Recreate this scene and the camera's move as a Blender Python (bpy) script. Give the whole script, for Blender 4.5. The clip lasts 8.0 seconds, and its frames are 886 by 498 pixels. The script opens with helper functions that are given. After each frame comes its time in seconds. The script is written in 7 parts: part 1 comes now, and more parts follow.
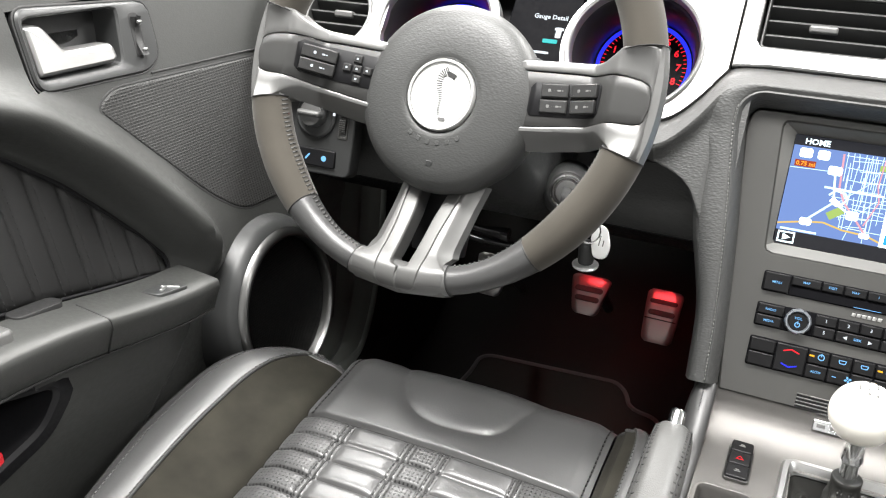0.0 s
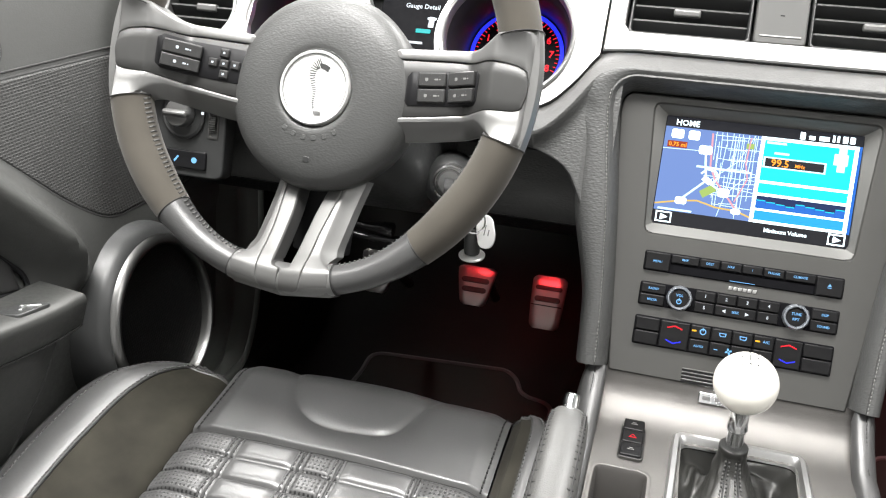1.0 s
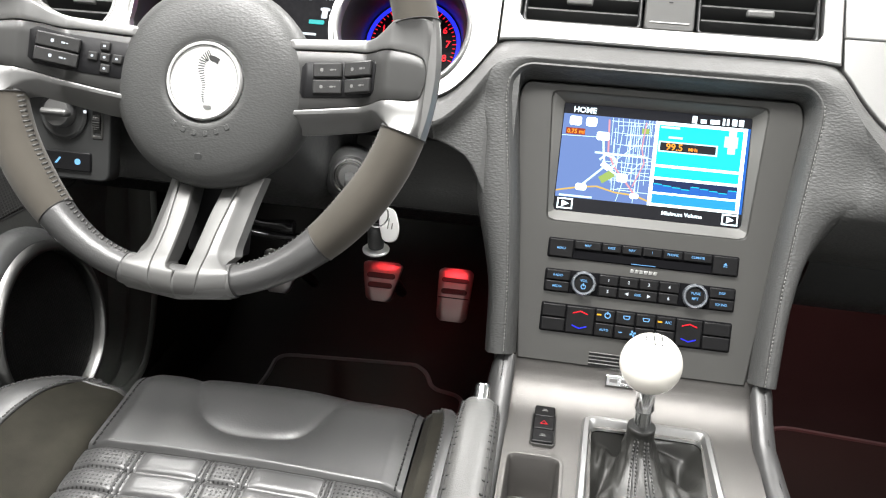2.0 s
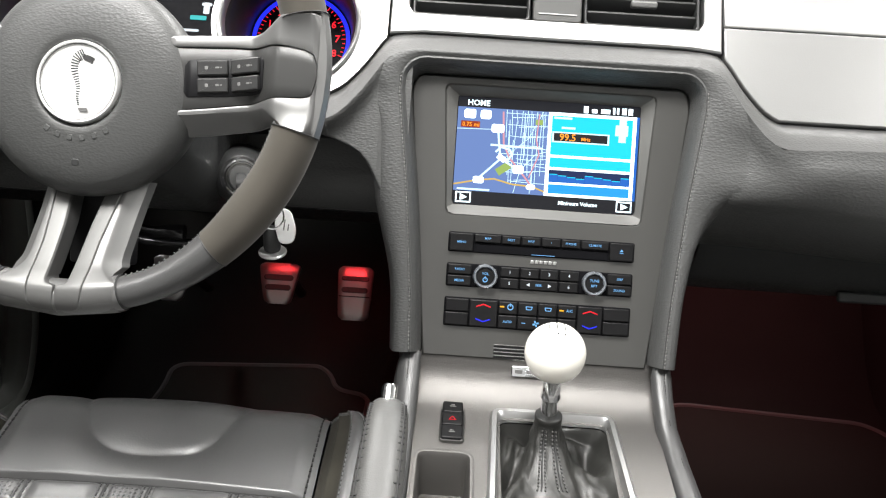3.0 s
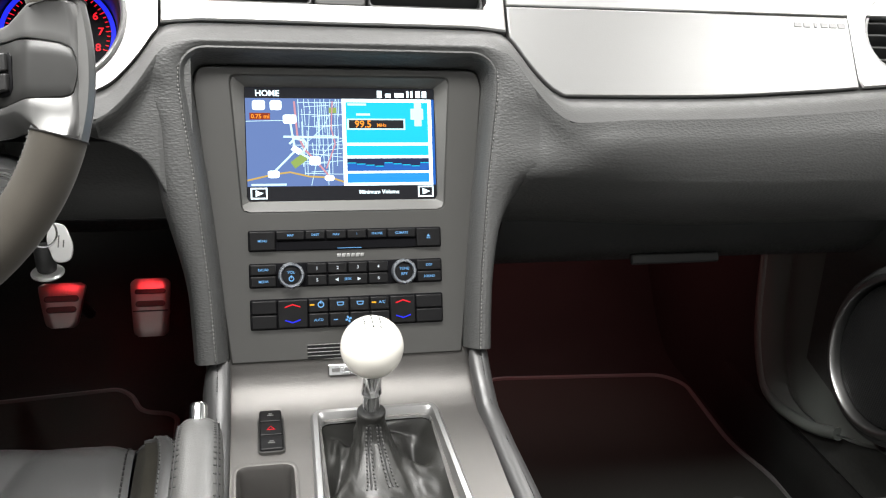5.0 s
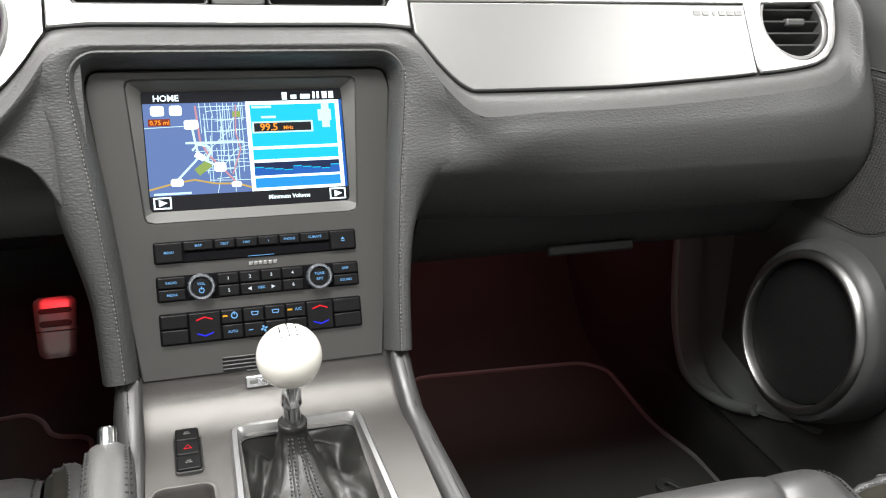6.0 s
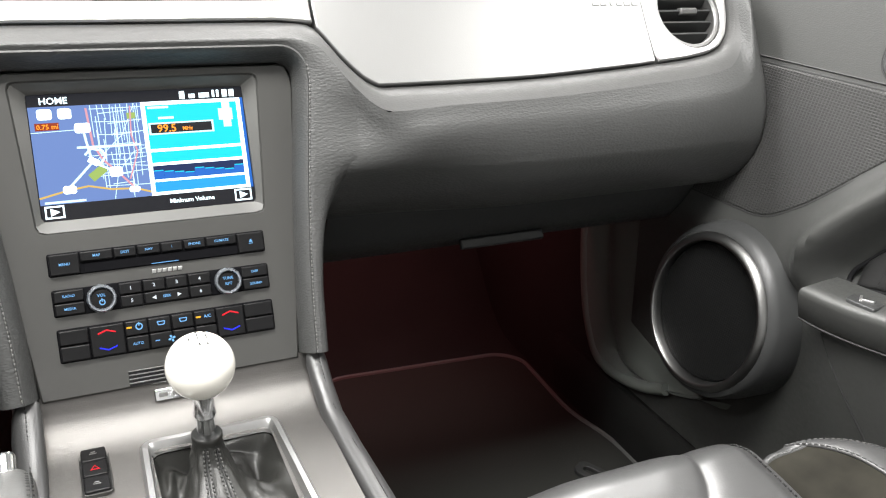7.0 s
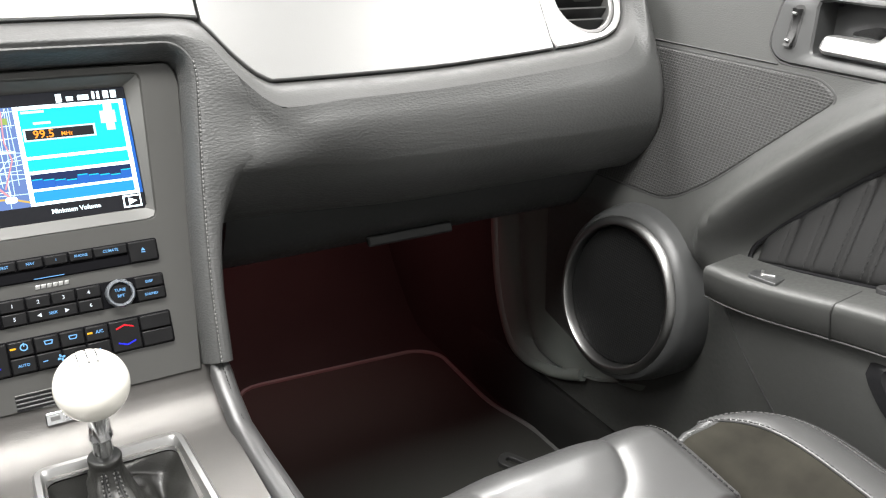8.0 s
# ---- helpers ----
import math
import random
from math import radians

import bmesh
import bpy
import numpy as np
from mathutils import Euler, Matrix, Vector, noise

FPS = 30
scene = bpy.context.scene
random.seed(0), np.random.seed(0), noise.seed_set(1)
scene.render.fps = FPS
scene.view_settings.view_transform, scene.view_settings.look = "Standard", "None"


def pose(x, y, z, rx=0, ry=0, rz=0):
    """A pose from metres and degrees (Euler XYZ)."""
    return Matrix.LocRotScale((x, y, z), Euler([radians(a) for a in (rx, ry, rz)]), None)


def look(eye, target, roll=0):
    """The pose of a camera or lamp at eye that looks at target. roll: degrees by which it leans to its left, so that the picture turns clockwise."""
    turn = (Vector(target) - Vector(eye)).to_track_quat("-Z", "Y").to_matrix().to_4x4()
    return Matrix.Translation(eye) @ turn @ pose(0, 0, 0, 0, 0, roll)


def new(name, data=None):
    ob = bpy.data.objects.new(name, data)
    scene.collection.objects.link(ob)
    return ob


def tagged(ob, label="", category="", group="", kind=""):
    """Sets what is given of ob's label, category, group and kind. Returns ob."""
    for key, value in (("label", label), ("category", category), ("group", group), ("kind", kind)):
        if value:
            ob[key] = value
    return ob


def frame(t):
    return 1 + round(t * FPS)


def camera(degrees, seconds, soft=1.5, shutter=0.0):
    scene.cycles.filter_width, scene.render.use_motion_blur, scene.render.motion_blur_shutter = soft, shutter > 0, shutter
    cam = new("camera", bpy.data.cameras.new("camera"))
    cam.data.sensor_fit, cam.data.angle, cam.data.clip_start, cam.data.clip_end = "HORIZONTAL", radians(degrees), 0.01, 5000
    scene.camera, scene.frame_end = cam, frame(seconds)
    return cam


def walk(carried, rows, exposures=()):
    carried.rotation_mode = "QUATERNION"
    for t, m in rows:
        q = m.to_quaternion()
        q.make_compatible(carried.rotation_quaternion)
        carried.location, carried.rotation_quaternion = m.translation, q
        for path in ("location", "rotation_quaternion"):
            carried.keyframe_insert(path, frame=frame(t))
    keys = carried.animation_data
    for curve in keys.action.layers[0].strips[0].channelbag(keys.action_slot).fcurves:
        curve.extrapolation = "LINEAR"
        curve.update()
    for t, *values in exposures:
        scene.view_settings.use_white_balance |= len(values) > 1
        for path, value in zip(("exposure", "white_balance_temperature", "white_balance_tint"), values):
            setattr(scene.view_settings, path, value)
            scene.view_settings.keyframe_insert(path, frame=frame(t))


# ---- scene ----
cam = camera(55.93, 8.0, soft=1.15)
PATH = [
    (0.0, pose(-0.0698, -0.7512, 0.9361, 64.787, -1.507, 25.289)),
    (0.5, pose(-0.0737, -0.7426, 0.9315, 64.723, -1.734, 21.017)),
    (1.0, pose(-0.0771, -0.7365, 0.9269, 64.825, -1.913, 16.637)),
    (1.5, pose(-0.0782, -0.7316, 0.9220, 64.870, -2.223, 13.156)),
    (3.0, pose(-0.0820, -0.7157, 0.9169, 64.814, -3.179, 2.265)),
    (3.5, pose(-0.0863, -0.7095, 0.9148, 64.854, -3.444, -1.655)),
    (4.0, pose(-0.0845, -0.7020, 0.9116, 64.901, -3.651, -5.329)),
    (4.5, pose(-0.0843, -0.6964, 0.9084, 64.999, -3.830, -8.961)),
    (6.0, pose(-0.0724, -0.6812, 0.9042, 65.291, -3.393, -18.307)),
    (6.5, pose(-0.0723, -0.6778, 0.9019, 65.430, -3.146, -21.678)),
    (7.0, pose(-0.0732, -0.6718, 0.8995, 65.480, -3.633, -25.143)),
    (7.5, pose(-0.0664, -0.6663, 0.8955, 65.616, -3.925, -28.494)),
    (8.0, pose(-0.0566, -0.6627, 0.8915, 65.654, -3.140, -31.597)),
]
walk(cam, PATH, exposures=[(0.0, 0.41), (1.5, 0.42), (3.5, 0.06), (4.5, 0.04), (6.0, -0.08), (6.5, 0.02), (7.0, 0.24), (8.0, 0.34)])

# ---- world and light ----
world = bpy.data.worlds.new("showroom_air")
scene.world = world
world.use_nodes = True
world.node_tree.nodes["Background"].inputs[0].default_value = (0.9, 0.95, 1.0, 1)
world.node_tree.nodes["Background"].inputs[1].default_value = 0.05


def area(name, place, target, w, h, watts, colour, spread=180):
    lamp = bpy.data.lights.new(name, "AREA")
    lamp.shape, lamp.size, lamp.size_y, lamp.energy, lamp.color = "RECTANGLE", w, h, watts, colour
    lamp.spread = math.radians(spread)
    ob = new(name, lamp)
    ob.matrix_world = look(place, target)
    return ob


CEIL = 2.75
# unseen ceiling panels added to light the cabin; side pair brightens doors and fascia
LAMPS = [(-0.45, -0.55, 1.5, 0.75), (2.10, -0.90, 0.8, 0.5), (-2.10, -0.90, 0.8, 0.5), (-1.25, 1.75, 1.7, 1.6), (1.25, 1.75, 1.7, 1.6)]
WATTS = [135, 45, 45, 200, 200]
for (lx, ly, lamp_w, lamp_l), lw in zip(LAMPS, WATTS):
    area("unseen_ceiling_lamp", (lx, ly, CEIL - 0.06), (lx, ly, 0), lamp_w, lamp_l, lw, (1.0, 0.985, 0.96))
# red footwell lighting under the dashboard
area("footwell_lamp", (-0.27, 0.285, 0.525), (-0.27, 0.40, 0.32), 0.16, 0.02, 0.085, (1.0, 0.05, 0.06), 55)
area("footwell_lamp", (0.32, 0.30, 0.495), (0.32, 0.80, 0.28), 0.26, 0.02, 1.15, (1.0, 0.24, 0.25))


# ---- materials ----
def mat(name, col, rough=0.5, metal=0.0, var=0.12, vscale=6.0, bump=0.0, bscale=300.0, bkind="noise", rvar=0.08,
        spec=0.5, stretch=(1, 1, 1), coat=0.0, emit=None, estr=0.0, fine=0.06, sheen=0.0):
    m = bpy.data.materials.new(name)
    m.use_nodes = True
    nt = m.node_tree
    N, Lk = nt.nodes, nt.links
    b = N["Principled BSDF"]
    tc = N.new("ShaderNodeTexCoord")
    mp = N.new("ShaderNodeMapping")
    mp.inputs["Scale"].default_value = stretch
    Lk.new(tc.outputs["Object"], mp.inputs["Vector"])

    def tex(scale, detail=4.0, src=mp):
        n = N.new("ShaderNodeTexNoise")
        n.inputs["Scale"].default_value, n.inputs["Detail"].default_value = scale, detail
        Lk.new(src.outputs[0], n.inputs["Vector"])
        return n
    big, small = tex(vscale), tex(vscale * 40, 3.0)
    # colour: broad wear and fine grain
    add = N.new("ShaderNodeMath")
    add.operation = "MULTIPLY_ADD"
    Lk.new(small.outputs["Fac"], add.inputs[0])
    add.inputs[1].default_value = fine / max(var, 0.01)
    Lk.new(big.outputs["Fac"], add.inputs[2])
    ramp = N.new("ShaderNodeMapRange")
    ramp.inputs["From Min"].default_value, ramp.inputs["From Max"].default_value = 0.3, 0.75 + fine / max(var, 0.01)
    ramp.inputs["To Min"].default_value, ramp.inputs["To Max"].default_value = 1 - var, 1 + var
    Lk.new(add.outputs[0], ramp.inputs["Value"])
    mul = N.new("ShaderNodeVectorMath")
    mul.operation = "SCALE"
    mul.inputs[0].default_value = col
    Lk.new(ramp.outputs[0], mul.inputs["Scale"])
    Lk.new(mul.outputs[0], b.inputs["Base Color"])
    rr_ = N.new("ShaderNodeMapRange")
    rr_.inputs["From Min"].default_value, rr_.inputs["From Max"].default_value = 0.3, 0.7
    rr_.inputs["To Min"].default_value, rr_.inputs["To Max"].default_value = max(rough - rvar, 0.02), min(rough + rvar, 1)
    Lk.new(small.outputs["Fac"], rr_.inputs["Value"])
    Lk.new(rr_.outputs[0], b.inputs["Roughness"])
    b.inputs["Metallic"].default_value = metal
    b.inputs["Specular IOR Level"].default_value = spec
    b.inputs["Coat Weight"].default_value = coat
    if sheen:
        b.inputs["Sheen Weight"].default_value, b.inputs["Sheen Roughness"].default_value = sheen, 0.5
    if bump:
        if bkind == "cells":
            h = N.new("ShaderNodeTexVoronoi")
            h.feature = "F1"
            h.inputs["Scale"].default_value = bscale
            Lk.new(mp.outputs[0], h.inputs["Vector"])
            out = h.outputs["Distance"]
        else:
            out = tex(bscale, 3.0).outputs["Fac"]
        bp = N.new("ShaderNodeBump")
        bp.inputs["Strength"].default_value, bp.inputs["Distance"].default_value = bump, 0.4 / bscale
        Lk.new(out, bp.inputs["Height"])
        Lk.new(bp.outputs[0], b.inputs["Normal"])
    if emit:
        b.inputs["Emission Color"].default_value = (*emit, 1)
        b.inputs["Emission Strength"].default_value = estr
    return m


VINYL = mat("grained_vinyl", (0.056, 0.057, 0.056), 0.52, spec=0.55, bump=0.46, bscale=560, bkind="cells", stretch=(0.50, 1.0, 1.0), rvar=0.06)
VINYL_FINE = mat("fine_grained_vinyl", (0.047, 0.048, 0.047), 0.46, bump=0.26, bscale=720, bkind="cells", stretch=(0.5, 1.0, 1.0), rvar=0.05)
LIP_VINYL = mat("smooth_lip_vinyl", (0.057, 0.057, 0.056), 0.52, bump=0.2, bscale=700, bkind="cells", stretch=(0.5, 1.0, 1.0))
ARM_VINYL = mat("black_armrest_vinyl", (0.043, 0.044, 0.042), 0.46, bump=0.14, bscale=900, bkind="cells")
KICK_PLASTIC = mat("kick_panel_plastic", (0.115, 0.125, 0.115), 0.42, bump=0.1, bscale=900)
DOOR_VINYL = mat("door_vinyl", (0.044, 0.045, 0.043), 0.50, bump=0.18, bscale=760, bkind="cells", stretch=(1.0, 0.6, 1.0))
VINYL_SMOOTH = mat("smooth_vinyl", (0.085, 0.085, 0.083), 0.5, bump=0.15, bscale=600)
PLASTIC = mat("black_plastic", (0.035, 0.036, 0.036), 0.42, bump=0.12, bscale=900)
PLASTIC_DARK = mat("dark_plastic", (0.008, 0.008, 0.009), 0.5, bump=0.1, bscale=900, spec=0.25)
PANEL = mat("satin_grey_panel", (0.038, 0.0375, 0.035), 0.33, var=0.02, fine=0.01, rvar=0.02, bump=0.06, bscale=1500, spec=1.0)
BEZEL = mat("satin_bezel_grey", (0.085, 0.084, 0.079), 0.5, var=0.02, fine=0.01, rvar=0.02, bump=0.06, bscale=1500)
TILE = mat("matt_grey_tile", (0.085, 0.085, 0.083), 0.62, spec=0.15, var=0.04)
LEATHER = mat("black_leather", (0.052, 0.052, 0.052), 0.36, bump=0.22, bscale=900, bkind="cells", rvar=0.06, var=0.15, spec=0.6)
GRIP_LEATHER = mat("grey_grip_leather", (0.055, 0.055, 0.053), 0.46, bump=0.2, bscale=900, bkind="cells")
SEAT_LEATHER = mat("seat_leather", (0.056, 0.056, 0.056), 0.37, bump=0.12, bscale=480, rvar=0.06, var=0.2, spec=0.9)
INSERT_LEATHER = mat("matt_black_leather", (0.017, 0.017, 0.017), 0.5, bump=0.2, bscale=900, bkind="cells", spec=0.35)
BOOT_LEATHER = mat("boot_leather", (0.024, 0.024, 0.022), 0.38, bump=0.25, bscale=800, bkind="cells", var=0.2)
SUEDE = mat("brown_suede", (0.0225, 0.0210, 0.0165), 0.9, bump=0.3, bscale=1400, var=0.5, vscale=22, sheen=0.03, spec=0.12, fine=0.12)
SUEDE_RIM = mat("worn_suede", (0.055, 0.0495, 0.041), 0.85, bump=0.3, bscale=1400, var=0.25, vscale=18, sheen=0.12, spec=0.2)
SILVER = mat("satin_silver", (0.46, 0.46, 0.455), 0.36, metal=0.88, var=0.02, fine=0.03, rvar=0.02, bump=0.05, bscale=900, bkind="cells")
SILVER_PANEL = mat("textured_silver_panel", (0.27, 0.27, 0.267), 0.40, metal=0.88, var=0.02, fine=0.04, rvar=0.03, bump=0.07, bscale=700, bkind="cells")
SPOKE_GREY = mat("dark_spoke_grey", (0.036, 0.036, 0.035), 0.40, var=0.04, rvar=0.02)
RING_METAL = mat("smoked_chrome", (0.23, 0.23, 0.226), 0.36, metal=1.0, var=0.02, fine=0.01, rvar=0.01)
SILVER_DK = mat("satin_pewter", (0.185, 0.185, 0.182), 0.42, metal=0.65, var=0.02, fine=0.01, rvar=0.012)
POLISHED = mat("polished_silver", (0.74, 0.75, 0.76), 0.16, metal=1.0, var=0.02, fine=0.01, rvar=0.01)
EMBLEM = mat("bright_emblem_metal", (0.85, 0.85, 0.84), 0.30, metal=0.6, var=0.01, fine=0.01, rvar=0.01)
KEY_GREY = mat("grey_key_plastic", (0.020, 0.020, 0.020), 0.45, bump=0.1, bscale=900)
CONE_BLACK = mat("gauge_cone_black", (0.014, 0.013, 0.014), 0.32, var=0.03, rvar=0.03)
GLOSS_BLACK = mat("glossy_black_plastic", (0.012, 0.012, 0.013), 0.18, var=0.03, rvar=0.03)
KNOB_SILVER = mat("knurled_silver", (0.40, 0.43, 0.47), 0.28, metal=0.85, var=0.03, rvar=0.02)
KEYCAP = mat("black_key_plastic", (0.006, 0.006, 0.0065), 0.42, bump=0.1, bscale=900, spec=0.22)
CHROME = mat("chrome", (0.8, 0.8, 0.8), 0.10, metal=1.0, var=0.02, fine=0.01, rvar=0.01)
BRUSHED = mat("brushed_bronze_metal", (0.160, 0.154, 0.147), 0.40, metal=0.80, var=0.05, vscale=4, stretch=(1, 14, 14), bump=0.22, bscale=240, rvar=0.06)
CARPET = mat("black_carpet", (0.0165, 0.0165, 0.0158), 0.95, bump=1.0, bscale=700, var=0.35, vscale=9, spec=0.1, fine=0.3)
MATTING = mat("floor_mat_pile", (0.025, 0.025, 0.0228), 0.95, bump=1.0, bscale=800, var=0.2, vscale=7, spec=0.1, fine=0.3)
PIPING = mat("grey_piping", (0.085, 0.083, 0.082), 0.7, bump=0.4, bscale=900)
THREAD = mat("grey_thread", (0.075, 0.075, 0.073), 0.7)
THREAD_LT = mat("light_grey_thread", (0.17, 0.17, 0.165), 0.7)
DIAL = mat("matt_black_dial", (0.003, 0.003, 0.004), 0.7, var=0.05, spec=0.08)
THREAD_DK = mat("dark_thread", (0.016, 0.016, 0.016), 0.7)
IVORY = mat("white_resin", (0.86, 0.84, 0.77), 0.16, coat=0.6, var=0.02, fine=0.01, rvar=0.03)
RUBBER = mat("black_rubber", (0.018, 0.018, 0.018), 0.6, bump=0.1, bscale=800)
GLASSY = mat("display_glass", (0.012, 0.013, 0.016), 0.12, var=0.02, rvar=0.02)
ALU = mat("brushed_aluminium", (0.26, 0.25, 0.245), 0.34, metal=0.80, var=0.04, stretch=(1, 8, 8), rvar=0.02)
SLOT_GREY = mat("satin_slot_grey", (0.125, 0.125, 0.122), 0.48, metal=0.5, var=0.02, fine=0.01, rvar=0.012)
LEG_GREY = mat("satin_grey_spoke", (0.165, 0.165, 0.162), 0.46, metal=0.65, var=0.02, fine=0.01, rvar=0.012)
WALLPAINT = mat("grey_wall_paint", (0.31, 0.31, 0.31), 0.7, var=0.04, vscale=1.5, bump=0.1, bscale=60)
CEILPAINT = mat("white_ceiling_paint", (0.5, 0.5, 0.49), 0.8, var=0.04, vscale=1.5, bump=0.1, bscale=60)
CONCRETE = mat("grey_showroom_floor", (0.08, 0.08, 0.08), 0.5, var=0.15, vscale=1.2, bump=0.1, bscale=40)


def glow(name, col, s):
    return mat(name, (0.004, 0.004, 0.004), 0.6, emit=col, estr=s, var=0.02, spec=0.15)


G_WHITE = glow("white_glow", (0.85, 0.92, 1.0), 1.0)
G_RED = glow("red_glow", (1.0, 0.012, 0.03), 1.0)
G_BLUE = glow("deep_blue_glow", (0.02, 0.03, 1.0), 1.1)
G_ICE = glow("ice_blue_glow", (0.22, 0.55, 1.0), 1.0)
G_AMBER = glow("amber_glow", (1.0, 0.50, 0.02), 1.1)
G_TEAL = glow("teal_glow", (0.02, 0.6, 0.6), 0.9)
S_SEA = glow("map_water", (0.090, 0.150, 0.34), 1.65)
S_CYAN = glow("panel_cyan", (0.0, 0.46, 0.66), 1.65)
S_AZURE = glow("panel_azure", (0.01, 0.26, 0.66), 1.5)
S_BLUE = glow("panel_blue", (0.01, 0.13, 0.55), 1.1)
S_NAVY = glow("panel_navy", (0.004, 0.02, 0.10), 1.0)
S_WHITE = glow("panel_white", (0.80, 0.94, 1.0), 2.4)
S_ROAD = glow("map_road", (0.60, 0.86, 0.92), 1.45)
S_GREEN = glow("map_park", (0.35, 0.50, 0.12), 1.0)
S_YELLOW = glow("map_highway", (0.75, 0.50, 0.12), 1.0)
S_ORANGE = glow("map_orange", (1.0, 0.30, 0.02), 1.6)
S_RUST = glow("map_rust", (0.30, 0.03, 0.0), 1.0)
S_PINK = glow("map_pink", (0.75, 0.35, 0.42), 1.0)
S_BLACK = glow("panel_black", (0.006, 0.007, 0.012), 1.0)


# ---- mesh helpers ----
def thing(name, base, label, category, group="", kind=""):
    ob = new(name)
    ob.empty_display_size = 0.05
    ob.location = base
    return tagged(ob, label, category, group, kind)


def part(name, bm, material, parent=None, label="", smooth=40, fix=True):
    """One bmesh, given in world metres, as one mesh object under a thing or a part."""
    if fix:
        bmesh.ops.recalc_face_normals(bm, faces=bm.faces[:])
    for f in bm.faces:
        f.smooth = len(f.verts) <= 4
    for e in bm.edges:
        if len(e.link_faces) == 2 and e.calc_face_angle(0) > radians(smooth):
            e.smooth = False
    me = bpy.data.meshes.new(name)
    bm.to_mesh(me)
    bm.free()
    me.materials.append(material)
    ob = new(name, me)
    if parent:
        ob.parent = parent
        world_of = Matrix.Translation(parent.location)
        if parent.parent:
            world_of = Matrix.Identity(4)
        ob.matrix_parent_inverse = world_of.inverted()
    if label:
        ob["label"] = label
    if name.endswith("stitching") or name in ("street_grid",):
        ob["kind"] = "stuff"
    return ob


def frame_of(o, deg):
    """x across the car, y up the slope, z out of a face that leans back by deg."""
    a = radians(deg)
    return Matrix(((1, 0, 0, o[0]), (0, math.sin(a), -math.cos(a), o[1]), (0, math.cos(a), math.sin(a), o[2]), (0, 0, 0, 1)))


STACK = frame_of((0, 0, 0.6), 25.2)
FASCIA = frame_of((0, 0.071, 0.764), 36.87)
WHEEL = frame_of((-0.364, -0.121, 0.771), 23.7)
I4 = Matrix.Identity(4)


def rrect(w, h, r, cx=0.0, cy=0.0, n=4):
    r = min(r, w / 2 - 1e-4, h / 2 - 1e-4)
    out = []
    for sx, sy, a0 in ((1, 1, 0), (-1, 1, 90), (-1, -1, 180), (1, -1, 270)):
        for i in range(n + 1):
            a = radians(a0 + 90 * i / n)
            out.append((cx + sx * (w / 2 - r) + r * math.cos(a), cy + sy * (h / 2 - r) + r * math.sin(a)))
    return out


def rounded(pts, r, n=4):
    out = []
    for i, p in enumerate(pts):
        p = Vector(p)
        a, b = Vector(pts[i - 1]), Vector(pts[(i + 1) % len(pts)])
        d = min(r, (a - p).length * 0.45, (b - p).length * 0.45)
        q0, q1 = p + (a - p).normalized() * d, p + (b - p).normalized() * d
        for k in range(n + 1):
            t = k / n
            out.append(tuple(q0 * (1 - t) ** 2 + p * 2 * t * (1 - t) + q1 * t * t))
    return out


def circle(r, cx=0, cy=0, n=32, ry=None):
    return [(cx + r * math.cos(2 * math.pi * i / n), cy + (ry or r) * math.sin(2 * math.pi * i / n)) for i in range(n)]


def inset(pts, d):
    n = len(pts)
    area2 = sum(pts[i][0] * pts[(i + 1) % n][1] - pts[(i + 1) % n][0] * pts[i][1] for i in range(n))
    s = 1 if area2 > 0 else -1
    out = []
    for i in range(n):
        a, p, b = Vector(pts[i - 1]), Vector(pts[i]), Vector(pts[(i + 1) % n])
        e0, e1 = (p - a), (b - p)
        n0 = Vector((-e0.y, e0.x)).normalized() if e0.length > 1e-9 else Vector((0, 0))
        n1 = Vector((-e1.y, e1.x)).normalized() if e1.length > 1e-9 else n0
        m = (n0 + n1)
        m = m.normalized() if m.length > 1e-9 else n1
        c = max(m.dot(n1), 0.5)
        out.append(tuple(p + m * (s * d / c)))
    return out


def skin(bm, rings, ring_closed=True, cap0=False, cap1=False, wrap=False):
    vs = [[bm.verts.new(p) for p in r] for r in rings]
    n = len(vs[0])
    pairs = list(zip(vs, vs[1:])) + ([(vs[-1], vs[0])] if wrap else [])
    for a, b in pairs:
        for i in range(n if ring_closed else n - 1):
            j = (i + 1) % n
            bm.faces.new((a[i], a[j], b[j], b[i]))
    if cap0:
        bm.faces.new(vs[0][::-1])
    if cap1:
        bm.faces.new(vs[-1])
    return vs


def plate(bm, M, pts, z0, z1, ch=0.001):
    """A flat piece with a softened upper edge."""
    i1, i2 = inset(pts, ch * 0.35), inset(pts, ch)
    rings = [[M @ Vector((x, y, z0)) for x, y in pts], [M @ Vector((x, y, z1 - ch)) for x, y in pts],
             [M @ Vector((x, y, z1 - ch * 0.3)) for x, y in i1], [M @ Vector((x, y, z1)) for x, y in i2]]
    skin(bm, rings, True, True, True)


def ringplate(bm, M, outer, inner, z0, z1, ch=0.001, zin=None):
    """A flat piece with an opening; both loops have the same count."""
    o2, i2 = inset(outer, ch), inset(inner, -ch)
    zi = z0 if zin is None else zin
    rings = [[M @ Vector((x, y, z0)) for x, y in outer], [M @ Vector((x, y, z1 - ch)) for x, y in outer],
             [M @ Vector((x, y, z1)) for x, y in o2], [M @ Vector((x, y, z1)) for x, y in i2],
             [M @ Vector((x, y, z1 - ch)) for x, y in inner], [M @ Vector((x, y, zi)) for x, y in inner]]
    skin(bm, rings)


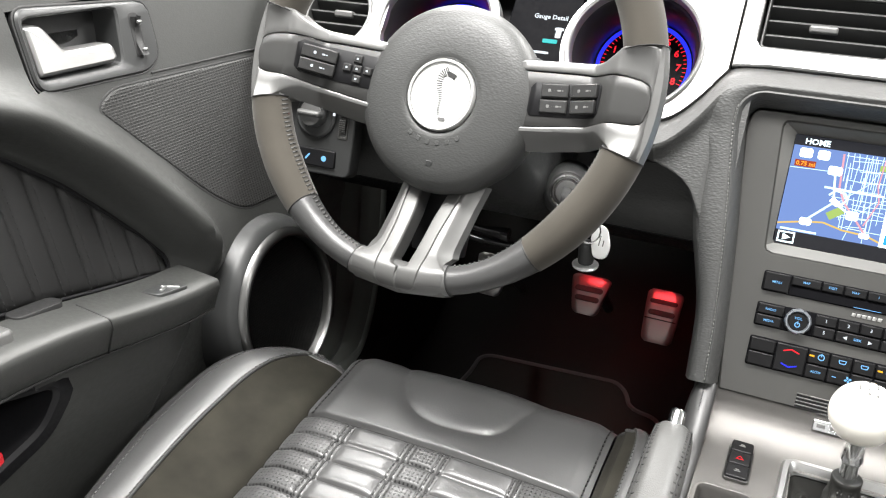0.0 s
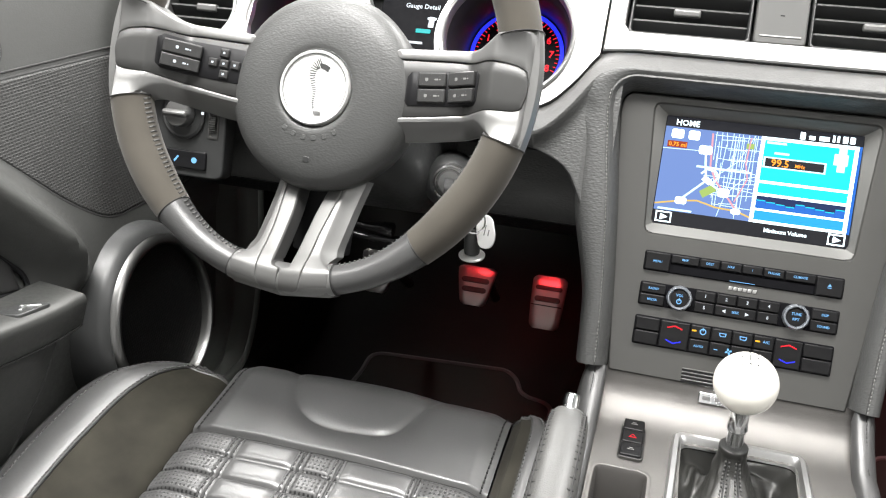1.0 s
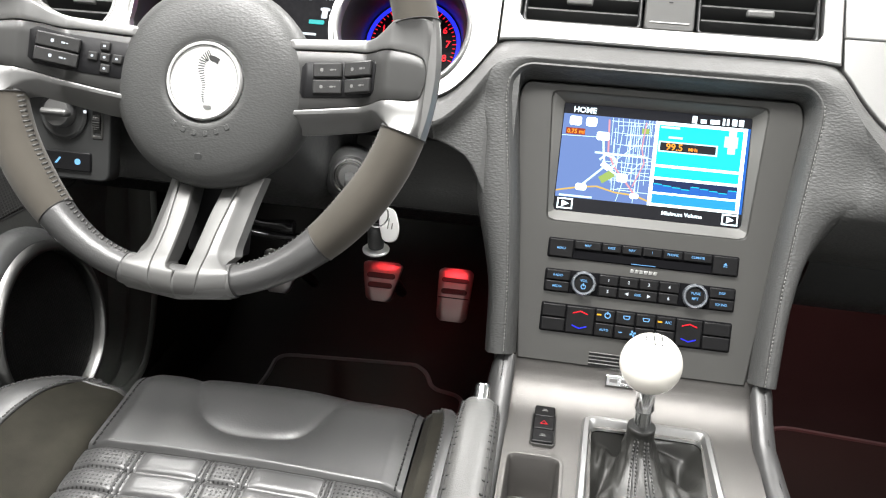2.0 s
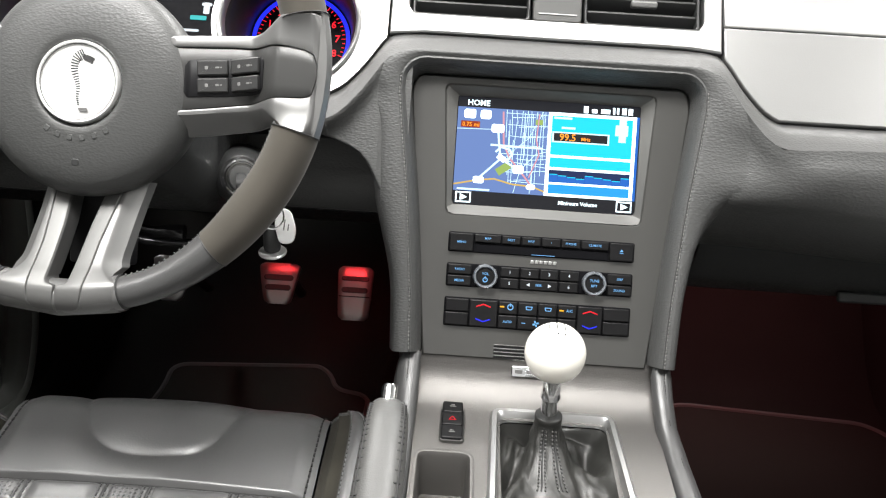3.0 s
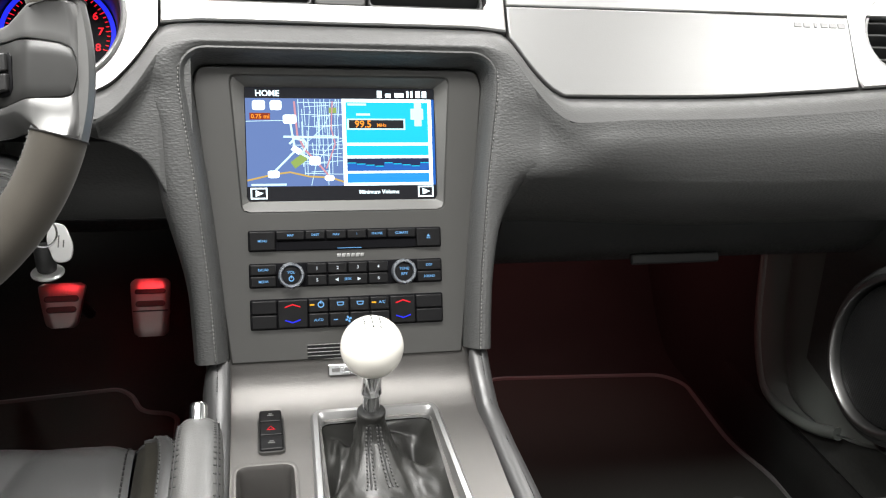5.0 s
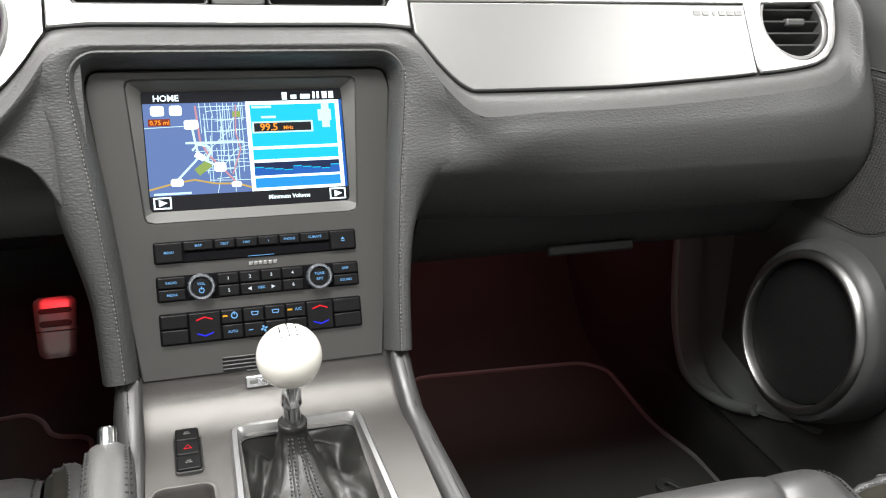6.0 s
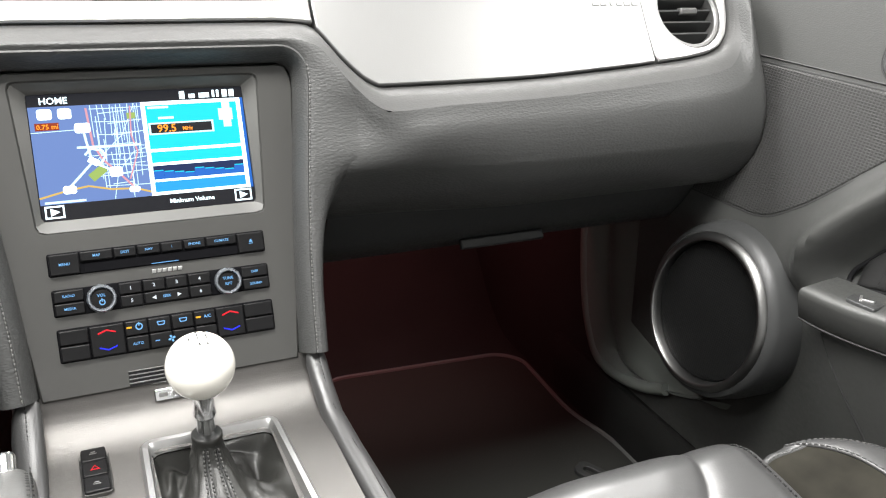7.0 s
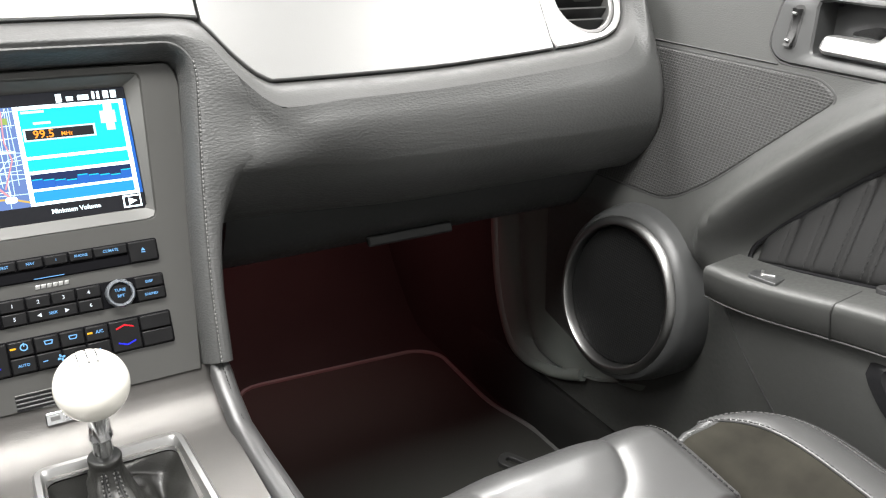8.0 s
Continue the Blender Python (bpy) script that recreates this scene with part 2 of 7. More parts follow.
def around(poly, c, n=96, a0=0.0):
    """The outline poly sampled by angle round the point c."""
    out = []
    for k in range(n):
        a = a0 + 2 * math.pi * k / n
        d = Vector((math.cos(a), math.sin(a)))
        best = None
        for i in range(len(poly)):
            p, q = Vector(poly[i]) - Vector(c), Vector(poly[(i + 1) % len(poly)]) - Vector(c)
            e = q - p
            den = d.x * e.y - d.y * e.x
            if abs(den) < 1e-12:
                continue
            t = (p.x * e.y - p.y * e.x) / den
            s = (p.x * d.y - p.y * d.x) / den
            if t > 0 and -1e-6 <= s <= 1 + 1e-6 and (best is None or t < best):
                best = t
        out.append((c[0] + d.x * best, c[1] + d.y * best))
    return out


def smooth_line(pts, n):
    """n points on a Catmull-Rom curve through pts."""
    P = [Vector(p) for p in pts]
    P = [P[0] * 2 - P[1]] + P + [P[-1] * 2 - P[-2]]
    out, m = [], len(P) - 3
    for k in range(n):
        t = k / (n - 1) * m
        i = min(int(t), m - 1)
        t -= i
        a, b, c, d = P[i:i + 4]
        out.append(0.5 * (2 * b + (c - a) * t + (2 * a - 5 * b + 4 * c - d) * t * t + (3 * b - a - 3 * c + d) * t ** 3))
    return out


def tube(bm, pts, r, n=8, closed=False, cap=True):
    P = [Vector(p) for p in pts]
    rings, up = [], None
    m = len(P)
    for i, p in enumerate(P):
        d = ((P[(i + 1) % m] - P[i - 1]) if closed else (P[min(i + 1, m - 1)] - P[max(i - 1, 0)])).normalized()
        if up is None:
            up = d.orthogonal().normalized()
        up = (up - d * up.dot(d)).normalized()
        s = d.cross(up)
        rad = r[i] if isinstance(r, (list, tuple)) else r
        rings.append([p + (up * math.cos(2 * math.pi * k / n) + s * math.sin(2 * math.pi * k / n)) * rad for k in range(n)])
    skin(bm, rings, True, cap and not closed, cap and not closed, wrap=closed)


def lathe(bm, M, prof, n=32, cap0=True, cap1=True):
    skin(bm, [[M @ Vector((r * math.cos(2 * math.pi * k / n), r * math.sin(2 * math.pi * k / n), z)) for k in range(n)] for r, z in prof],
         True, cap0, cap1)


def stitches(bm, pts, step, length, r=0.0006, lift=Vector((0, 0, 0))):
    """Short threads laid along a line."""
    P = [Vector(p) + lift for p in pts]
    seg = [(b - a).length for a, b in zip(P, P[1:])]
    total, s = sum(seg), 0.0
    while s + length < total:
        ends = []
        for q in (s, s + length):
            i, acc = 0, 0.0
            while i < len(seg) - 1 and acc + seg[i] < q:
                acc += seg[i]
                i += 1
            ends.append(P[i].lerp(P[i + 1], min((q - acc) / max(seg[i], 1e-9), 1)))
        tube(bm, ends, r, 5)
        s += step


def words(name, text, size, M, material, parent, align="CENTER", flat=0.0003):
    cu = bpy.data.curves.new(name, "FONT")
    cu.body, cu.size, cu.align_x, cu.align_y, cu.extrude = text, size, align, "CENTER", flat
    cu.offset = size * 0.012
    cu.resolution_u = 2
    tmp = bpy.data.objects.new(name, cu)
    me = bpy.data.meshes.new_from_object(tmp)
    bpy.data.objects.remove(tmp)
    me.transform(M)
    me.materials.clear()
    me.materials.append(material)
    ob = new(name, me)
    ob.parent = parent
    ob.matrix_parent_inverse = (Matrix.Identity(4) if parent.parent else Matrix.Translation(parent.location)).inverted()
    return ob


def at(M, x, y, z=0.0):
    return M @ Matrix.Translation((x, y, z))


def box(bm, M, w, h, d, r=0.002, cx=0, cy=0, cz=0):
    """A softly edged block, w by h, from cz up to cz + d."""
    plate(bm, M, rrect(w, h, r, cx, cy, 3), cz, cz + d, min(r, d * 0.4))


def sstep(a, b, x):
    t = min(max((x - a) / (b - a), 0), 1)
    return t * t * (3 - 2 * t)


# ---- the room round the car ----
def slab(name, lo, hi, material, label, category):
    bm = bmesh.new()
    bmesh.ops.create_cube(bm, size=1)
    for v in bm.verts:
        v.co = [lo[k] + (v.co[k] + 0.5) * (hi[k] - lo[k]) for k in range(3)]
    ob = part(name, bm, material)
    return tagged(ob, label, category, kind="structure")


slab("ground", (-2.7, -2.4, -0.40), (2.7, 3.4, -0.30), CONCRETE, "smooth grey showroom floor under the car", "floor")
slab("wall_north", (-2.7, 3.4, -0.30), (2.7, 3.52, CEIL), WALLPAINT, "plain grey painted showroom wall", "wall")
slab("wall_south", (-2.7, -2.52, -0.30), (2.7, -2.4, CEIL), WALLPAINT, "plain grey painted showroom wall", "wall")
slab("wall_west", (-2.82, -2.52, -0.30), (-2.7, 3.52, CEIL), WALLPAINT, "plain grey painted showroom wall", "wall")
slab("wall_east", (2.7, -2.52, -0.30), (2.82, 3.52, CEIL), WALLPAINT, "plain grey painted showroom wall", "wall")
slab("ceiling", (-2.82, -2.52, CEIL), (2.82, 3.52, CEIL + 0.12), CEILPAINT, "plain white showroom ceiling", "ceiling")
# housings for the unseen panels added overhead
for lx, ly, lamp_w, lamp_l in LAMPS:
    fx = thing("unseen_ceiling_light", (lx, ly, CEIL), "white rectangular ceiling light panel, unseen, added to light the cabin", "ceiling light", "showroom ceiling lights")
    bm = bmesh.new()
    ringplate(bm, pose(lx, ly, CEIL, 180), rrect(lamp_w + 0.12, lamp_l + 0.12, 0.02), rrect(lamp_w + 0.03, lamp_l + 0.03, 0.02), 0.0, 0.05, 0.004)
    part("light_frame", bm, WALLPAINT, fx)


# ---- cabin floor ----
def floor_z(x, y):
    z = 0.085 + 0.40 * sstep(0.50, 0.90, y)
    hump = 0.30 * (1 - sstep(0.10, 0.19, abs(x)))
    return max(z, 0.085 + hump)


bm = bmesh.new()
xs = [-0.74 + 1.48 * i / 60 for i in range(61)]
ys = [-1.0 + 1.9 * i / 70 for i in range(71)]
top = skin(bm, [[Vector((x, y, floor_z(x, y))) for x in xs] for y in ys], False)
low = skin(bm, [[Vector((x, y, -0.05)) for x in xs] for y in ys], False)
for a, b in ((top[0], low[0]), (top[-1], low[-1])):
    for i in range(60):
        bm.faces.new((a[i], a[i + 1], b[i + 1], b[i]))
for k in (0, -1):
    for j in range(70):
        bm.faces.new((top[j][k], top[j + 1][k], low[j + 1][k], low[j][k]))
tagged(part("floor", bm, CARPET), "black carpeted cabin floor rising to the toe board", "carpet", kind="structure")
bm = bmesh.new()
skin(bm, [[Vector((x, y, z)) for x in (-0.74, 0.74)] for y, z in ((0.86, -0.05), (0.86, 0.45), (0.80, 0.86), (0.90, 0.86), (0.95, 0.45), (0.95, -0.05))], False, wrap=True)
tagged(part("wall_firewall", bm, CARPET), "black carpet-lined firewall behind the footwells", "wall", kind="structure")


for s in (-1, 1):
    bm = bmesh.new()
    skin(bm, [[Vector((s * x, y, z)) for x, z in ((0.675, 0.06), (0.668, 0.30), (0.668, 0.62), (0.70, 0.62), (0.70, 0.06))] for y in (0.055, 0.45, 0.90)], True, True, True)
    tagged(part("wall_footwell", bm, CARPET), "black carpeted footwell side wall", "wall", kind="structure")


def floor_mat(s):
    """A floor mat with a piped border; s is the side of the car."""
    th = thing("floor_mat", (s * 0.45, 0.2, 0.09), "black carpet floor mat with grey piped edge", "floor mat", "front floor mats")
    if s > 0:
        out = [(0.29, 0.475), (0.62, 0.452), (0.655, 0.42), (0.648, 0.25), (0.672, 0.17), (0.672, -0.25), (0.26, -0.25), (0.275, 0.3)]
    else:
        out = [(-0.545, 0.42), (-0.552, 0.49), (-0.30, 0.512), (-0.278, 0.49), (-0.262, 0.446), (-0.205, 0.435), (-0.205, -0.15), (-0.66, -0.15), (-0.66, 0.2), (-0.56, 0.3)]
        out = out[::-1]
    pts = rounded(out, 0.045, 5)

    def lay(p, up):
        return Vector((p[0], p[1], max(floor_z(p[0] * 0.9, p[1]), 0.085) + up))
    bm = bmesh.new()
    c = (s * 0.46, 0.15)
    loops = []
    for k in range(12):
        f = 1 - k / 11.5
        loops.append([lay((c[0] + (p[0] - c[0]) * f, c[1] + (p[1] - c[1]) * f), 0.012) for p in pts])
    skin(bm, [[lay(p, 0.001) for p in pts]] + loops, True, False, True)
    part("mat_top", bm, MATTING, th)
    bm = bmesh.new()
    tube(bm, [lay(p, 0.012) for p in pts], 0.0042, 6, closed=True)
    part("piping", bm, PIPING, th, "grey piped edge")
    if s > 0:
        M = pose(0.592, 0.105, 0.099, 0, 0, -62)
        bm = bmesh.new()
        ringplate(bm, M, rrect(0.052, 0.032, 0.012), rrect(0.030, 0.012, 0.006), -0.002, 0.005, 0.001)
        part("anchor_ring", bm, RUBBER, th, "oval black rubber mat anchor")
    return th


floor_mat(1)
floor_mat(-1)


def pedal(name, cx, cy, cz, w, h, foot, tilt, label, bars, lip):
    """A metal foot pad: crowned face bent away at the top, with rubber strips set in."""
    th = thing(name, (cx, cy, cz), label, "pedal", "foot pedals")
    M = frame_of((cx, cy, cz), tilt)

    def crown(v):
        return -0.55 * max(0.0, v - 0.16 * h) ** 2 / h - 0.25 * max(0.0, -v - 0.25 * h) ** 2 / h

    def half(v):
        t = v / h + 0.5
        r = w / 2 * (foot + (1 - foot) * t ** 0.8)
        return r * math.sqrt(max(0.05, 1 - max(0.0, (abs(t - 0.5) - 0.40) / 0.105) ** 2 * 0.5))
    bm = bmesh.new()
    rows = []
    for j in range(25):
        v = h * (j / 24 - 0.5)
        x, z = half(v), crown(v)
        rows.append([M @ Vector((a, v, b)) for a, b in ((-x, z - 0.007), (-x, z - 0.0016), (-x + 0.0014, z), (-x * 0.5, z + 0.0006), (x * 0.5, z + 0.0006), (x - 0.0014, z), (x, z - 0.0016), (x, z - 0.007))])
    skin(bm, rows, True, True, True)
    part("pad", bm, ALU, th, "brushed aluminium pedal face", smooth=50)
    for v, tall in bars:
        bm = bmesh.new()
        x = half(v * h) - 0.0055
        tip = math.degrees(math.atan2(crown(v * h + 0.002) - crown(v * h - 0.002), 0.004))
        plate(bm, at(M, 0, v * h, crown(v * h)) @ pose(0, 0, 0, tip), rrect(2 * x, tall, 0.0045), -0.003, 0.0022, 0.0010)
        part("rubber_strip", bm, RUBBER, th, "black rubber grip strip")
    if lip:
        bm = bmesh.new()
        box(bm, at(M, 0, lip * h, 0.0004), 2 * half(lip * h) - 0.003, 0.0016, 0.0018, 0.0006)
        part("pad_joint", bm, PLASTIC_DARK, th)
    bm = bmesh.new()
    a = M @ Vector((0, h * 0.2, -0.008))
    tube(bm, smooth_line([a, a + Vector((0, 0.03, -0.01)), a + Vector((0, 0.08, -0.05)), a + Vector((0, 0.15, -0.11))], 12), 0.009, 8)
    part("pedal_arm", bm, RUBBER, th)
    return th


pedal("brake_pedal", -0.334, 0.36, 0.339, 0.062, 0.060, 0.58, 32, "brushed aluminium brake pedal with black rubber strips", ((0.14, 0.0085), (-0.10, 0.0085)), 0)
pedal("accelerator_pedal", -0.2250, 0.38, 0.3195, 0.054, 0.081, 0.82, 30, "tall brushed aluminium accelerator pedal with rubber strips", ((0.27, 0.0070), (0.06, 0.0085)), -0.06)
pedal("clutch_pedal", -0.492, 0.36, 0.336, 0.062, 0.066, 0.55, 32, "brushed aluminium clutch pedal with black rubber strips", ((0.14, 0.0085), (-0.10, 0.0085)), 0)

# footwell lamp strips
for lx, ly in ((-0.27, 0.285), (0.42, 0.30)):
    bm = bmesh.new()
    box(bm, pose(lx, ly, 0.516, 180), 0.10, 0.012, 0.006, 0.002)
    tagged(part("footwell_light", bm, G_RED), "slim red footwell light strip under the dashboard", "light", "footwell lights")


# ---- dashboard ----
dash = thing("dashboard", (0, 0.2, 0.6), "black grained dashboard with satin silver fascia", "dashboard")


EDGE = []


def edge_z(ax):
    """Height of the silver fascia's lower edge at the distance ax from the middle."""
    pts = [(0.0, 0.768), (0.12, 0.768), (0.148, 0.766), (0.158, 0.760), (0.173, 0.741), (0.190, 0.724), (0.203, 0.7165), (0.215, 0.7150), (0.355, 0.716), (0.46, 0.7205), (0.527, 0.7245), (0.570, 0.7275), (0.606, 0.7325), (0.6225, 0.7385), (0.6345, 0.7490), (0.6430, 0.7655), (0.6480, 0.785), (0.6515, 0.805), (0.660, 0.825), (0.70, 0.832)]
    if not EDGE:
        EDGE.extend((p[0], p[1]) for p in smooth_line(pts, 480))
    for (a, za), (b, zb) in zip(EDGE, EDGE[1:]):
        if ax <= b and b > a:
            return za + (zb - za) * (ax - a) / (b - a)
    return pts[-1][1]


def fy(z):
    return 0.071 + 0.75 * (z - 0.764)


def lip_low(ax):
    """Lower edge (y, z) of the smooth lip under the fascia."""
    ze = edge_z(ax) - 0.003
    w = sstep(0.125, 0.165, ax)
    return fy(ze) - 0.0215 - 0.0045 * w, ze - 0.0075 - 0.0065 * w + 0.003 * sstep(0.21, 0.28, ax)


def pad_profile(ax):
    """The padded lower dashboard across its depth: (y, z) from the fascia edge down and under."""
    ze = edge_z(ax) - 0.003
    ye = fy(ze)
    k = sstep(0.150, 0.25, ax)
    k2 = max(k, sstep(0.10, 0.175, ax))
    e = sstep(0.642, 0.688, ax)
    yc, zc = lip_low(ax)
    wide = sstep(0.17, 0.38, ax)

    def face(z):
        stack_y = (z - 0.6) * 0.47 - 0.0222 + 0.030 * sstep(0.60, 0.56, z)
        near = -0.008 + 7.7 * (z - 0.679) ** 2
        full = -0.00898 + 5.2 * (z - 0.655) ** 2 if z < 0.710 else -0.0075 + 0.57 * (z - 0.685)
        bulge = near + (full - near) * wide
        return stack_y + (bulge - stack_y) * (k + (k2 - k) * sstep(0.685, 0.635, z))
    line = [(ye + 0.012, ze + 0.002), (ye, ze), ((ye * 0.52 + yc * 0.48), ze - 0.0024), (yc, zc)]
    for i in range(1, 9):
        z = zc + (0.640 - zc) * i / 8
        y = face(z) + (yc - face(zc)) * math.exp(-((zc - z) / 0.013) ** 2)
        line.append((y, z))

    def mix(a_, b_):
        return (a_[0] + (b_[0] - a_[0]) * k2, a_[1] + (b_[1] - a_[1]) * k2)
    line += [mix((-0.006, 0.615), (0.0165 - 0.0180 * wide, 0.618)), mix((0.006, 0.594), (0.030 - 0.0225 * wide, 0.602)), mix((0.026, 0.574), (0.045 - 0.0255 * wide, 0.589)), mix((0.055, 0.562), (0.058 - 0.0200 * wide, 0.579)), (0.10, 0.572), (0.2, 0.575)]
    tuck = 0.003 * (1 - sstep(0.152, 0.176, ax))
    return line[:4] + [(y + tuck, z) for y, z in line[4:]] if e == 0 else [(y + 0.055 * e * e, z) for y, z in line]


def pad(s, x0, x1, name, label):
    bm = bmesh.new()
    rings = []
    for ax in [x0 + (0.60 - x0) * i / 58 for i in range(58)] + [0.60 + (x1 - 0.60) * i / 40 for i in range(41)]:
        rings.append([Vector((s * ax, p[0], p[1])) for p in smooth_line(pad_profile(ax)[3:], 46)])
    # close the end next to the door
    last = rings[-1]
    rings.append([Vector((p.x + s * 0.012, p.y + 0.03, p.z)) for p in last])
    rings.append([Vector((p.x + s * 0.016, 0.2, p.z)) for p in last])
    skin(bm, rings, False)
    return part(name, bm, VINYL, dash, label)


pad(1, 0.142, 0.686, "lower_pad", "black grained padded lower dashboard")

bm = bmesh.new()
lips = []
half_xs = [0.60 * i / 80 for i in range(80)] + [0.60 + 0.086 * i / 40 for i in range(41)]
for x in [-h for h in half_xs[:0:-1]] + half_xs:
    prof = pad_profile(abs(x))[:4]
    lips.append([Vector((x, p[0], p[1])) for p in smooth_line(prof, 8)])
lips.append([Vector((p.x + 0.012, p.y + 0.03, p.z)) for p in lips[-1]])
lips.insert(0, [Vector((p.x - 0.012, p.y + 0.03, p.z)) for p in lips[0]])
skin(bm, lips, False)
part("pad_lip", bm, LIP_VINYL, dash, "smooth grey lip under the silver fascia", smooth=60)

# arch of the centre stack: padded surround, swept round the panel
ARCH = [(0.1150, -0.113), (0.1185, -0.05), (0.1265, 0.03), (0.1345, 0.09), (0.1390, 0.125)]
arch_r = smooth_line(ARCH, 34)
corner = [Vector((0.1390 - 0.022 + 0.022 * math.cos(radians(a)), 0.1345 + 0.022 * math.sin(radians(a)))) for a in (10, 20, 30, 40, 50, 60, 70, 80, 90)]
right_side = [Vector(p) for p in arch_r] + corner
arch = right_side + [Vector((x, 0.1565)) for x in (0.10, 0.08, 0.06, 0.03, 0.0, -0.03, -0.06, -0.08, -0.10)] + [Vector((-p.x, p.y)) for p in reversed(right_side)]


BRINK = [(0.570, 0.131), (0.605, 0.140), (0.627, 0.149), (0.649, 0.161), (0.660, 0.168), (0.668, 0.176), (0.674, 0.188), (0.680, 0.205), (0.690, 0.225)]


def brink(z):
    """How far out the pad beside the stack reaches at the height z, before the knee hollow."""
    for (za, a), (zb, b) in zip(BRINK, BRINK[1:]):
        if z <= zb:
            return a + (b - a) * max(0.0, (z - za) / (zb - za))
    return BRINK[-1][1]


def knee_profile(ax):
    """The driver's side below the lip: a pad beside the stack, then a deep knee hollow."""
    yc, zc = lip_low(ax)

    def near_at(z):
        # the pad beside the stack narrows downwards
        return 1 - sstep(brink(z) - 0.004, brink(z) + 0.022, ax)
    def far_at(z):
        if z > 0.625:
            return (z - 0.6) * 0.47 - 0.0222 + 0.095 * sstep(0.690, 0.660, z)
        return 0.0775 + 0.007 * ((z - 0.600) / 0.025) ** 2
    line = []
    for i in range(111):
        z = zc + (0.580 - zc) * i / 110
        near_y = (z - 0.6) * 0.47 - 0.0222
        y = far_at(z) + (near_y - far_at(z)) * near_at(z)
        line.append((y + (yc - (zc - 0.6) * 0.47 + 0.0222) * math.exp(-((zc - z) / 0.013) ** 2) + 0.003 * (1 - sstep(0.150, 0.159, ax)), z))
    line += [(line[-1][0] + 0.012, 0.574), (0.11, 0.568), (0.2, 0.57)]
    return line


def outer_point(p):
    """Where the padded surround runs out: the lip above, the pads beside."""
    s, ax = (1 if p.x > 0 else -1), abs(p.x)
    if p.y > 0.1345:
        a = ax * 0.124 / 0.117
        if ax > 0.1172:
            a = 0.124 + ((0.178 if s > 0 else 0.160) - 0.124) * (1 - math.atan2(p.y - 0.1345, ax - 0.117) / (math.pi / 2)) ** 1.0
        yy, zz = lip_low(a)
        return Vector((s * a, yy, zz))
    a = 0.178 if s > 0 else 0.160
    line = smooth_line(pad_profile(a)[3:], 120) if s > 0 else [Vector(q) for q in knee_profile(a)]
    zt = 0.612 + (line[0][1] - 0.612) * p.y / 0.1345
    if s < 0:
        a = min(a, brink(zt) - 0.002)
        yc, zc = lip_low(a)
        blend = math.exp(-((zc - zt) / 0.013) ** 2)
        near_y = (zt - 0.6) * 0.47 - 0.0222
        return Vector((-a, near_y + (yc - (zc - 0.6) * 0.47 + 0.0222) * blend, zt))
    if p.y >= 0:
        q = min(line[:90] if s > 0 else line, key=lambda q_: abs(q_[1] - zt) + (9 if q_[0] > 0.05 and q_[1] < 0.66 else 0))
    else:
        i0 = min(range(len(line)), key=lambda i_: abs(line[i_][1] - 0.612) + (9 if line[i_][0] > 0.05 else 0))
        q = line[min(i0 + int(-p.y / 0.06 * (len(line) - i0)), len(line) - 1)]
    return Vector((s * a, q[0], q[1]))


def arch_ring(i):
    """Section of the surround at the i-th point of the arch."""
    p = arch[i]
    d = (arch[min(i + 1, len(arch) - 1)] - arch[max(i - 1, 0)]).normalized()
    o = Vector((d.y, -d.x))
    top_k = sstep(0.10, 0.155, p.y)
    low = 1 - sstep(-0.06, 0.10, p.y)
    wid = 0.026 - 0.011 * low + (0.004 + 0.005 * sstep(-0.06, 0.03, p.y) if p.x < 0 else 0.0)
    # (outwards, proud of the panel)
    sec = [(-0.0090, -0.012), (-0.0088, 0.002), (-0.0065 + 0.003 * top_k, 0.012), (-0.0030, 0.0185), (0.0, 0.0210), (0.0016, 0.0204), (0.0032, 0.0214)]
    wrap = [(0.0055, 0.0216), (wid * 0.35, 0.0216), (wid * 0.5, 0.0212), (wid * 0.65, 0.0200), (wid * 0.8, 0.0175), (wid * 0.92, 0.012), (wid, 0.004), (wid + 0.002, -0.008), (wid + 0.003, -0.03), (wid + 0.0035, -0.12)]
    ring = [STACK @ Vector((p.x + o.x * a, p.y + o.y * a, b)) for a, b in sec]
    q0, q1 = ring[-1], outer_point(p)
    spread = sstep(-0.01, 0.06, p.y) if p.x > 0 else sstep(0.03, 0.10, p.y)
    n = len(wrap)
    for j, (a, b) in enumerate(wrap):
        w = STACK @ Vector((p.x + o.x * a, p.y + o.y * a, b))
        t = (j + 1) / n
        r = q0.lerp(q1, t) + (STACK.to_3x3() @ Vector((0, 0, 1))) * 0.0010 * math.sin(math.pi * t)
        ring.append(w.lerp(r, spread))
    ring.append(ring[-1] + Vector((0, 0.010 if p.x > 0 or p.y > 0.12 else 0.07, -0.001)))
    return ring


rings = [arch_ring(i) for i in range(len(arch))]
bm = bmesh.new()
skin(bm, rings, False)
part("stack_surround", bm, VINYL, dash, "black grained padded surround of the centre stack", smooth=50)
bm = bmesh.new()
for sgn in (0, 1):
    seq = rings[:36] if sgn == 0 else rings[-36:]
    stitches(bm, [r[5] for r in seq], 0.0036, 0.0027, 0.00052, Vector((0, -0.0009, 0.0003)))
part("surround_stitching", bm, THREAD_LT, dash, "light grey stitching")


# silver fascia
def fv(z):
    return (z - 0.764) / 0.8


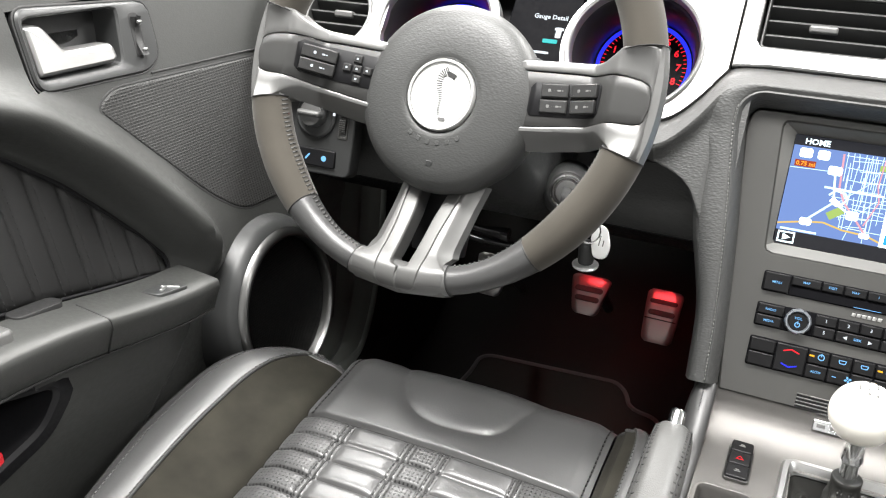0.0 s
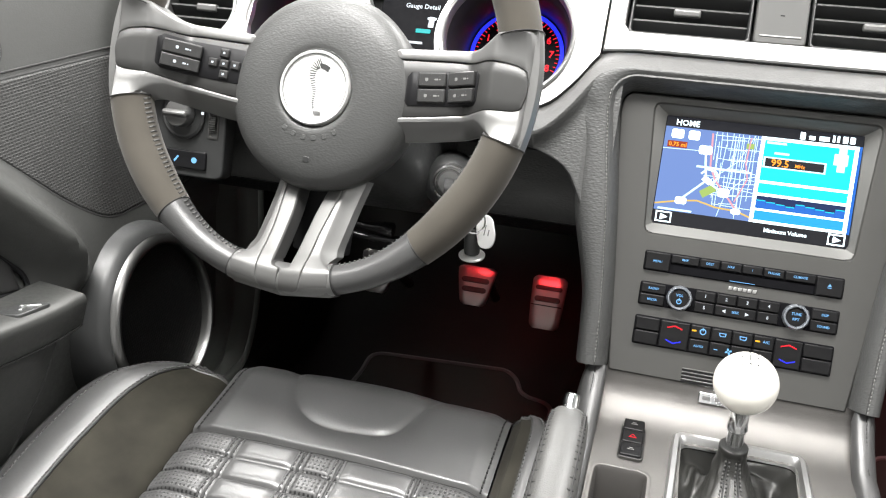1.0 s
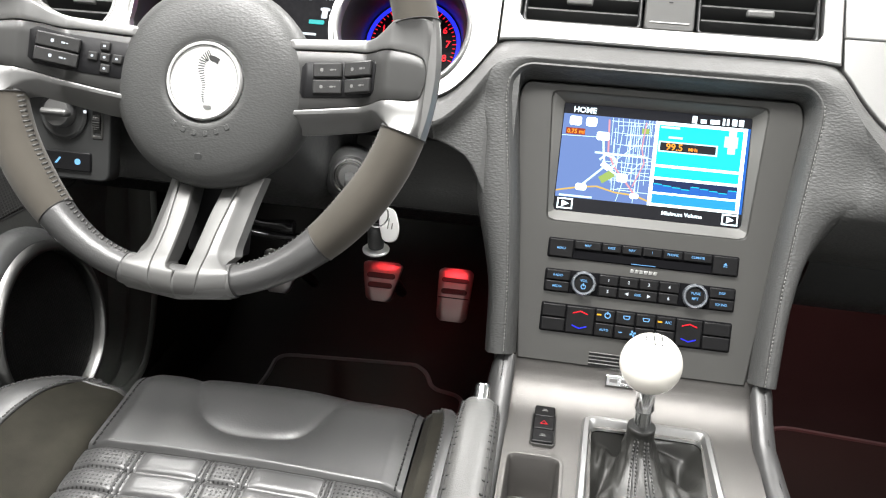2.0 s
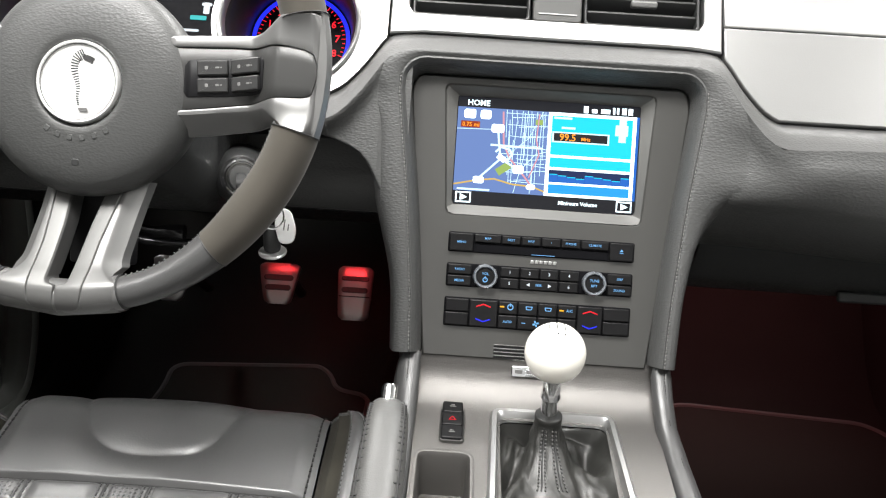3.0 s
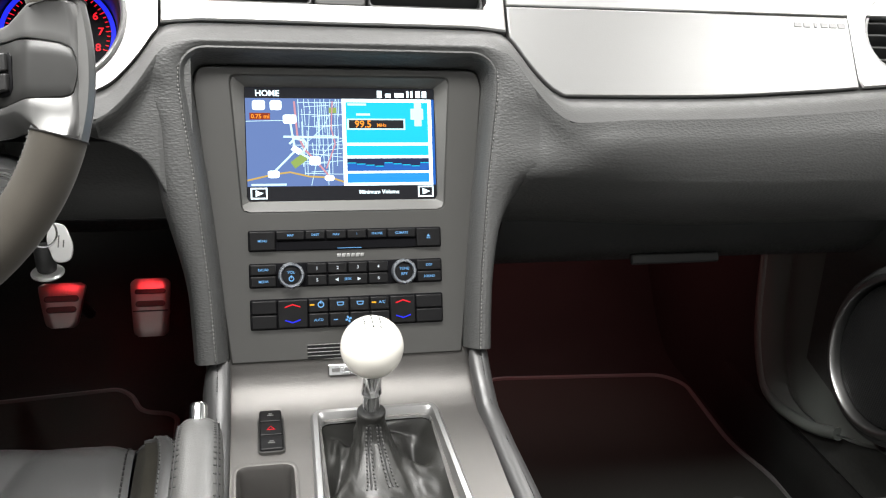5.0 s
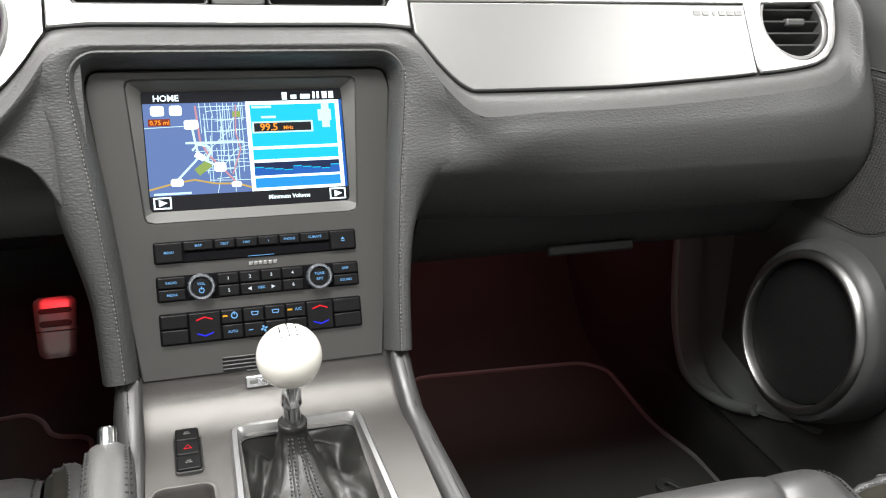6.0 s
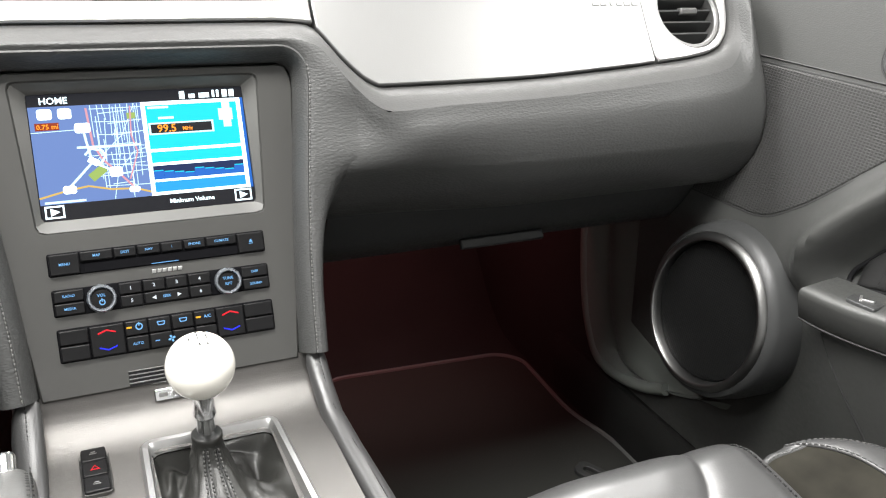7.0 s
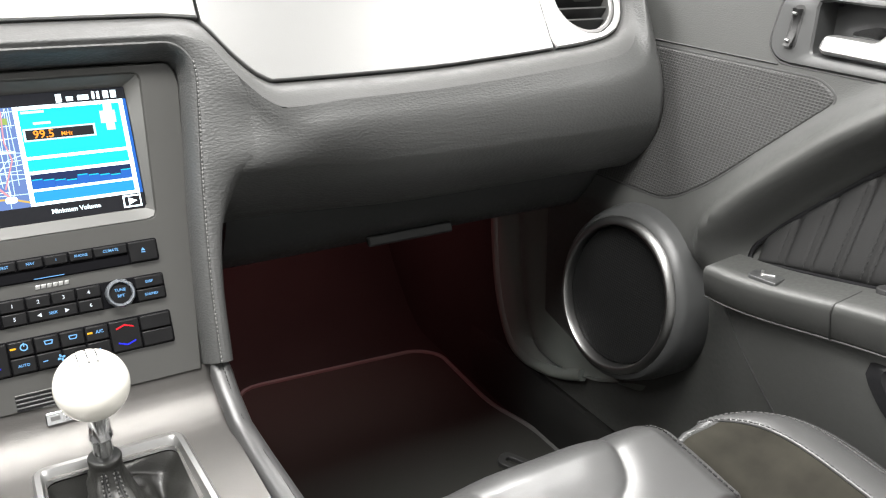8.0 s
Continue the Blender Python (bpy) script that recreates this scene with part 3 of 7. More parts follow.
bm = bmesh.new()
lower = [(x, fv(edge_z(abs(x)))) for x in [-0.1545 + 0.309 * i / 24 for i in range(25)]]
outer = lower + [(0.1545, 0.10), (-0.1545, 0.10)]
c0 = (0, 0.052)
ringplate(bm, FASCIA, around(outer, c0, 120), around(rrect(0.276, 0.062, 0.006, 0, 0.0545), c0, 120), -0.02, 0.002, 0.0015, -0.03)
part("centre_fascia", bm, SILVER, dash, "satin silver centre vent frame")
bm = bmesh.new()
plate(bm, FASCIA, rrect(0.29, 0.08, 0.006, 0, 0.0545), -0.055, -0.045, 0.001)
part("vent_backing", bm, PLASTIC_DARK, dash)


def vent(name, x0, x1, v0, v1, n, tab_x):
    vt = part(name, (lambda b: (ringplate(b, FASCIA, rrect(x1 - x0, v1 - v0, 0.004, (x0 + x1) / 2, (v0 + v1) / 2), rrect(x1 - x0 - 0.005, v1 - v0 - 0.005, 0.003, (x0 + x1) / 2, (v0 + v1) / 2), -0.03, -0.003, 0.001), b)[1])(bmesh.new()), PLASTIC, dash, "black air vent")
    for i in range(n):
        v = v0 + (v1 - v0) * (i + 0.75) / n
        bm = bmesh.new()
        plate(bm, at(FASCIA, (x0 + x1) / 2, v, -0.012) @ pose(0, 0, 0, 62), rrect(x1 - x0 - 0.006, 0.016, 0.001), -0.0012, 0.0012, 0.0005)
        part("slat", bm, PLASTIC, vt)
    bm = bmesh.new()
    box(bm, at(FASCIA, tab_x, v0 + (v1 - v0) * 1.75 / n, -0.008) @ pose(0, 0, 0, 20), 0.025, 0.007, 0.006, 0.002)
    part("tab", bm, SILVER_DK, vt, "silver vent tab")
    for k in range(7):
        bm = bmesh.new()
        box(bm, at(FASCIA, x0 + (x1 - x0) * (k + 0.5) / 7, (v0 + v1) / 2, -0.044), 0.0015, v1 - v0 - 0.006, 0.014, 0.0005)
        part("rear_vane", bm, PLASTIC_DARK, vt)
    return vt


vent("air_vent", -0.135, -0.0245, 0.0245, 0.084, 4, -0.083)
vent("air_vent", 0.0265, 0.135, 0.0245, 0.084, 4, 0.083)
bm = bmesh.new()
plate(bm, FASCIA, rrect(0.045, 0.064, 0.004, 0.001, 0.0555), -0.03, 0.0005, 0.0015)
tile = part("vent_centre_tile", bm, TILE, dash, "grey plastic tile between the vents")
bm = bmesh.new()
box(bm, FASCIA, 0.036, 0.0018, 0.001, 0.0006, 0.001, 0.031, 0.0003)
part("tile_ridge", bm, SILVER_DK, tile)
bm = bmesh.new()
box(bm, FASCIA, 0.004, 0.0012, 0.0006, 0.0004, 0.001, 0.052, 0.0003)
part("tile_mark", bm, PLASTIC_DARK, tile)


def fascia_edge(xa, xb, n):
    return [(x, fv(edge_z(abs(x)))) for x in [xa + (xb - xa) * i / n for i in range(n + 1)]]


# passenger panel
bm = bmesh.new()
plate(bm, FASCIA, fascia_edge(0.1565, 0.5265, 60) + [(0.5265, 0.0285), (0.1565, 0.0275)], -0.012, 0.002, 0.0014)
airbag = part("passenger_fascia", bm, SILVER_PANEL, dash, "broad satin silver passenger fascia panel")
bm = bmesh.new()
plate(bm, FASCIA, [(0.1565, 0.0293), (0.53, 0.0303), (0.65, 0.0335), (0.65, 0.11), (0.1565, 0.11)], -0.014, 0.0012, 0.0014)
part("upper_fascia", bm, SILVER, dash, "satin silver upper fascia strip")
for i, wd in enumerate((0.009, 0.008, 0.004, 0.008, 0.009, 0.009)):
    bm = bmesh.new()
    box(bm, FASCIA, wd, 0.0055, 0.0011, 0.001, 0.4665 + 0.0102 * i, 0.0185, 0.0015)
    part("badge_bar", bm, PANEL, airbag, "small raised grey badge bar")
# fascia end round the side vents
for s in (1, -1):
    c = (s * 0.590, 0.010)
    poly = [(s * a, fv(edge_z(a))) for a in (0.528, 0.55, 0.57, 0.59, 0.606, 0.6225, 0.6345, 0.6430, 0.6480)] + [(s * 0.6500, 0.075), (s * 0.528, 0.075)]
    bm = bmesh.new()
    ringplate(bm, FASCIA, around(rounded(poly, 0.004), c, 72), circle(0.0445, *c, 72), -0.02, 0.0025, 0.0018, -0.035)
    part("vent_bezel", bm, SILVER, dash, "satin silver side vent surround")
    bm = bmesh.new()
    ringplate(bm, FASCIA, circle(0.0443, *c, 48), circle(0.0385, *c, 48), -0.03, -0.001, 0.0015)
    rv = part("side_vent", bm, SILVER_DK, dash, "round black side air vent")
    bm = bmesh.new()
    plate(bm, FASCIA, circle(0.0440, *c, 40), -0.05, -0.04, 0.001)
    part("vent_backing", bm, PLASTIC_DARK, rv)
    for i in range(5):
        v = c[1] + 0.0385 * (-0.72 + 0.36 * i)
        half = math.sqrt(0.0385 ** 2 - (v - c[1]) ** 2)
        bm = bmesh.new()
        plate(bm, at(FASCIA, c[0], v, -0.013) @ pose(0, 0, 0, 62), rrect(2 * half, 0.016, 0.001), -0.0013, 0.0013, 0.0005)
        part("slat", bm, PLASTIC, rv)
    bm = bmesh.new()
    box(bm, at(FASCIA, c[0] + 0.006, c[1] + 0.004, -0.01) @ pose(0, 0, 0, 20), 0.024, 0.008, 0.007, 0.002)
    part("tab", bm, SILVER_DK, rv)
# dash top
bm = bmesh.new()
tp = [(0.14, 0.842), (0.16, 0.862), (0.22, 0.872), (0.5, 0.875), (0.8, 0.86), (0.8, 0.80), (0.2, 0.80), (0.14, 0.83)]
skin(bm, [[Vector((x, y + 0.03 * (abs(x) / 0.66) ** 4, z - 0.02 * (abs(x) / 0.66) ** 2)) for y, z in tp] for x in [-0.665 + 1.33 * i / 24 for i in range(25)]], True, True, True)
part("dash_top", bm, VINYL, dash, "black grained dashboard top")
# under-dash: glovebox and lower covers
bm = bmesh.new()
gp = [(0.055, 0.582), (0.062, 0.560), (0.075, 0.535), (0.092, 0.513), (0.12, 0.505), (0.30, 0.52), (0.45, 0.58), (0.45, 0.62), (0.1, 0.62)]
skin(bm, [[Vector((x, y + 0.03 * sstep(0.62, 0.68, x) ** 2, z)) for y, z in gp] for x in [0.165 + 0.515 * i / 20 for i in range(21)]], True, True, True)
glove = part("glovebox", bm, PLASTIC, dash, "black glovebox lid under the padded dashboard")
bm = bmesh.new()
box(bm, pose(0.382, 0.083, 0.517, 62, 0, 0), 0.108, 0.012, 0.006, 0.003)
part("glovebox_handle", bm, PLASTIC, glove, "slim grey glovebox pull")

# driver's side
rings = [[Vector((-ax, p[0], p[1])) for p in knee_profile(ax)] for ax in [0.130 + 0.0010 * i for i in range(112)] + [0.242 + 0.412 * i / 22 for i in range(23)]]
bm = bmesh.new()
skin(bm, rings[:113], False)
part("column_pad", bm, VINYL, dash, "black grained pad beside the centre stack")
bm = bmesh.new()
skin(bm, rings[112:], False)
part("knee_pad", bm, VINYL, dash, "black grained knee panel behind the steering wheel")
bm = bmesh.new()
gp = [(0.09, 0.575), (0.12, 0.55), (0.16, 0.54), (0.30, 0.54), (0.45, 0.58), (0.45, 0.62), (0.1, 0.62)]
skin(bm, [[Vector((x, y, z)) for y, z in gp] for x in (-0.165, -0.4, -0.65)], True, True, True)
part("under_cover", bm, PLASTIC_DARK, dash)
# stack side walls down to the floor
for s in (1, -1):
    bm = bmesh.new()
    pr = [(0.012, 0.60), (-0.012, 0.55), (-0.036, 0.50), (-0.05, 0.44), (-0.05, 0.09), (0.7, 0.09), (0.7, 0.60)]
    skin(bm, [[Vector((s * x, y + dy, z)) for y, z in pr] for x, dy in ((0.100, 0.0), (0.124, 0.004), (0.1275, 0.012))], True, True, True)
    part("tunnel_side", bm, VINYL_SMOOTH, dash, "black side wall of the centre stack")

# headlamp switch panel
HL = frame_of((-0.58, 0.03, 0.652), 14)
bm = bmesh.new()
plate(bm, HL, rounded([(-0.055, -0.055), (0.037, -0.055), (0.040, 0.045), (-0.055, 0.045)], 0.01), -0.02, 0.0, 0.002)
hl = part("switch_panel", bm, PLASTIC, dash, "black headlamp switch panel")
bm = bmesh.new()
lathe(bm, at(HL, -0.012, 0.012), [(0.026, -0.002), (0.026, 0.003), (0.0235, 0.0045), (0.0215, 0.004)], 32)
part("switch_ring", bm, PLASTIC, hl)
bm = bmesh.new()
lathe(bm, at(HL, -0.012, 0.014), [(0.0155, 0.003), (0.0150, 0.013), (0.0135, 0.0155), (0.006, 0.016)], 28)
box(bm, at(HL, -0.012, 0.014), 0.030, 0.0075, 0.009, 0.003, 0, 0, 0.013)
part("rotary_knob", bm, SILVER_DK, hl, "grey rotary headlamp knob")
for k, (dx, dy) in enumerate(((0.008, 0.031), (0.012, 0.024), (0.013, 0.016))):
    bm = bmesh.new()
    box(bm, HL, 0.003, 0.003, 0.001, 0.0005, dx, dy, 0.0042)
    part("switch_mark", bm, G_WHITE, hl)
bm = bmesh.new()
ringplate(bm, HL, rrect(0.0125, 0.034, 0.002, 0.0245, 0.006), rrect(0.008, 0.0275, 0.001, 0.0245, 0.006), -0.004, 0.0012, 0.0006)
part("dimmer_frame", bm, PANEL, hl)
bm = bmesh.new()
lathe(bm, at(HL, 0.0245, 0.006, -0.010) @ pose(0, 0, 0, 0, 90, 0) @ pose(0, 0, -0.004), [(0.014, 0), (0.014, 0.008)], 36)
part("dimmer_wheel", bm, RUBBER, hl)
for i in range(9):
    bm = bmesh.new()
    a = radians(-40 + 10 * i)
    box(bm, at(HL, 0.0245, 0.006, -0.010) @ pose(0, 14.0 * math.sin(a) / 1000, 14.0 * math.cos(a) / 1000, -math.degrees(a)), 0.0075, 0.0011, 0.0008, 0.0003)
    part("wheel_ridge", bm, PANEL, hl)
bm = bmesh.new()
box(bm, HL, 0.052, 0.020, 0.003, 0.002, -0.008, -0.036)
bt = part("fog_lamp_button", bm, PLASTIC_DARK, hl, "black button row with lit blue symbols")
bm = bmesh.new()
lathe(bm, at(HL, 0.004, -0.036, 0.003), [(0.0032, 0), (0.0032, 0.0006)], 16)
part("button_symbol", bm, G_ICE, bt)
bm = bmesh.new()
box(bm, at(HL, -0.018, -0.036, 0.003) @ pose(0, 0, 0, 0, 0, 50), 0.008, 0.002, 0.0006, 0.0005)
part("button_symbol", bm, G_ICE, bt)

# instrument cluster
GAUGE_Z, GAUGE_RISE = -0.060, 0.009
for cx, poly in ((-0.249, fascia_edge(-0.1565, -0.322, 24)[::-1] + [(-0.1565, 0.10), (-0.322, 0.10)][::1]), (-0.466, fascia_edge(-0.394, -0.5265, 12)[::-1] + [(-0.394, 0.10), (-0.5265, 0.10)])):
    c = (cx, 0.008)
    bm = bmesh.new()
    xs_ = [p[0] for p in poly]
    full = fascia_edge(min(xs_), max(xs_), 30) + [(max(xs_), 0.10), (min(xs_), 0.10)]
    rim_out = []
    for x, y in around(full, c, 360):
        # towards the display the fascia ends in a round rim
        r = math.hypot(x - c[0], y - c[1])
        side = (c[0] - x if cx > -0.3 else x - c[0]) / r
        f = min(1.0, 0.0730 / r) if side > 0.3 else 1.0
        f = f + (1 - f) * (1 - sstep(0.3, 0.6, side))
        rim_out.append((c[0] + (x - c[0]) * f, c[1] + (y - c[1]) * f))
    ringplate(bm, FASCIA, rim_out, circle(0.0665, *c, 360), -0.015, 0.002, 0.0004, -0.03)
    part("cluster_fascia", bm, SILVER, dash, "satin silver fascia round a gauge")
    def turned(prof, n=72):
        b_ = bmesh.new()
        skin(b_, [[FASCIA @ Vector((c[0] + r * math.cos(2 * math.pi * k / n), c[1] + GAUGE_RISE * h / GAUGE_Z + r * math.sin(2 * math.pi * k / n), h)) for k in range(n)] for r, h in prof])
        return b_
    gauge = part("gauge", turned([(0.0672, 0.0), (0.0680, 0.0045), (0.0665, 0.0065), (0.0640, 0.005), (0.0622, 0.0), (0.0618, -0.006)]), SILVER, dash, "round gauge with silver rim, blue ring and red numerals")
    part("gauge_cone", turned([(0.0619, -0.005), (0.0600, -0.008), (0.0560, -0.025), (0.0525, -0.045), (0.0510, GAUGE_Z)]), CONE_BLACK, gauge, "deep dark cone of the gauge")
    c = (c[0], c[1] + GAUGE_RISE)
    bm = bmesh.new()
    plate(bm, FASCIA, circle(0.0515, *c, 64), GAUGE_Z - 0.006, GAUGE_Z, 0.0005)
    part("dial", bm, DIAL, gauge, "black dial face")
    bm = bmesh.new()
    arc = [radians(a) for a in range(-30, 211, 5)]
    skin(bm, [[FASCIA @ Vector((c[0] + r * math.cos(a), c[1] + r * math.sin(a), GAUGE_Z + h)) for a in arc] for r, h in ((0.0455, 0.0005), (0.0455, 0.0012), (0.0496, 0.0012), (0.0496, 0.0005))], False)
    part("blue_ring", bm, G_BLUE, gauge, "glowing blue dial ring")
    for i, num in enumerate(("1", "2", "3", "4", "5", "6", "7", "8")) if cx > -0.3 else enumerate(("20", "40", "60", "80", "100", "120", "140", "160")):
        a = radians(155 - 25 * i) if cx > -0.3 else radians(200 - 25 * i)
        words("numeral", num, 0.0105 if cx > -0.3 else 0.0080, at(FASCIA, c[0] + 0.0365 * math.cos(a), c[1] + 0.0365 * math.sin(a), GAUGE_Z + 0.001), G_RED, gauge)
    for i in range(33):
        a = radians(180 - 6.25 * i) if cx > -0.3 else radians(212 - 6.25 * i)
        bm = bmesh.new()
        ln = 0.005 if i % 4 == 0 else 0.003
        box(bm, at(FASCIA, c[0] + 0.0432 * math.cos(a), c[1] + 0.0432 * math.sin(a), GAUGE_Z + 0.0007) @ pose(0, 0, 0, 0, 0, math.degrees(a)), ln, 0.0008, 0.0005, 0.0003)
        part("tick", bm, G_RED, gauge)
    bm = bmesh.new()
    box(bm, at(FASCIA, c[0], c[1], GAUGE_Z + 0.0025) @ pose(0, 0, 0, 0, 0, 222), 0.040, 0.0020, 0.001, 0.0008, 0.013, 0)
    lathe(bm, at(FASCIA, *c, GAUGE_Z + 0.001), [(0.008, 0), (0.0075, 0.004), (0.005, 0.005)], 24)
    part("needle", bm, RUBBER, gauge)
bm = bmesh.new()
plate(bm, FASCIA, rrect(0.39, 0.19, 0.004, -0.345, 0.018), -0.082, -0.070, 0.001)
part("cluster_backing", bm, PLASTIC_DARK, dash)
bm = bmesh.new()
plate(bm, FASCIA, rrect(0.076, 0.11, 0.004, -0.358, 0.030), -0.040, -0.030, 0.001)
disp = part("cluster_display", bm, DIAL, dash, "dark message display between the gauges")
for (u, v, w, h, m_) in ((-0.338, 0.030, 0.006, 0.012, G_WHITE), (-0.338, 0.034, 0.010, 0.003, G_WHITE), (-0.345, 0.0195, 0.016, 0.0045, G_TEAL), (-0.355, 0.006, 0.024, 0.0025, G_WHITE)):
    bm = bmesh.new()
    box(bm, FASCIA, w, h, 0.0006, 0.001, u, v, -0.0298)
    part("display_bar", bm, m_, disp)
words("display_writing", "Gauge Detail", 0.0072, at(FASCIA, -0.3505, 0.0470, -0.0296), G_WHITE, disp, flat=0.0001)


# ---- centre stack panel ----
stack = thing("centre_stack", (0, -0.05, 0.5), "satin grey centre stack panel with screen opening and small grille", "console panel")
poly = rounded([(-0.1045, -0.1165), (-0.1040, -0.1172), (0.1040, -0.1172), (0.1045, -0.1165), (0.1305, 0.128), (0.126, 0.1455), (-0.126, 0.1455), (-0.1305, 0.128)], 0.014)
c0 = (0, 0.075)
frame_out = rounded([(-0.0905, 0.0165), (0.0905, 0.0165), (0.0985, 0.1375), (-0.0985, 0.1375)], 0.006)
bm = bmesh.new()
ringplate(bm, STACK, around(poly, c0, 720), around(frame_out, c0, 720), -0.02, 0.0, 0.0015, -0.004)
part("panel", bm, PANEL, stack, "satin grey plastic panel", smooth=30)
bm = bmesh.new()
inn = around(rrect(0.1735, 0.1030, 0.002, 0, 0.0776), c0, 144)
out_ = around(frame_out, c0, 144)
skin(bm, [[STACK @ Vector((x, y, -0.0005)) for x, y in out_], [STACK @ Vector((x, y, -0.006 - 0.004 * sstep(0.09, 0.125, y))) for x, y in inn],
          [STACK @ Vector((x, y, -0.016)) for x, y in inn]])
part("screen_bezel", bm, BEZEL, stack, "sloped grey screen bezel", smooth=30)
for i in range(4):
    bm = bmesh.new()
    box(bm, STACK, 0.076, 0.0011, 0.0009, 0.0004, 0, -0.1035 - 0.0033 * i, 0.0)
    part("grille_slat", bm, PANEL, stack)
    bm = bmesh.new()
    box(bm, STACK, 0.076, 0.0018, 0.0003, 0.0002, 0, -0.1050 - 0.0033 * i, 0.0)
    part("grille_slot", bm, PLASTIC_DARK, stack)

# ---- navigation screen ----
nav = thing("navigation_screen", (0, 0.02, 0.62), "lit colour touch screen showing a street map and radio panel", "screen")
SW, SH, SX, SV = 0.172, 0.1018, -0.086, 0.1287
bm = bmesh.new()
plate(bm, STACK, rrect(0.1730, 0.1028, 0.001, 0, 0.0776), -0.016, -0.0090, 0.0003)
part("glass", bm, GLASSY, nav, "dark glossy display glass")


def quad(bm, u0, w0, u1, w1, z):
    ps = [(u0, w0), (u1, w0), (u1, w1), (u0, w1)]
    bm.faces.new([bm.verts.new(STACK @ Vector((SX + u * SW, SV - w * SH, z))) for u, w in ps][::-1])


def screen_part(name, material, z, quads=(), lines=(), width=0.006):
    bm = bmesh.new()
    for q in quads:
        quad(bm, *q, z)
    for ln in lines:
        for (u0, w0), (u1, w1) in zip(ln, ln[1:]):
            a, b = Vector((SX + u0 * SW, SV - w0 * SH)), Vector((SX + u1 * SW, SV - w1 * SH))
            d = (b - a).normalized()
            s_ = Vector((-d.y, d.x)) * width * SW / 2
            bm.faces.new([bm.verts.new(STACK @ Vector((*p, z))) for p in (a - s_, b - s_, b + s_, a + s_)])
    for f in bm.faces:
        f.normal_update()
        if f.normal.dot(STACK.to_3x3() @ Vector((0, 0, 1))) < 0:
            f.normal_flip()
    return part(name, bm, material, nav, fix=False)


Z0 = -0.0088
screen_part("title_bar", S_BLACK, Z0, [(0.0, 0.0, 1, 0.095)])
screen_part("map_water", S_SEA, Z0, [(0.0, 0.095, 0.50, 0.875)])
screen_part("foot_bar", S_BLACK, Z0, [(0, 0.875, 1, 1)])
screen_part("panel_frame", S_WHITE, Z0, [(0.50, 0.095, 0.985, 0.875)])
for q in ((0.52, 0.125, 0.965, 0.49), (0.52, 0.515, 0.965, 0.605), (0.52, 0.765, 0.965, 0.85)):
    screen_part("cyan_field" if q[1] < 0.7 else "azure_field", S_CYAN if q[1] < 0.7 else S_AZURE, Z0 + 0.0001, [q])
screen_part("level_panel", S_NAVY, Z0 + 0.0001, [(0.52, 0.63, 0.965, 0.745)])
for i in range(9):
    w0 = 0.668 + 0.010 * ((i * 5) % 4)
    screen_part("level_block", S_BLUE, Z0 + 0.0002, [(0.521 + 0.0493 * i, w0, 0.5700 + 0.0493 * i, 0.745)])
    screen_part("level_line", S_CYAN, Z0 + 0.0003, [(0.524 + 0.0493 * i, w0, 0.567 + 0.0493 * i, w0 + 0.008)])
screen_part("edge_strip", S_BLUE, Z0, [(0.985, 0.095, 1.0, 0.875)])
rnd = random.Random(5)
grid = [[(0.285 + 0.036 * i + rnd.uniform(-.015, .015), 0.1 + rnd.uniform(0, .12)), (0.29 + 0.036 * i + rnd.uniform(-.015, .015), rnd.uniform(0.5, 0.8))] for i in range(6)]
grid += [[(rnd.uniform(0.2, 0.36), 0.17 + 0.085 * i), (rnd.uniform(0.42, 0.5), 0.165 + 0.085 * i + rnd.uniform(-.01, .01))] for i in range(7)]
grid += [[(0.0, 0.30), (0.22, 0.29)], [(0.27, 0.55), (0.4, 0.35), (0.47, 0.1)], [(0.25, 0.57), (0.5, 0.62)], [(0.36, 0.66), (0.33, 0.87)], [(0.36, 0.66), (0.38, 0.5), (0.37, 0.12)], [(0.33, 0.75), (0.42, 0.74), (0.42, 0.87)], [(0.36, 0.66), (0.44, 0.5), (0.5, 0.47)]]
# avenues and cross streets of the town
for i in range(9):
    u = 0.275 + 0.0265 * i
    grid.append([(u + rnd.uniform(-.006, .006), 0.10), (u + rnd.uniform(-.006, .006), rnd.uniform(0.22, 0.45))])
    grid.append([(u + 0.012, rnd.uniform(0.30, 0.55)), (u + 0.012 + rnd.uniform(-.01, .01), rnd.uniform(0.62, 0.87))])
for i in range(7):
    w = 0.13 + 0.105 * i
    grid.append([(rnd.uniform(0.26, 0.34), w), (rnd.uniform(0.38, 0.42), w + rnd.uniform(-.012, .012)), (0.498, w + rnd.uniform(-.012, .012))])
for ln in grid:
    screen_part("street", S_ROAD, Z0 + 0.0002, lines=[ln], width=0.0032)
screen_part("main_road", S_YELLOW, Z0 + 0.0003, lines=[[(0.0, 0.82), (0.13, 0.77), (0.22, 0.75), (0.32, 0.79), (0.43, 0.80), (0.5, 0.84)]], width=0.009)
screen_part("main_road", S_PINK, Z0 + 0.0003, lines=[[(0.25, 0.12), (0.262, 0.42), (0.30, 0.55), (0.36, 0.66), (0.43, 0.80)]], width=0.010)
screen_part("main_road", S_PINK, Z0 + 0.0003, lines=[[(0.45, 0.12), (0.44, 0.36), (0.46, 0.5), (0.41, 0.72)]], width=0.007)
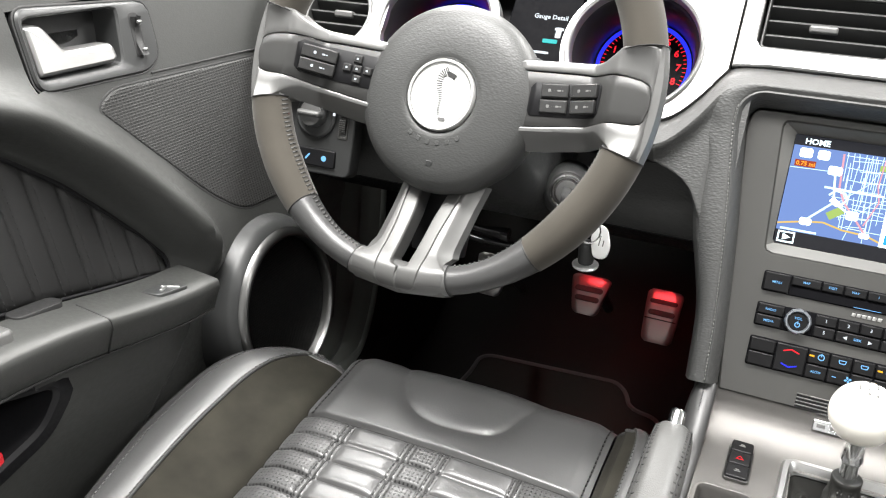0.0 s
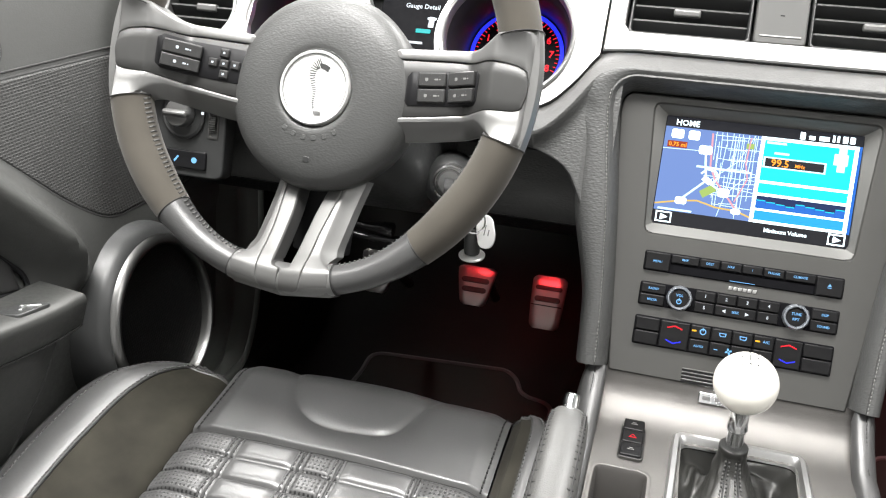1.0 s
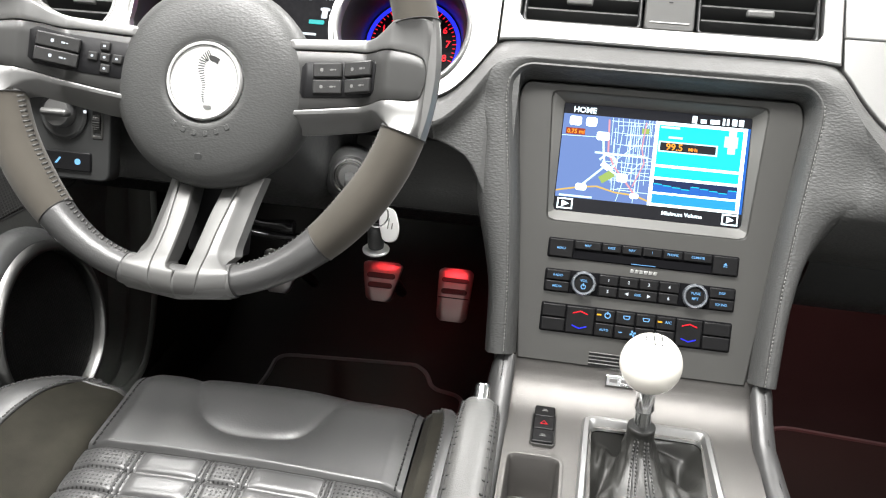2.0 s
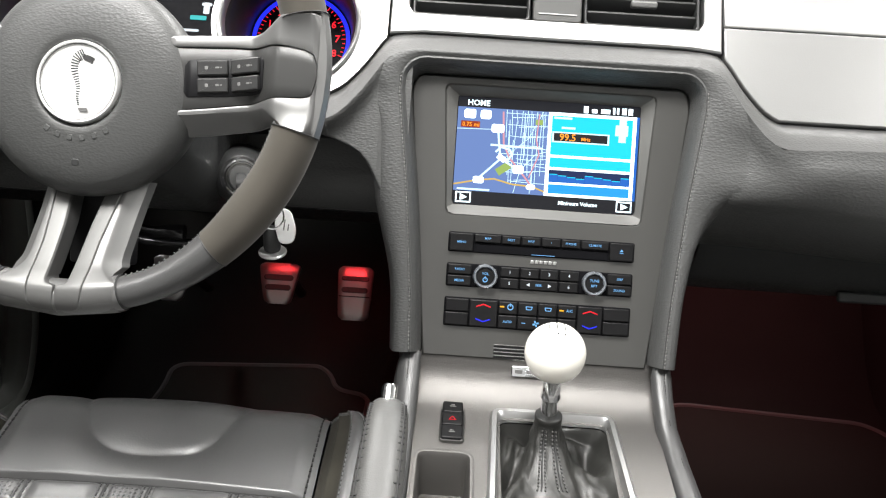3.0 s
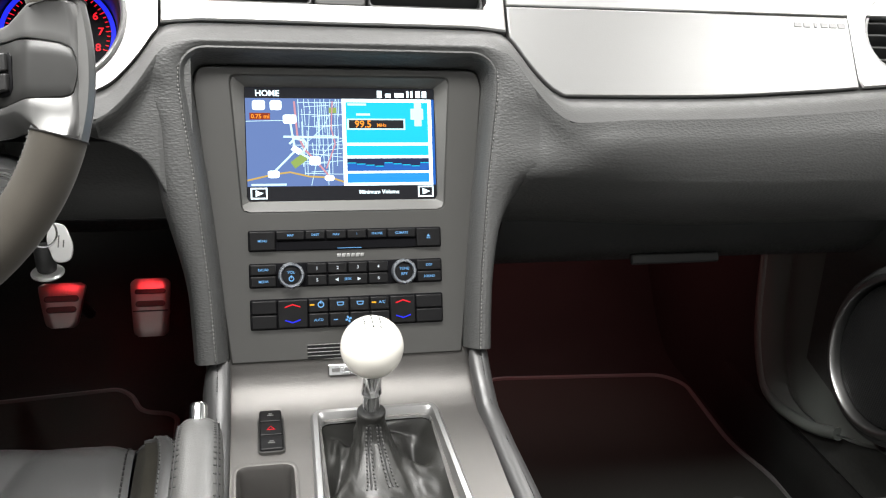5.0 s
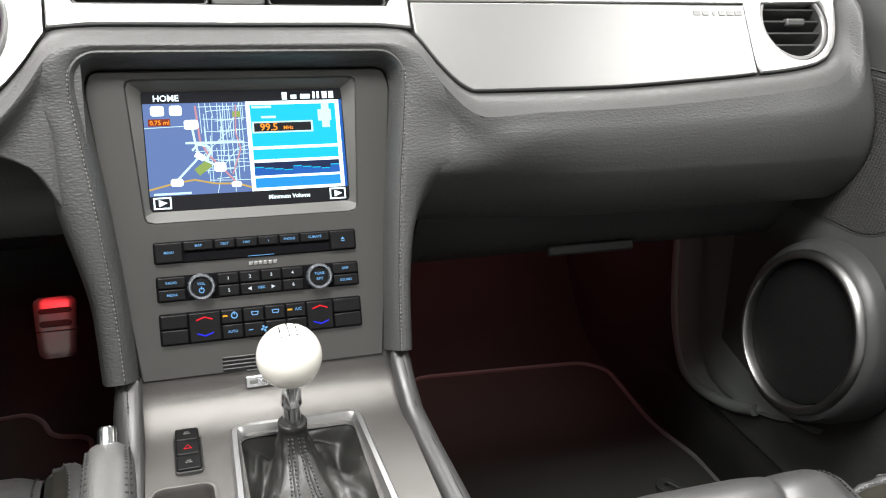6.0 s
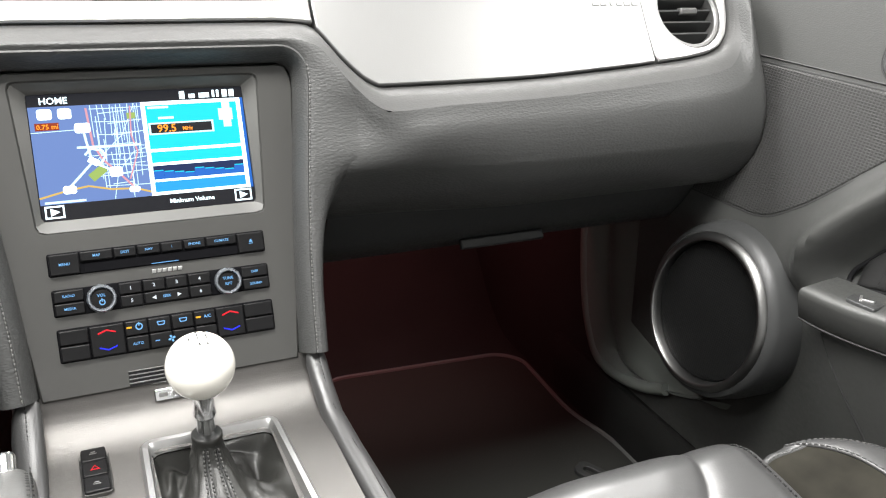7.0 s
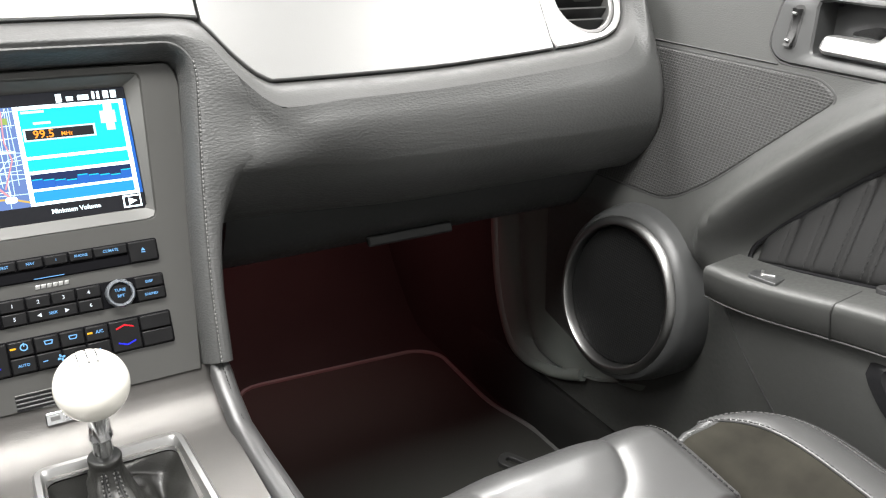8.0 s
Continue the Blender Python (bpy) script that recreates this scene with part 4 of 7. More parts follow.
for ln in ([(0.13, 0.76), (0.25, 0.56), (0.235, 0.40), (0.225, 0.26)], [(0.22, 0.50), (0.25, 0.45), (0.30, 0.47), (0.31, 0.52), (0.29, 0.57), (0.25, 0.56)], [(0.25, 0.56), (0.35, 0.65)], [(0.19, 0.435), (0.38, 0.44)]):
    screen_part("highway", S_ROAD, Z0 + 0.00035, lines=[ln], width=0.011)
screen_part("park", S_GREEN, Z0 + 0.00025, lines=[[(0.235, 0.69), (0.30, 0.61)]], width=0.042)
screen_part("park", S_GREEN, Z0 + 0.00025, lines=[[(0.43, 0.20), (0.47, 0.20)]], width=0.03)
screen_part("interchange", S_WHITE, Z0 + 0.0004, lines=[[(0.235, 0.53), (0.275, 0.575)]], width=0.03)
for q in ((0.105, 0.735, 0.165, 0.80), (0.32, 0.61, 0.38, 0.69), (0.19, 0.24, 0.26, 0.32), (0.40, 0.78, 0.45, 0.83), (0.035, 0.115, 0.10, 0.20), (0.125, 0.115, 0.185, 0.20)):
    bm = bmesh.new()
    bm.faces.new([bm.verts.new(STACK @ Vector((x, y, Z0 + 0.0004))) for x, y in rrect((q[2] - q[0]) * SW, (q[3] - q[1]) * SH, 0.0022, SX + (q[0] + q[2]) / 2 * SW, SV - (q[1] + q[3]) / 2 * SH)])
    part("road_sign", bm, S_WHITE, nav, fix=False)
screen_part("handset_icon", S_ROAD, Z0 + 0.0004, [(0.87, 0.18, 0.94, 0.28), (0.89, 0.12, 0.93, 0.34)])
screen_part("scale_box", S_RUST, Z0 + 0.0003, [(0.02, 0.225, 0.125, 0.285)])
screen_part("frequency_box", S_BLACK, Z0 + 0.0003, [(0.535, 0.285, 0.83, 0.36)])
screen_part("box_outline", S_ROAD, Z0 + 0.0002, [(0.525, 0.272, 0.84, 0.373)])
for q in ((0.69, 0.02, 0.715, 0.085), (0.735, 0.045, 0.765, 0.08), (0.785, 0.04, 0.835, 0.08), (0.85, 0.02, 0.862, 0.08), (0.872, 0.02, 0.884, 0.08), (0.90, 0.02, 0.925, 0.08), (0.935, 0.02, 0.96, 0.08)):
    screen_part("status_bar", S_WHITE, Z0 + 0.0003, [q])
for q in ((0.53, 0.135, 0.63, 0.155), (0.575, 0.225, 0.65, 0.245), (0.02, 0.85, 0.20, 0.868), (0.28, 0.432, 0.48, 0.45)):
    screen_part("writing_bar", S_ROAD, Z0 + 0.0004, [q])
for u in (0.015, 0.90):
    screen_part("button_frame", S_WHITE, Z0 + 0.0002, [(u, 0.885, u + 0.085, 0.985)])
    screen_part("button_face", S_BLACK, Z0 + 0.0003, [(u + 0.007, 0.897, u + 0.078, 0.973)])
    bm = bmesh.new()
    bm.faces.new([bm.verts.new(STACK @ Vector((SX + (u + a) * SW, SV - b * SH, Z0 + 0.0004))) for a, b in ((0.025, 0.905), (0.025, 0.965), (0.065, 0.935))])
    part("button_arrow", bm, S_WHITE, nav)


def nav_words(txt, u, w, size, m_, align="LEFT"):
    words("screen_writing", txt, size, at(STACK, SX + u * SW, SV - w * SH, Z0 + 0.0006), m_, nav, align, 0.00005)


nav_words("HOME", 0.05, 0.055, 0.0076, S_WHITE)
nav_words("99.5", 0.565, 0.325, 0.0092, S_ORANGE)
nav_words("MHz", 0.685, 0.333, 0.0045, S_ORANGE)
nav_words("0.75 mi", 0.027, 0.258, 0.0055, S_ORANGE)
nav_words("Minimum Volume", 0.58, 0.935, 0.0052, S_WHITE)


# ---- radio and climate units ----
def unit(name, label, v1, v0, cells, x0=-0.087, x1=0.087):
    """A control row: a black base and its keys (x from, x to, v from, v to, legend)."""
    th = thing(name, tuple((STACK @ Vector((0, (v0 + v1) / 2, 0)))), label, "car controls")
    bm = bmesh.new()
    plate(bm, STACK, rrect(x1 - x0, v1 - v0, 0.002, 0, (v0 + v1) / 2), -0.004, 0.0015, 0.0008)
    part("base", bm, DIAL, th)
    for a, b, c, d, txt, size in cells:
        bm = bmesh.new()
        plate(bm, STACK, rrect(b - a - 0.0009, d - c - 0.0009, 0.0009, (a + b) / 2, (c + d) / 2, 2), 0.001, 0.0042, 0.0009)
        key = part("key", bm, KEYCAP, th)
        if txt:
            words("legend", txt, size, at(STACK, (a + b) / 2, (c + d) / 2, 0.0045), G_WHITE if txt.isdigit() else G_ICE, key, flat=0.0001)
    return th


cells = [(-0.0862, -0.063, -0.0182, -0.0005, "MENU", 0.0030), (0.063, 0.0862, -0.0182, -0.0005, "", 0)]
cuts = [-0.063, -0.0375, -0.0192, -0.0003, 0.0180, 0.0365, 0.063]
for a, b, tx in zip(cuts, cuts[1:], ("MAP", "DEST", "NAV", "i", "PHONE", "CLIMATE")):
    cells.append((a, b, -0.0092, -0.0005, tx, 0.0030))
head = unit("disc_player", "black disc slot unit with a row of lit keys", -0.0, -0.0187, cells)
bm = bmesh.new()
box(bm, STACK, 0.123, 0.0072, 0.0006, 0.0006, 0.001, -0.0142, 0.0016)
part("disc_slot", bm, DIAL, head, "dark disc slot")
bm = bmesh.new()
box(bm, STACK, 0.022, 0.0005, 0.0004, 0.0002, 0.002, -0.0172, 0.0022)
part("slot_light", bm, G_ICE, head)
bm = bmesh.new()
bm.faces.new([bm.verts.new(STACK @ Vector(p)) for p in ((0.0728, -0.0090, 0.0046), (0.0763, -0.0090, 0.0046), (0.07455, -0.0065, 0.0046))])
box(bm, STACK, 0.0035, 0.0006, 0.0003, 0.0001, 0.07455, -0.0102, 0.0042)
part("eject_mark", bm, G_ICE, head)
# badge bars between the rows
badge = thing("stack_badge", tuple(STACK @ Vector((0.003, -0.0237, 0))), "small slanted silver badge between the control rows", "badge")
for i in range(6):
    bm = bmesh.new()
    plate(bm, at(STACK, -0.0075 + 0.0042 * i, -0.0238), [(-0.0019, -0.0016), (0.0014, -0.0016), (0.0021, 0.0016), (-0.0012, 0.0016)], -0.001, 0.0008, 0.0003)
    part("badge_bar", bm, SILVER, badge)

cells = [(-0.0862, -0.063, -0.040, -0.0297, "RADIO", 0.0030), (-0.0862, -0.063, -0.0505, -0.040, "MEDIA", 0.0030),
         (0.063, 0.0862, -0.040, -0.0297, "DISP", 0.0030), (0.063, 0.0862, -0.0505, -0.040, "SOUND", 0.0030)]
cuts = [-0.0370, -0.0185, -0.0002, 0.0180, 0.0370]
for i, (a, b) in enumerate(zip(cuts, cuts[1:])):
    cells.append((a, b, -0.040, -0.0297, "1234"[i], 0.0041))
cells += [(-0.0370, -0.0185, -0.0505, -0.040, "5", 0.0041), (-0.0185, 0.0180, -0.0505, -0.040, "SEEK", 0.0030), (0.0180, 0.0370, -0.0505, -0.040, "6", 0.0041)]
radio = unit("radio", "black radio control row with two round silver-rimmed knobs", -0.0292, -0.0510, cells)
bm = bmesh.new()
for sx in (-1, 1):
    bm.faces.new([bm.verts.new(STACK @ Vector((-0.00025 + sx * a, b, 0.0047))) for a, b in ((0.0085, -0.0436), (0.0085, -0.0470), (0.0118, -0.0453))])
part("seek_arrows", bm, G_WHITE, radio)
for kx, t1, t2 in ((-0.0505, "VOL", ""), (0.0508, "TUNE", "RPT")):
    bm = bmesh.new()
    prof = [(0.0113, 0.001), (0.0113, 0.0062), (0.0109, 0.0078), (0.0102, 0.0086), (0.0092, 0.0084), (0.0084, 0.0072), (0.0083, 0.0060)]
    n = 48
    skin(bm, [[at(STACK, kx, -0.0402) @ Vector(((r + (0.0004 if (k % 4) < 2 and 0 < j < 3 else 0)) * math.cos(2 * math.pi * k / n), (r + (0.0004 if (k % 4) < 2 and 0 < j < 3 else 0)) * math.sin(2 * math.pi * k / n), z)) for k in range(n)] for j, (r, z) in enumerate(prof)])
    knob_ = part("round_knob", bm, KNOB_SILVER, radio, "knurled silver knob rim")
    bm = bmesh.new()
    lathe(bm, at(STACK, kx, -0.0402), [(0.0086, 0.004), (0.0084, 0.0062), (0.006, 0.0066)], 32)
    part("knob_cap", bm, KEYCAP, knob_, "black knob face with lit legend")
    words("legend", t1, 0.0034, at(STACK, kx, -0.0376, 0.0070), G_ICE, knob_, flat=0.0001)
    if t2:
        words("legend", t2, 0.0034, at(STACK, kx, -0.0424, 0.0070), G_ICE, knob_, flat=0.0001)
    else:
        bm = bmesh.new()
        ringplate(bm, at(STACK, kx, -0.0432, 0.0068), circle(0.0024, n=20), circle(0.0016, n=20), 0, 0.0003, 0.0001)
        box(bm, at(STACK, kx, -0.0432, 0.0068), 0.0007, 0.003, 0.0004, 0.0002, 0, 0.0018)
        part("power_mark", bm, G_ICE, knob_)

R1, R2, R3 = -0.0745, -0.0617, -0.0875
cells = [(-0.0862, -0.0635, R1, R2, "", 0), (-0.0862, -0.0635, R3, R1, "", 0), (0.0610, 0.0862, R1, R2, "", 0), (0.0610, 0.0862, R3, R1, "", 0),
         (-0.0635, -0.0365, R3, R2, "", 0), (0.0370, 0.0610, R3, R2, "", 0)]
cuts = [-0.0365, -0.0182, 0.0003, 0.0188, 0.0370]
for i, (a, b) in enumerate(zip(cuts, cuts[1:])):
    cells.append((a, b, R1, R2, ("", "", "", "")[i], 0.0030))
    cells.append((a, b, R3, R1, ("AUTO", "", "", "+")[i], 0.0030))
clim = unit("climate_control", "black climate control row with red and blue arrows", -0.0610, -0.0882, cells)
for kx in (-0.0502, 0.0492):
    for v, sgn, m_, nm in ((-0.0670, 1, G_RED, "warmer_arrow"), (-0.0815, -1, G_BLUE, "cooler_arrow")):
        bm = bmesh.new()
        for k in (-1, 1):
            plate(bm, at(STACK, kx, v, 0.0042), [(0, 0.0014 * sgn), (k * 0.0068, -0.0010 * sgn), (k * 0.0068, -0.0021 * sgn), (0, 0.0002 * sgn)], 0, 0.0004, 0.0001)
        part(nm, bm, m_, clim)
for kx in (-0.0330, 0.0225):
    bm = bmesh.new()
    box(bm, STACK, 0.0042, 0.0014, 0.0004, 0.0004, kx, -0.0672, 0.0041)
    part("status_light", bm, G_AMBER, clim, "lit amber status light")
words("legend", "A/C", 0.0036, at(STACK, 0.0300, -0.0672, 0.0044), G_ICE, clim, flat=0.0001)
for kx, kv, kind_ in ((-0.0252, -0.0672, 0), (-0.0078, -0.0672, 1), (0.0100, -0.0672, 1), (-0.0008, -0.0812, 2), (-0.0122, -0.0812, 3)):
    bm = bmesh.new()
    M = at(STACK, kx, kv, 0.0042)
    if kind_ == 0:
        ringplate(bm, M, circle(0.0029, n=20), circle(0.0020, n=20), 0, 0.0003, 0.0001)
        box(bm, M, 0.0008, 0.003, 0.0005, 0.0002, 0, 0.002)
    elif kind_ == 1:
        ringplate(bm, M, rounded([(-0.0026, -0.0016), (0.0026, -0.0016), (0.0034, 0.0018), (-0.0034, 0.0018)], 0.0008, 3), rounded([(-0.0019, -0.0009), (0.0019, -0.0009), (0.0025, 0.0011), (-0.0025, 0.0011)], 0.0005, 3), 0, 0.0003, 0.0001)
    elif kind_ == 2:
        for a in range(0, 360, 90):
            plate(bm, M @ pose(0, 0, 0, 0, 0, a + 20), circle(0.0013, 0.0018, 0, 10, 0.0009), 0, 0.0003, 0.0001)
    else:
        box(bm, M, 0.0036, 0.0007, 0.0003, 0.0002)
    part("symbol", bm, G_ICE, clim)

# ---- centre console ----
console = thing("centre_console", (0, -0.3, 0.1), "centre console with brushed bronze-grey metal top and leather side bolsters", "console")
CONS = [(-0.046, 0.497), (-0.0485, 0.490), (-0.053, 0.480), (-0.062, 0.470), (-0.078, 0.4625), (-0.10, 0.4585), (-0.14, 0.4560), (-0.25, 0.453), (-0.62, 0.450)]
cons = smooth_line(CONS, 60)
cons = [(p[0], p[1]) for p in cons]


def cons_z(y):
    for (a, za), (b, zb) in zip(cons, cons[1:]):
        if a >= y >= b:
            return za + (zb - za) * (a - y) / (a - b)
    return cons[-1][1] if y < cons[-1][0] else cons[0][1]


XL, XR = -0.106, 0.1135
TX0, TX1, TY = -0.101, -0.0555, -0.142
bm = bmesh.new()


def strip(x0, x1, ylo, yhi, nx):
    rows = [yhi] + [p[0] for p in cons if ylo < p[0] < yhi] + [ylo]
    skin(bm, [[Vector((x0 + (x1 - x0) * i / nx, y, cons_z(y))) for i in range(nx + 1)] for y in rows], False)


strip(XL, TX0, -0.62, -0.046, 2)
strip(TX0, TX1, TY, -0.046, 3)
strip(TX1, -0.030, -0.62, -0.046, 3)
strip(-0.030, 0.066, -0.095, -0.046, 6)
strip(-0.030, 0.066, -0.62, -0.238, 6)
strip(0.066, XR, -0.62, -0.046, 4)
bmesh.ops.remove_doubles(bm, verts=bm.verts[:], dist=0.0002)
part("metal_top", bm, BRUSHED, console, "brushed bronze-grey metal console top")
# open tray beside the gear lever
bm = bmesh.new()
tray = rounded([(TX0 - 0.001, -0.60), (TX1 + 0.001, -0.60), (TX1 + 0.001, TY + 0.001), (TX0 - 0.001, TY + 0.001)], 0.010)
skin(bm, [[Vector((x, y, cons_z(y) + dz)) for x, y in inset(tray, d)] for d, dz in ((-0.0022, 0.0002), (-0.0012, 0.0006), (0.0010, 0.0002), (0.0030, -0.003), (0.004, -0.045))], True, False, True)
part("tray", bm, BRUSHED, console, "open metal-lined tray")
for s in (1, -1):
    bm = bmesh.new()
    rings = []
    for y in [-0.056, -0.0575, -0.062, -0.075, -0.10, -0.14, -0.20, -0.30, -0.45, -0.62]:
        z = cons_z(y) + 0.026 * sstep(-0.125, -0.058, y) - (0.004 if y > -0.0565 else 0)
        xi = (0.1090 if s > 0 else 0.1050) + (0.0075 if s > 0 else 0.0015) * sstep(-0.06, -0.17, y)
        w = 0.0195 + (0.002 if s < 0 else 0.0) + 0.003 * sstep(-0.06, -0.2, y)
        sec = [(xi, z - 0.01), (xi + 0.0005, z + 0.0015), (xi + 0.004, z + 0.004), (xi + w * 0.5, z + 0.0045), (xi + w * 0.82, z + 0.001), (xi + w, z - 0.010), (xi + w + 0.003, z - 0.03), (xi + w + 0.003, 0.30), (xi + w + 0.006, 0.09)]
        rings.append([Vector((s * a, y, b)) for a, b in sec])
    skin(bm, rings, False)
    part("side_bolster", bm, LEATHER, console, "black leather console side bolster", smooth=60)
    bm = bmesh.new()
    stitches(bm, smooth_line([r[3] for r in rings], 60), 0.0036, 0.0024, 0.00045, Vector((0, 0, 0.0002)))
    part("bolster_stitching", bm, THREAD_DK, console)
bm = bmesh.new()
box(bm, pose(-0.0065, -0.0515, 0.4835, 62), 0.027, 0.0105, 0.0022, 0.001)
tag = part("name_plate", bm, POLISHED, console, "small chrome badge plate")
for x, w in ((-0.017, 0.007), (-0.005, 0.009)):
    bm = bmesh.new()
    box(bm, pose(x + 0.004, -0.0515, 0.4835, 62), w, 0.0035, 0.0006, 0.0004, 0, 0, 0.0021)
    part("plate_bar", bm, SILVER_DK, tag)

# switch block
sw = thing("switch_block", (-0.072, -0.10, 0.458), "upright black switch block with red hazard triangle key", "switch")
SWF = pose(-0.0725, -0.1015, 0.4578, 1.5)
bm = bmesh.new()
plate(bm, SWF, rrect(0.0212, 0.0570, 0.004), -0.003, 0.0022, 0.001)
part("base", bm, RUBBER, sw)
bm = bmesh.new()
ringplate(bm, SWF, rrect(0.0222, 0.0580, 0.0045), rrect(0.0205, 0.0563, 0.0038), -0.003, 0.0028, 0.0004)
part("rim", bm, PANEL, sw)
for i in (-1, 0, 1):
    bm = bmesh.new()
    plate(bm, SWF, rrect(0.0190, 0.0176, 0.002, 0, -0.0181 * i), 0.001, 0.0042, 0.0012)
    k = part("switch_key", bm, KEYCAP, sw)
    bm = bmesh.new()
    M = at(SWF, 0, -0.0181 * i, 0.0042)
    if i == 0:
        ringplate(bm, M, [(-0.0035, -0.0022), (0.0035, -0.0022), (0.0, 0.0030)], [(-0.0025, -0.0016), (0.0025, -0.0016), (0.0, 0.0024)], 0, 0.0004, 0.0001)
        part("hazard_triangle", bm, G_RED, k, "lit red hazard triangle")
    else:
        box(bm, M, 0.0056, 0.0009, 0.0004, 0.0003, 0, -0.0008)
        box(bm, M, 0.0034, 0.0009, 0.0004, 0.0003, 0, 0.0012)
        part("key_symbol", bm, THREAD_LT, k)

# ---- gear lever ----
gear = thing("gear_lever", (0.017, -0.14, 0.457), "gear lever with white ball knob and black stitched leather boot", "gear lever")
KC = Vector((0.0075, -0.127, 0.553))
bm = bmesh.new()
lathe(bm, Matrix.Translation(KC), [(0.0254 * math.sin(a), -0.0254 * math.cos(a)) for a in [radians(18 + 162 * i / 30) for i in range(30)]] + [(0.0008, 0.0254)], 56)
part("ball_knob", bm, IVORY, gear, "glossy white ball knob")
ax_ = (KC - Vector((0.010, -0.118, 0.49))).normalized()
SH_ = Matrix.Translation(KC) @ Vector((0, 0, 1)).rotation_difference(ax_).to_matrix().to_4x4()
bm = bmesh.new()
lathe(bm, SH_, [(0.0072, -0.075), (0.0072, -0.040)], 24)
part("lever_rod", bm, POLISHED, gear, "bright chrome lever rod")
bm = bmesh.new()
lathe(bm, SH_, [(0.0060, -0.0500), (0.0080, -0.0500), (0.0086, -0.0490), (0.0086, -0.0472), (0.0081, -0.0466), (0.0081, -0.0262), (0.0088, -0.0246), (0.0104, -0.0232), (0.0060, -0.0228)], 28, False, False)
part("lever_neck", bm, POLISHED, gear, "bright chrome collar under the knob")
bm = bmesh.new()
pat = [(-0.0065, 0), (0, 0), (0.0065, 0)]
for x, _ in pat:
    box(bm, I4, 0.0010, 0.0095, 0.0004, 0.0003, x, 0)
box(bm, I4, 0.0140, 0.0010, 0.0004, 0.0003, 0, 0)
turn = SH_ @ pose(0, 0, 0, -6)
for v in bm.verts:
    d = Vector((v.co.x, v.co.y, 0.0254)).normalized()
    v.co = turn @ (d * (0.0255 + v.co.z))
part("shift_pattern", bm, RUBBER, gear, "black engraved shift pattern")
for i, (x, y) in enumerate(((-0.0065, 0.0085), (-0.0065, -0.0085), (0, 0.0085), (0, -0.0085), (0.0065, 0.0085), (0.0065, -0.0085))):
    w_ = words("shift_number", "123456"[i], 0.0048, Matrix.Translation((x, y, 0)), RUBBER, gear, flat=0.0002)
    for v in w_.data.vertices:
        d = Vector((v.co.x, v.co.y, 0.0254)).normalized()
        v.co = turn @ (d * (0.0255 + v.co.z))
BZ = pose(0.0182, -0.162, 0.4570, 1.2)
bo = rounded([(-0.0565, 0.079), (-0.062, -0.085), (0.062, -0.085), (0.0565, 0.079)], 0.012, 5)
bi = [(x * 0.86, y * 0.88 - 0.001) for x, y in bo]
bm = bmesh.new()
bi2 = [(x * 0.89, y * 0.91 - 0.001) for x, y in bo]
skin(bm, [[BZ @ Vector((x, y, z)) for x, y in lp] for lp, z in ((bo, -0.002), (bo, 0.004), (inset(bo, 0.002), 0.0065), (inset(bo, 0.006), 0.0068), (bi2, 0.004), (bi, -0.003))])
part("boot_bezel", bm, SILVER, gear, "satin silver bezel round the boot", smooth=35)
# leather boot: square at its foot, a folded collar at the top
bm = bmesh.new()
n, m_rows = 96, 40
top_c = Vector((0.0105, -0.1165, 0.4790))
foot = around([(x * 1.0, y) for x, y in bi], (0, 0), n)
rings = []
mid_c = Vector((0.0125, -0.140, 0.4470))
for j in range(m_rows + 1):
    t = j / m_rows
    ring = []
    for k in range(n):
        a = 2 * math.pi * k / n
        ca, sa = math.cos(a), math.sin(a)
        f = BZ @ Vector((foot[k][0], foot[k][1], -0.004))
        # foot of the sleeve, squarish, then the sleeve itself
        sq = 0.0235 / max(abs(ca), abs(sa)) ** 0.55
        m = mid_c + Vector((sq * ca * 0.95, sq * sa * 1.15, 0))
        tp_ = top_c + Vector((0.0118 * ca, 0.0118 * sa, 0))
        if t < 0.5:
            q = t / 0.5
            p = f.lerp(m, q)
            dip = -0.010 * math.sin(math.pi * q)
            crease = 0.0075 * math.sin(5 * a + 0.8 + 1.5 * q) * math.sin(math.pi * q) + 0.0080 * noise.noise(Vector((ca * 2.6, sa * 2.6, q * 3))) * math.sin(math.pi * q)
            p.z += dip + crease
        else:
            q = (t - 0.5) / 0.5
            e = 1 - (1 - q) ** 1.8
            p = Vector((m.x + (tp_.x - m.x) * e, m.y + (tp_.y - m.y) * e, m.z + (tp_.z - m.z) * q ** 1.15))
            w = math.sin(math.pi * min(q * 1.1, 1))
            p += Vector((ca, sa, 0)) * w * (0.0012 * math.sin(6 * a + 3 * q) + 0.0020 * noise.noise(Vector((ca * 3, sa * 3, q * 4))))
        ring.append(p)
    rings.append(ring)
rings.append([top_c + Vector((0.0121 * math.cos(2 * math.pi * k / n), 0.0121 * math.sin(2 * math.pi * k / n), 0.0015)) for k in range(n)])
rings.append([top_c + Vector((0.0120 * math.cos(2 * math.pi * k / n), 0.0120 * math.sin(2 * math.pi * k / n), 0.0045)) for k in range(n)])
rings.append([top_c + Vector((0.0110 * math.cos(2 * math.pi * k / n), 0.0110 * math.sin(2 * math.pi * k / n), 0.0052)) for k in range(n)])
rings.append([top_c + Vector((0.0052 * math.cos(2 * math.pi * k / n), 0.0052 * math.sin(2 * math.pi * k / n), 0.0041)) for k in range(n)])
skin(bm, rings)
part("boot", bm, BOOT_LEATHER, gear, "black leather gear boot with folds", smooth=70)
bm = bmesh.new()
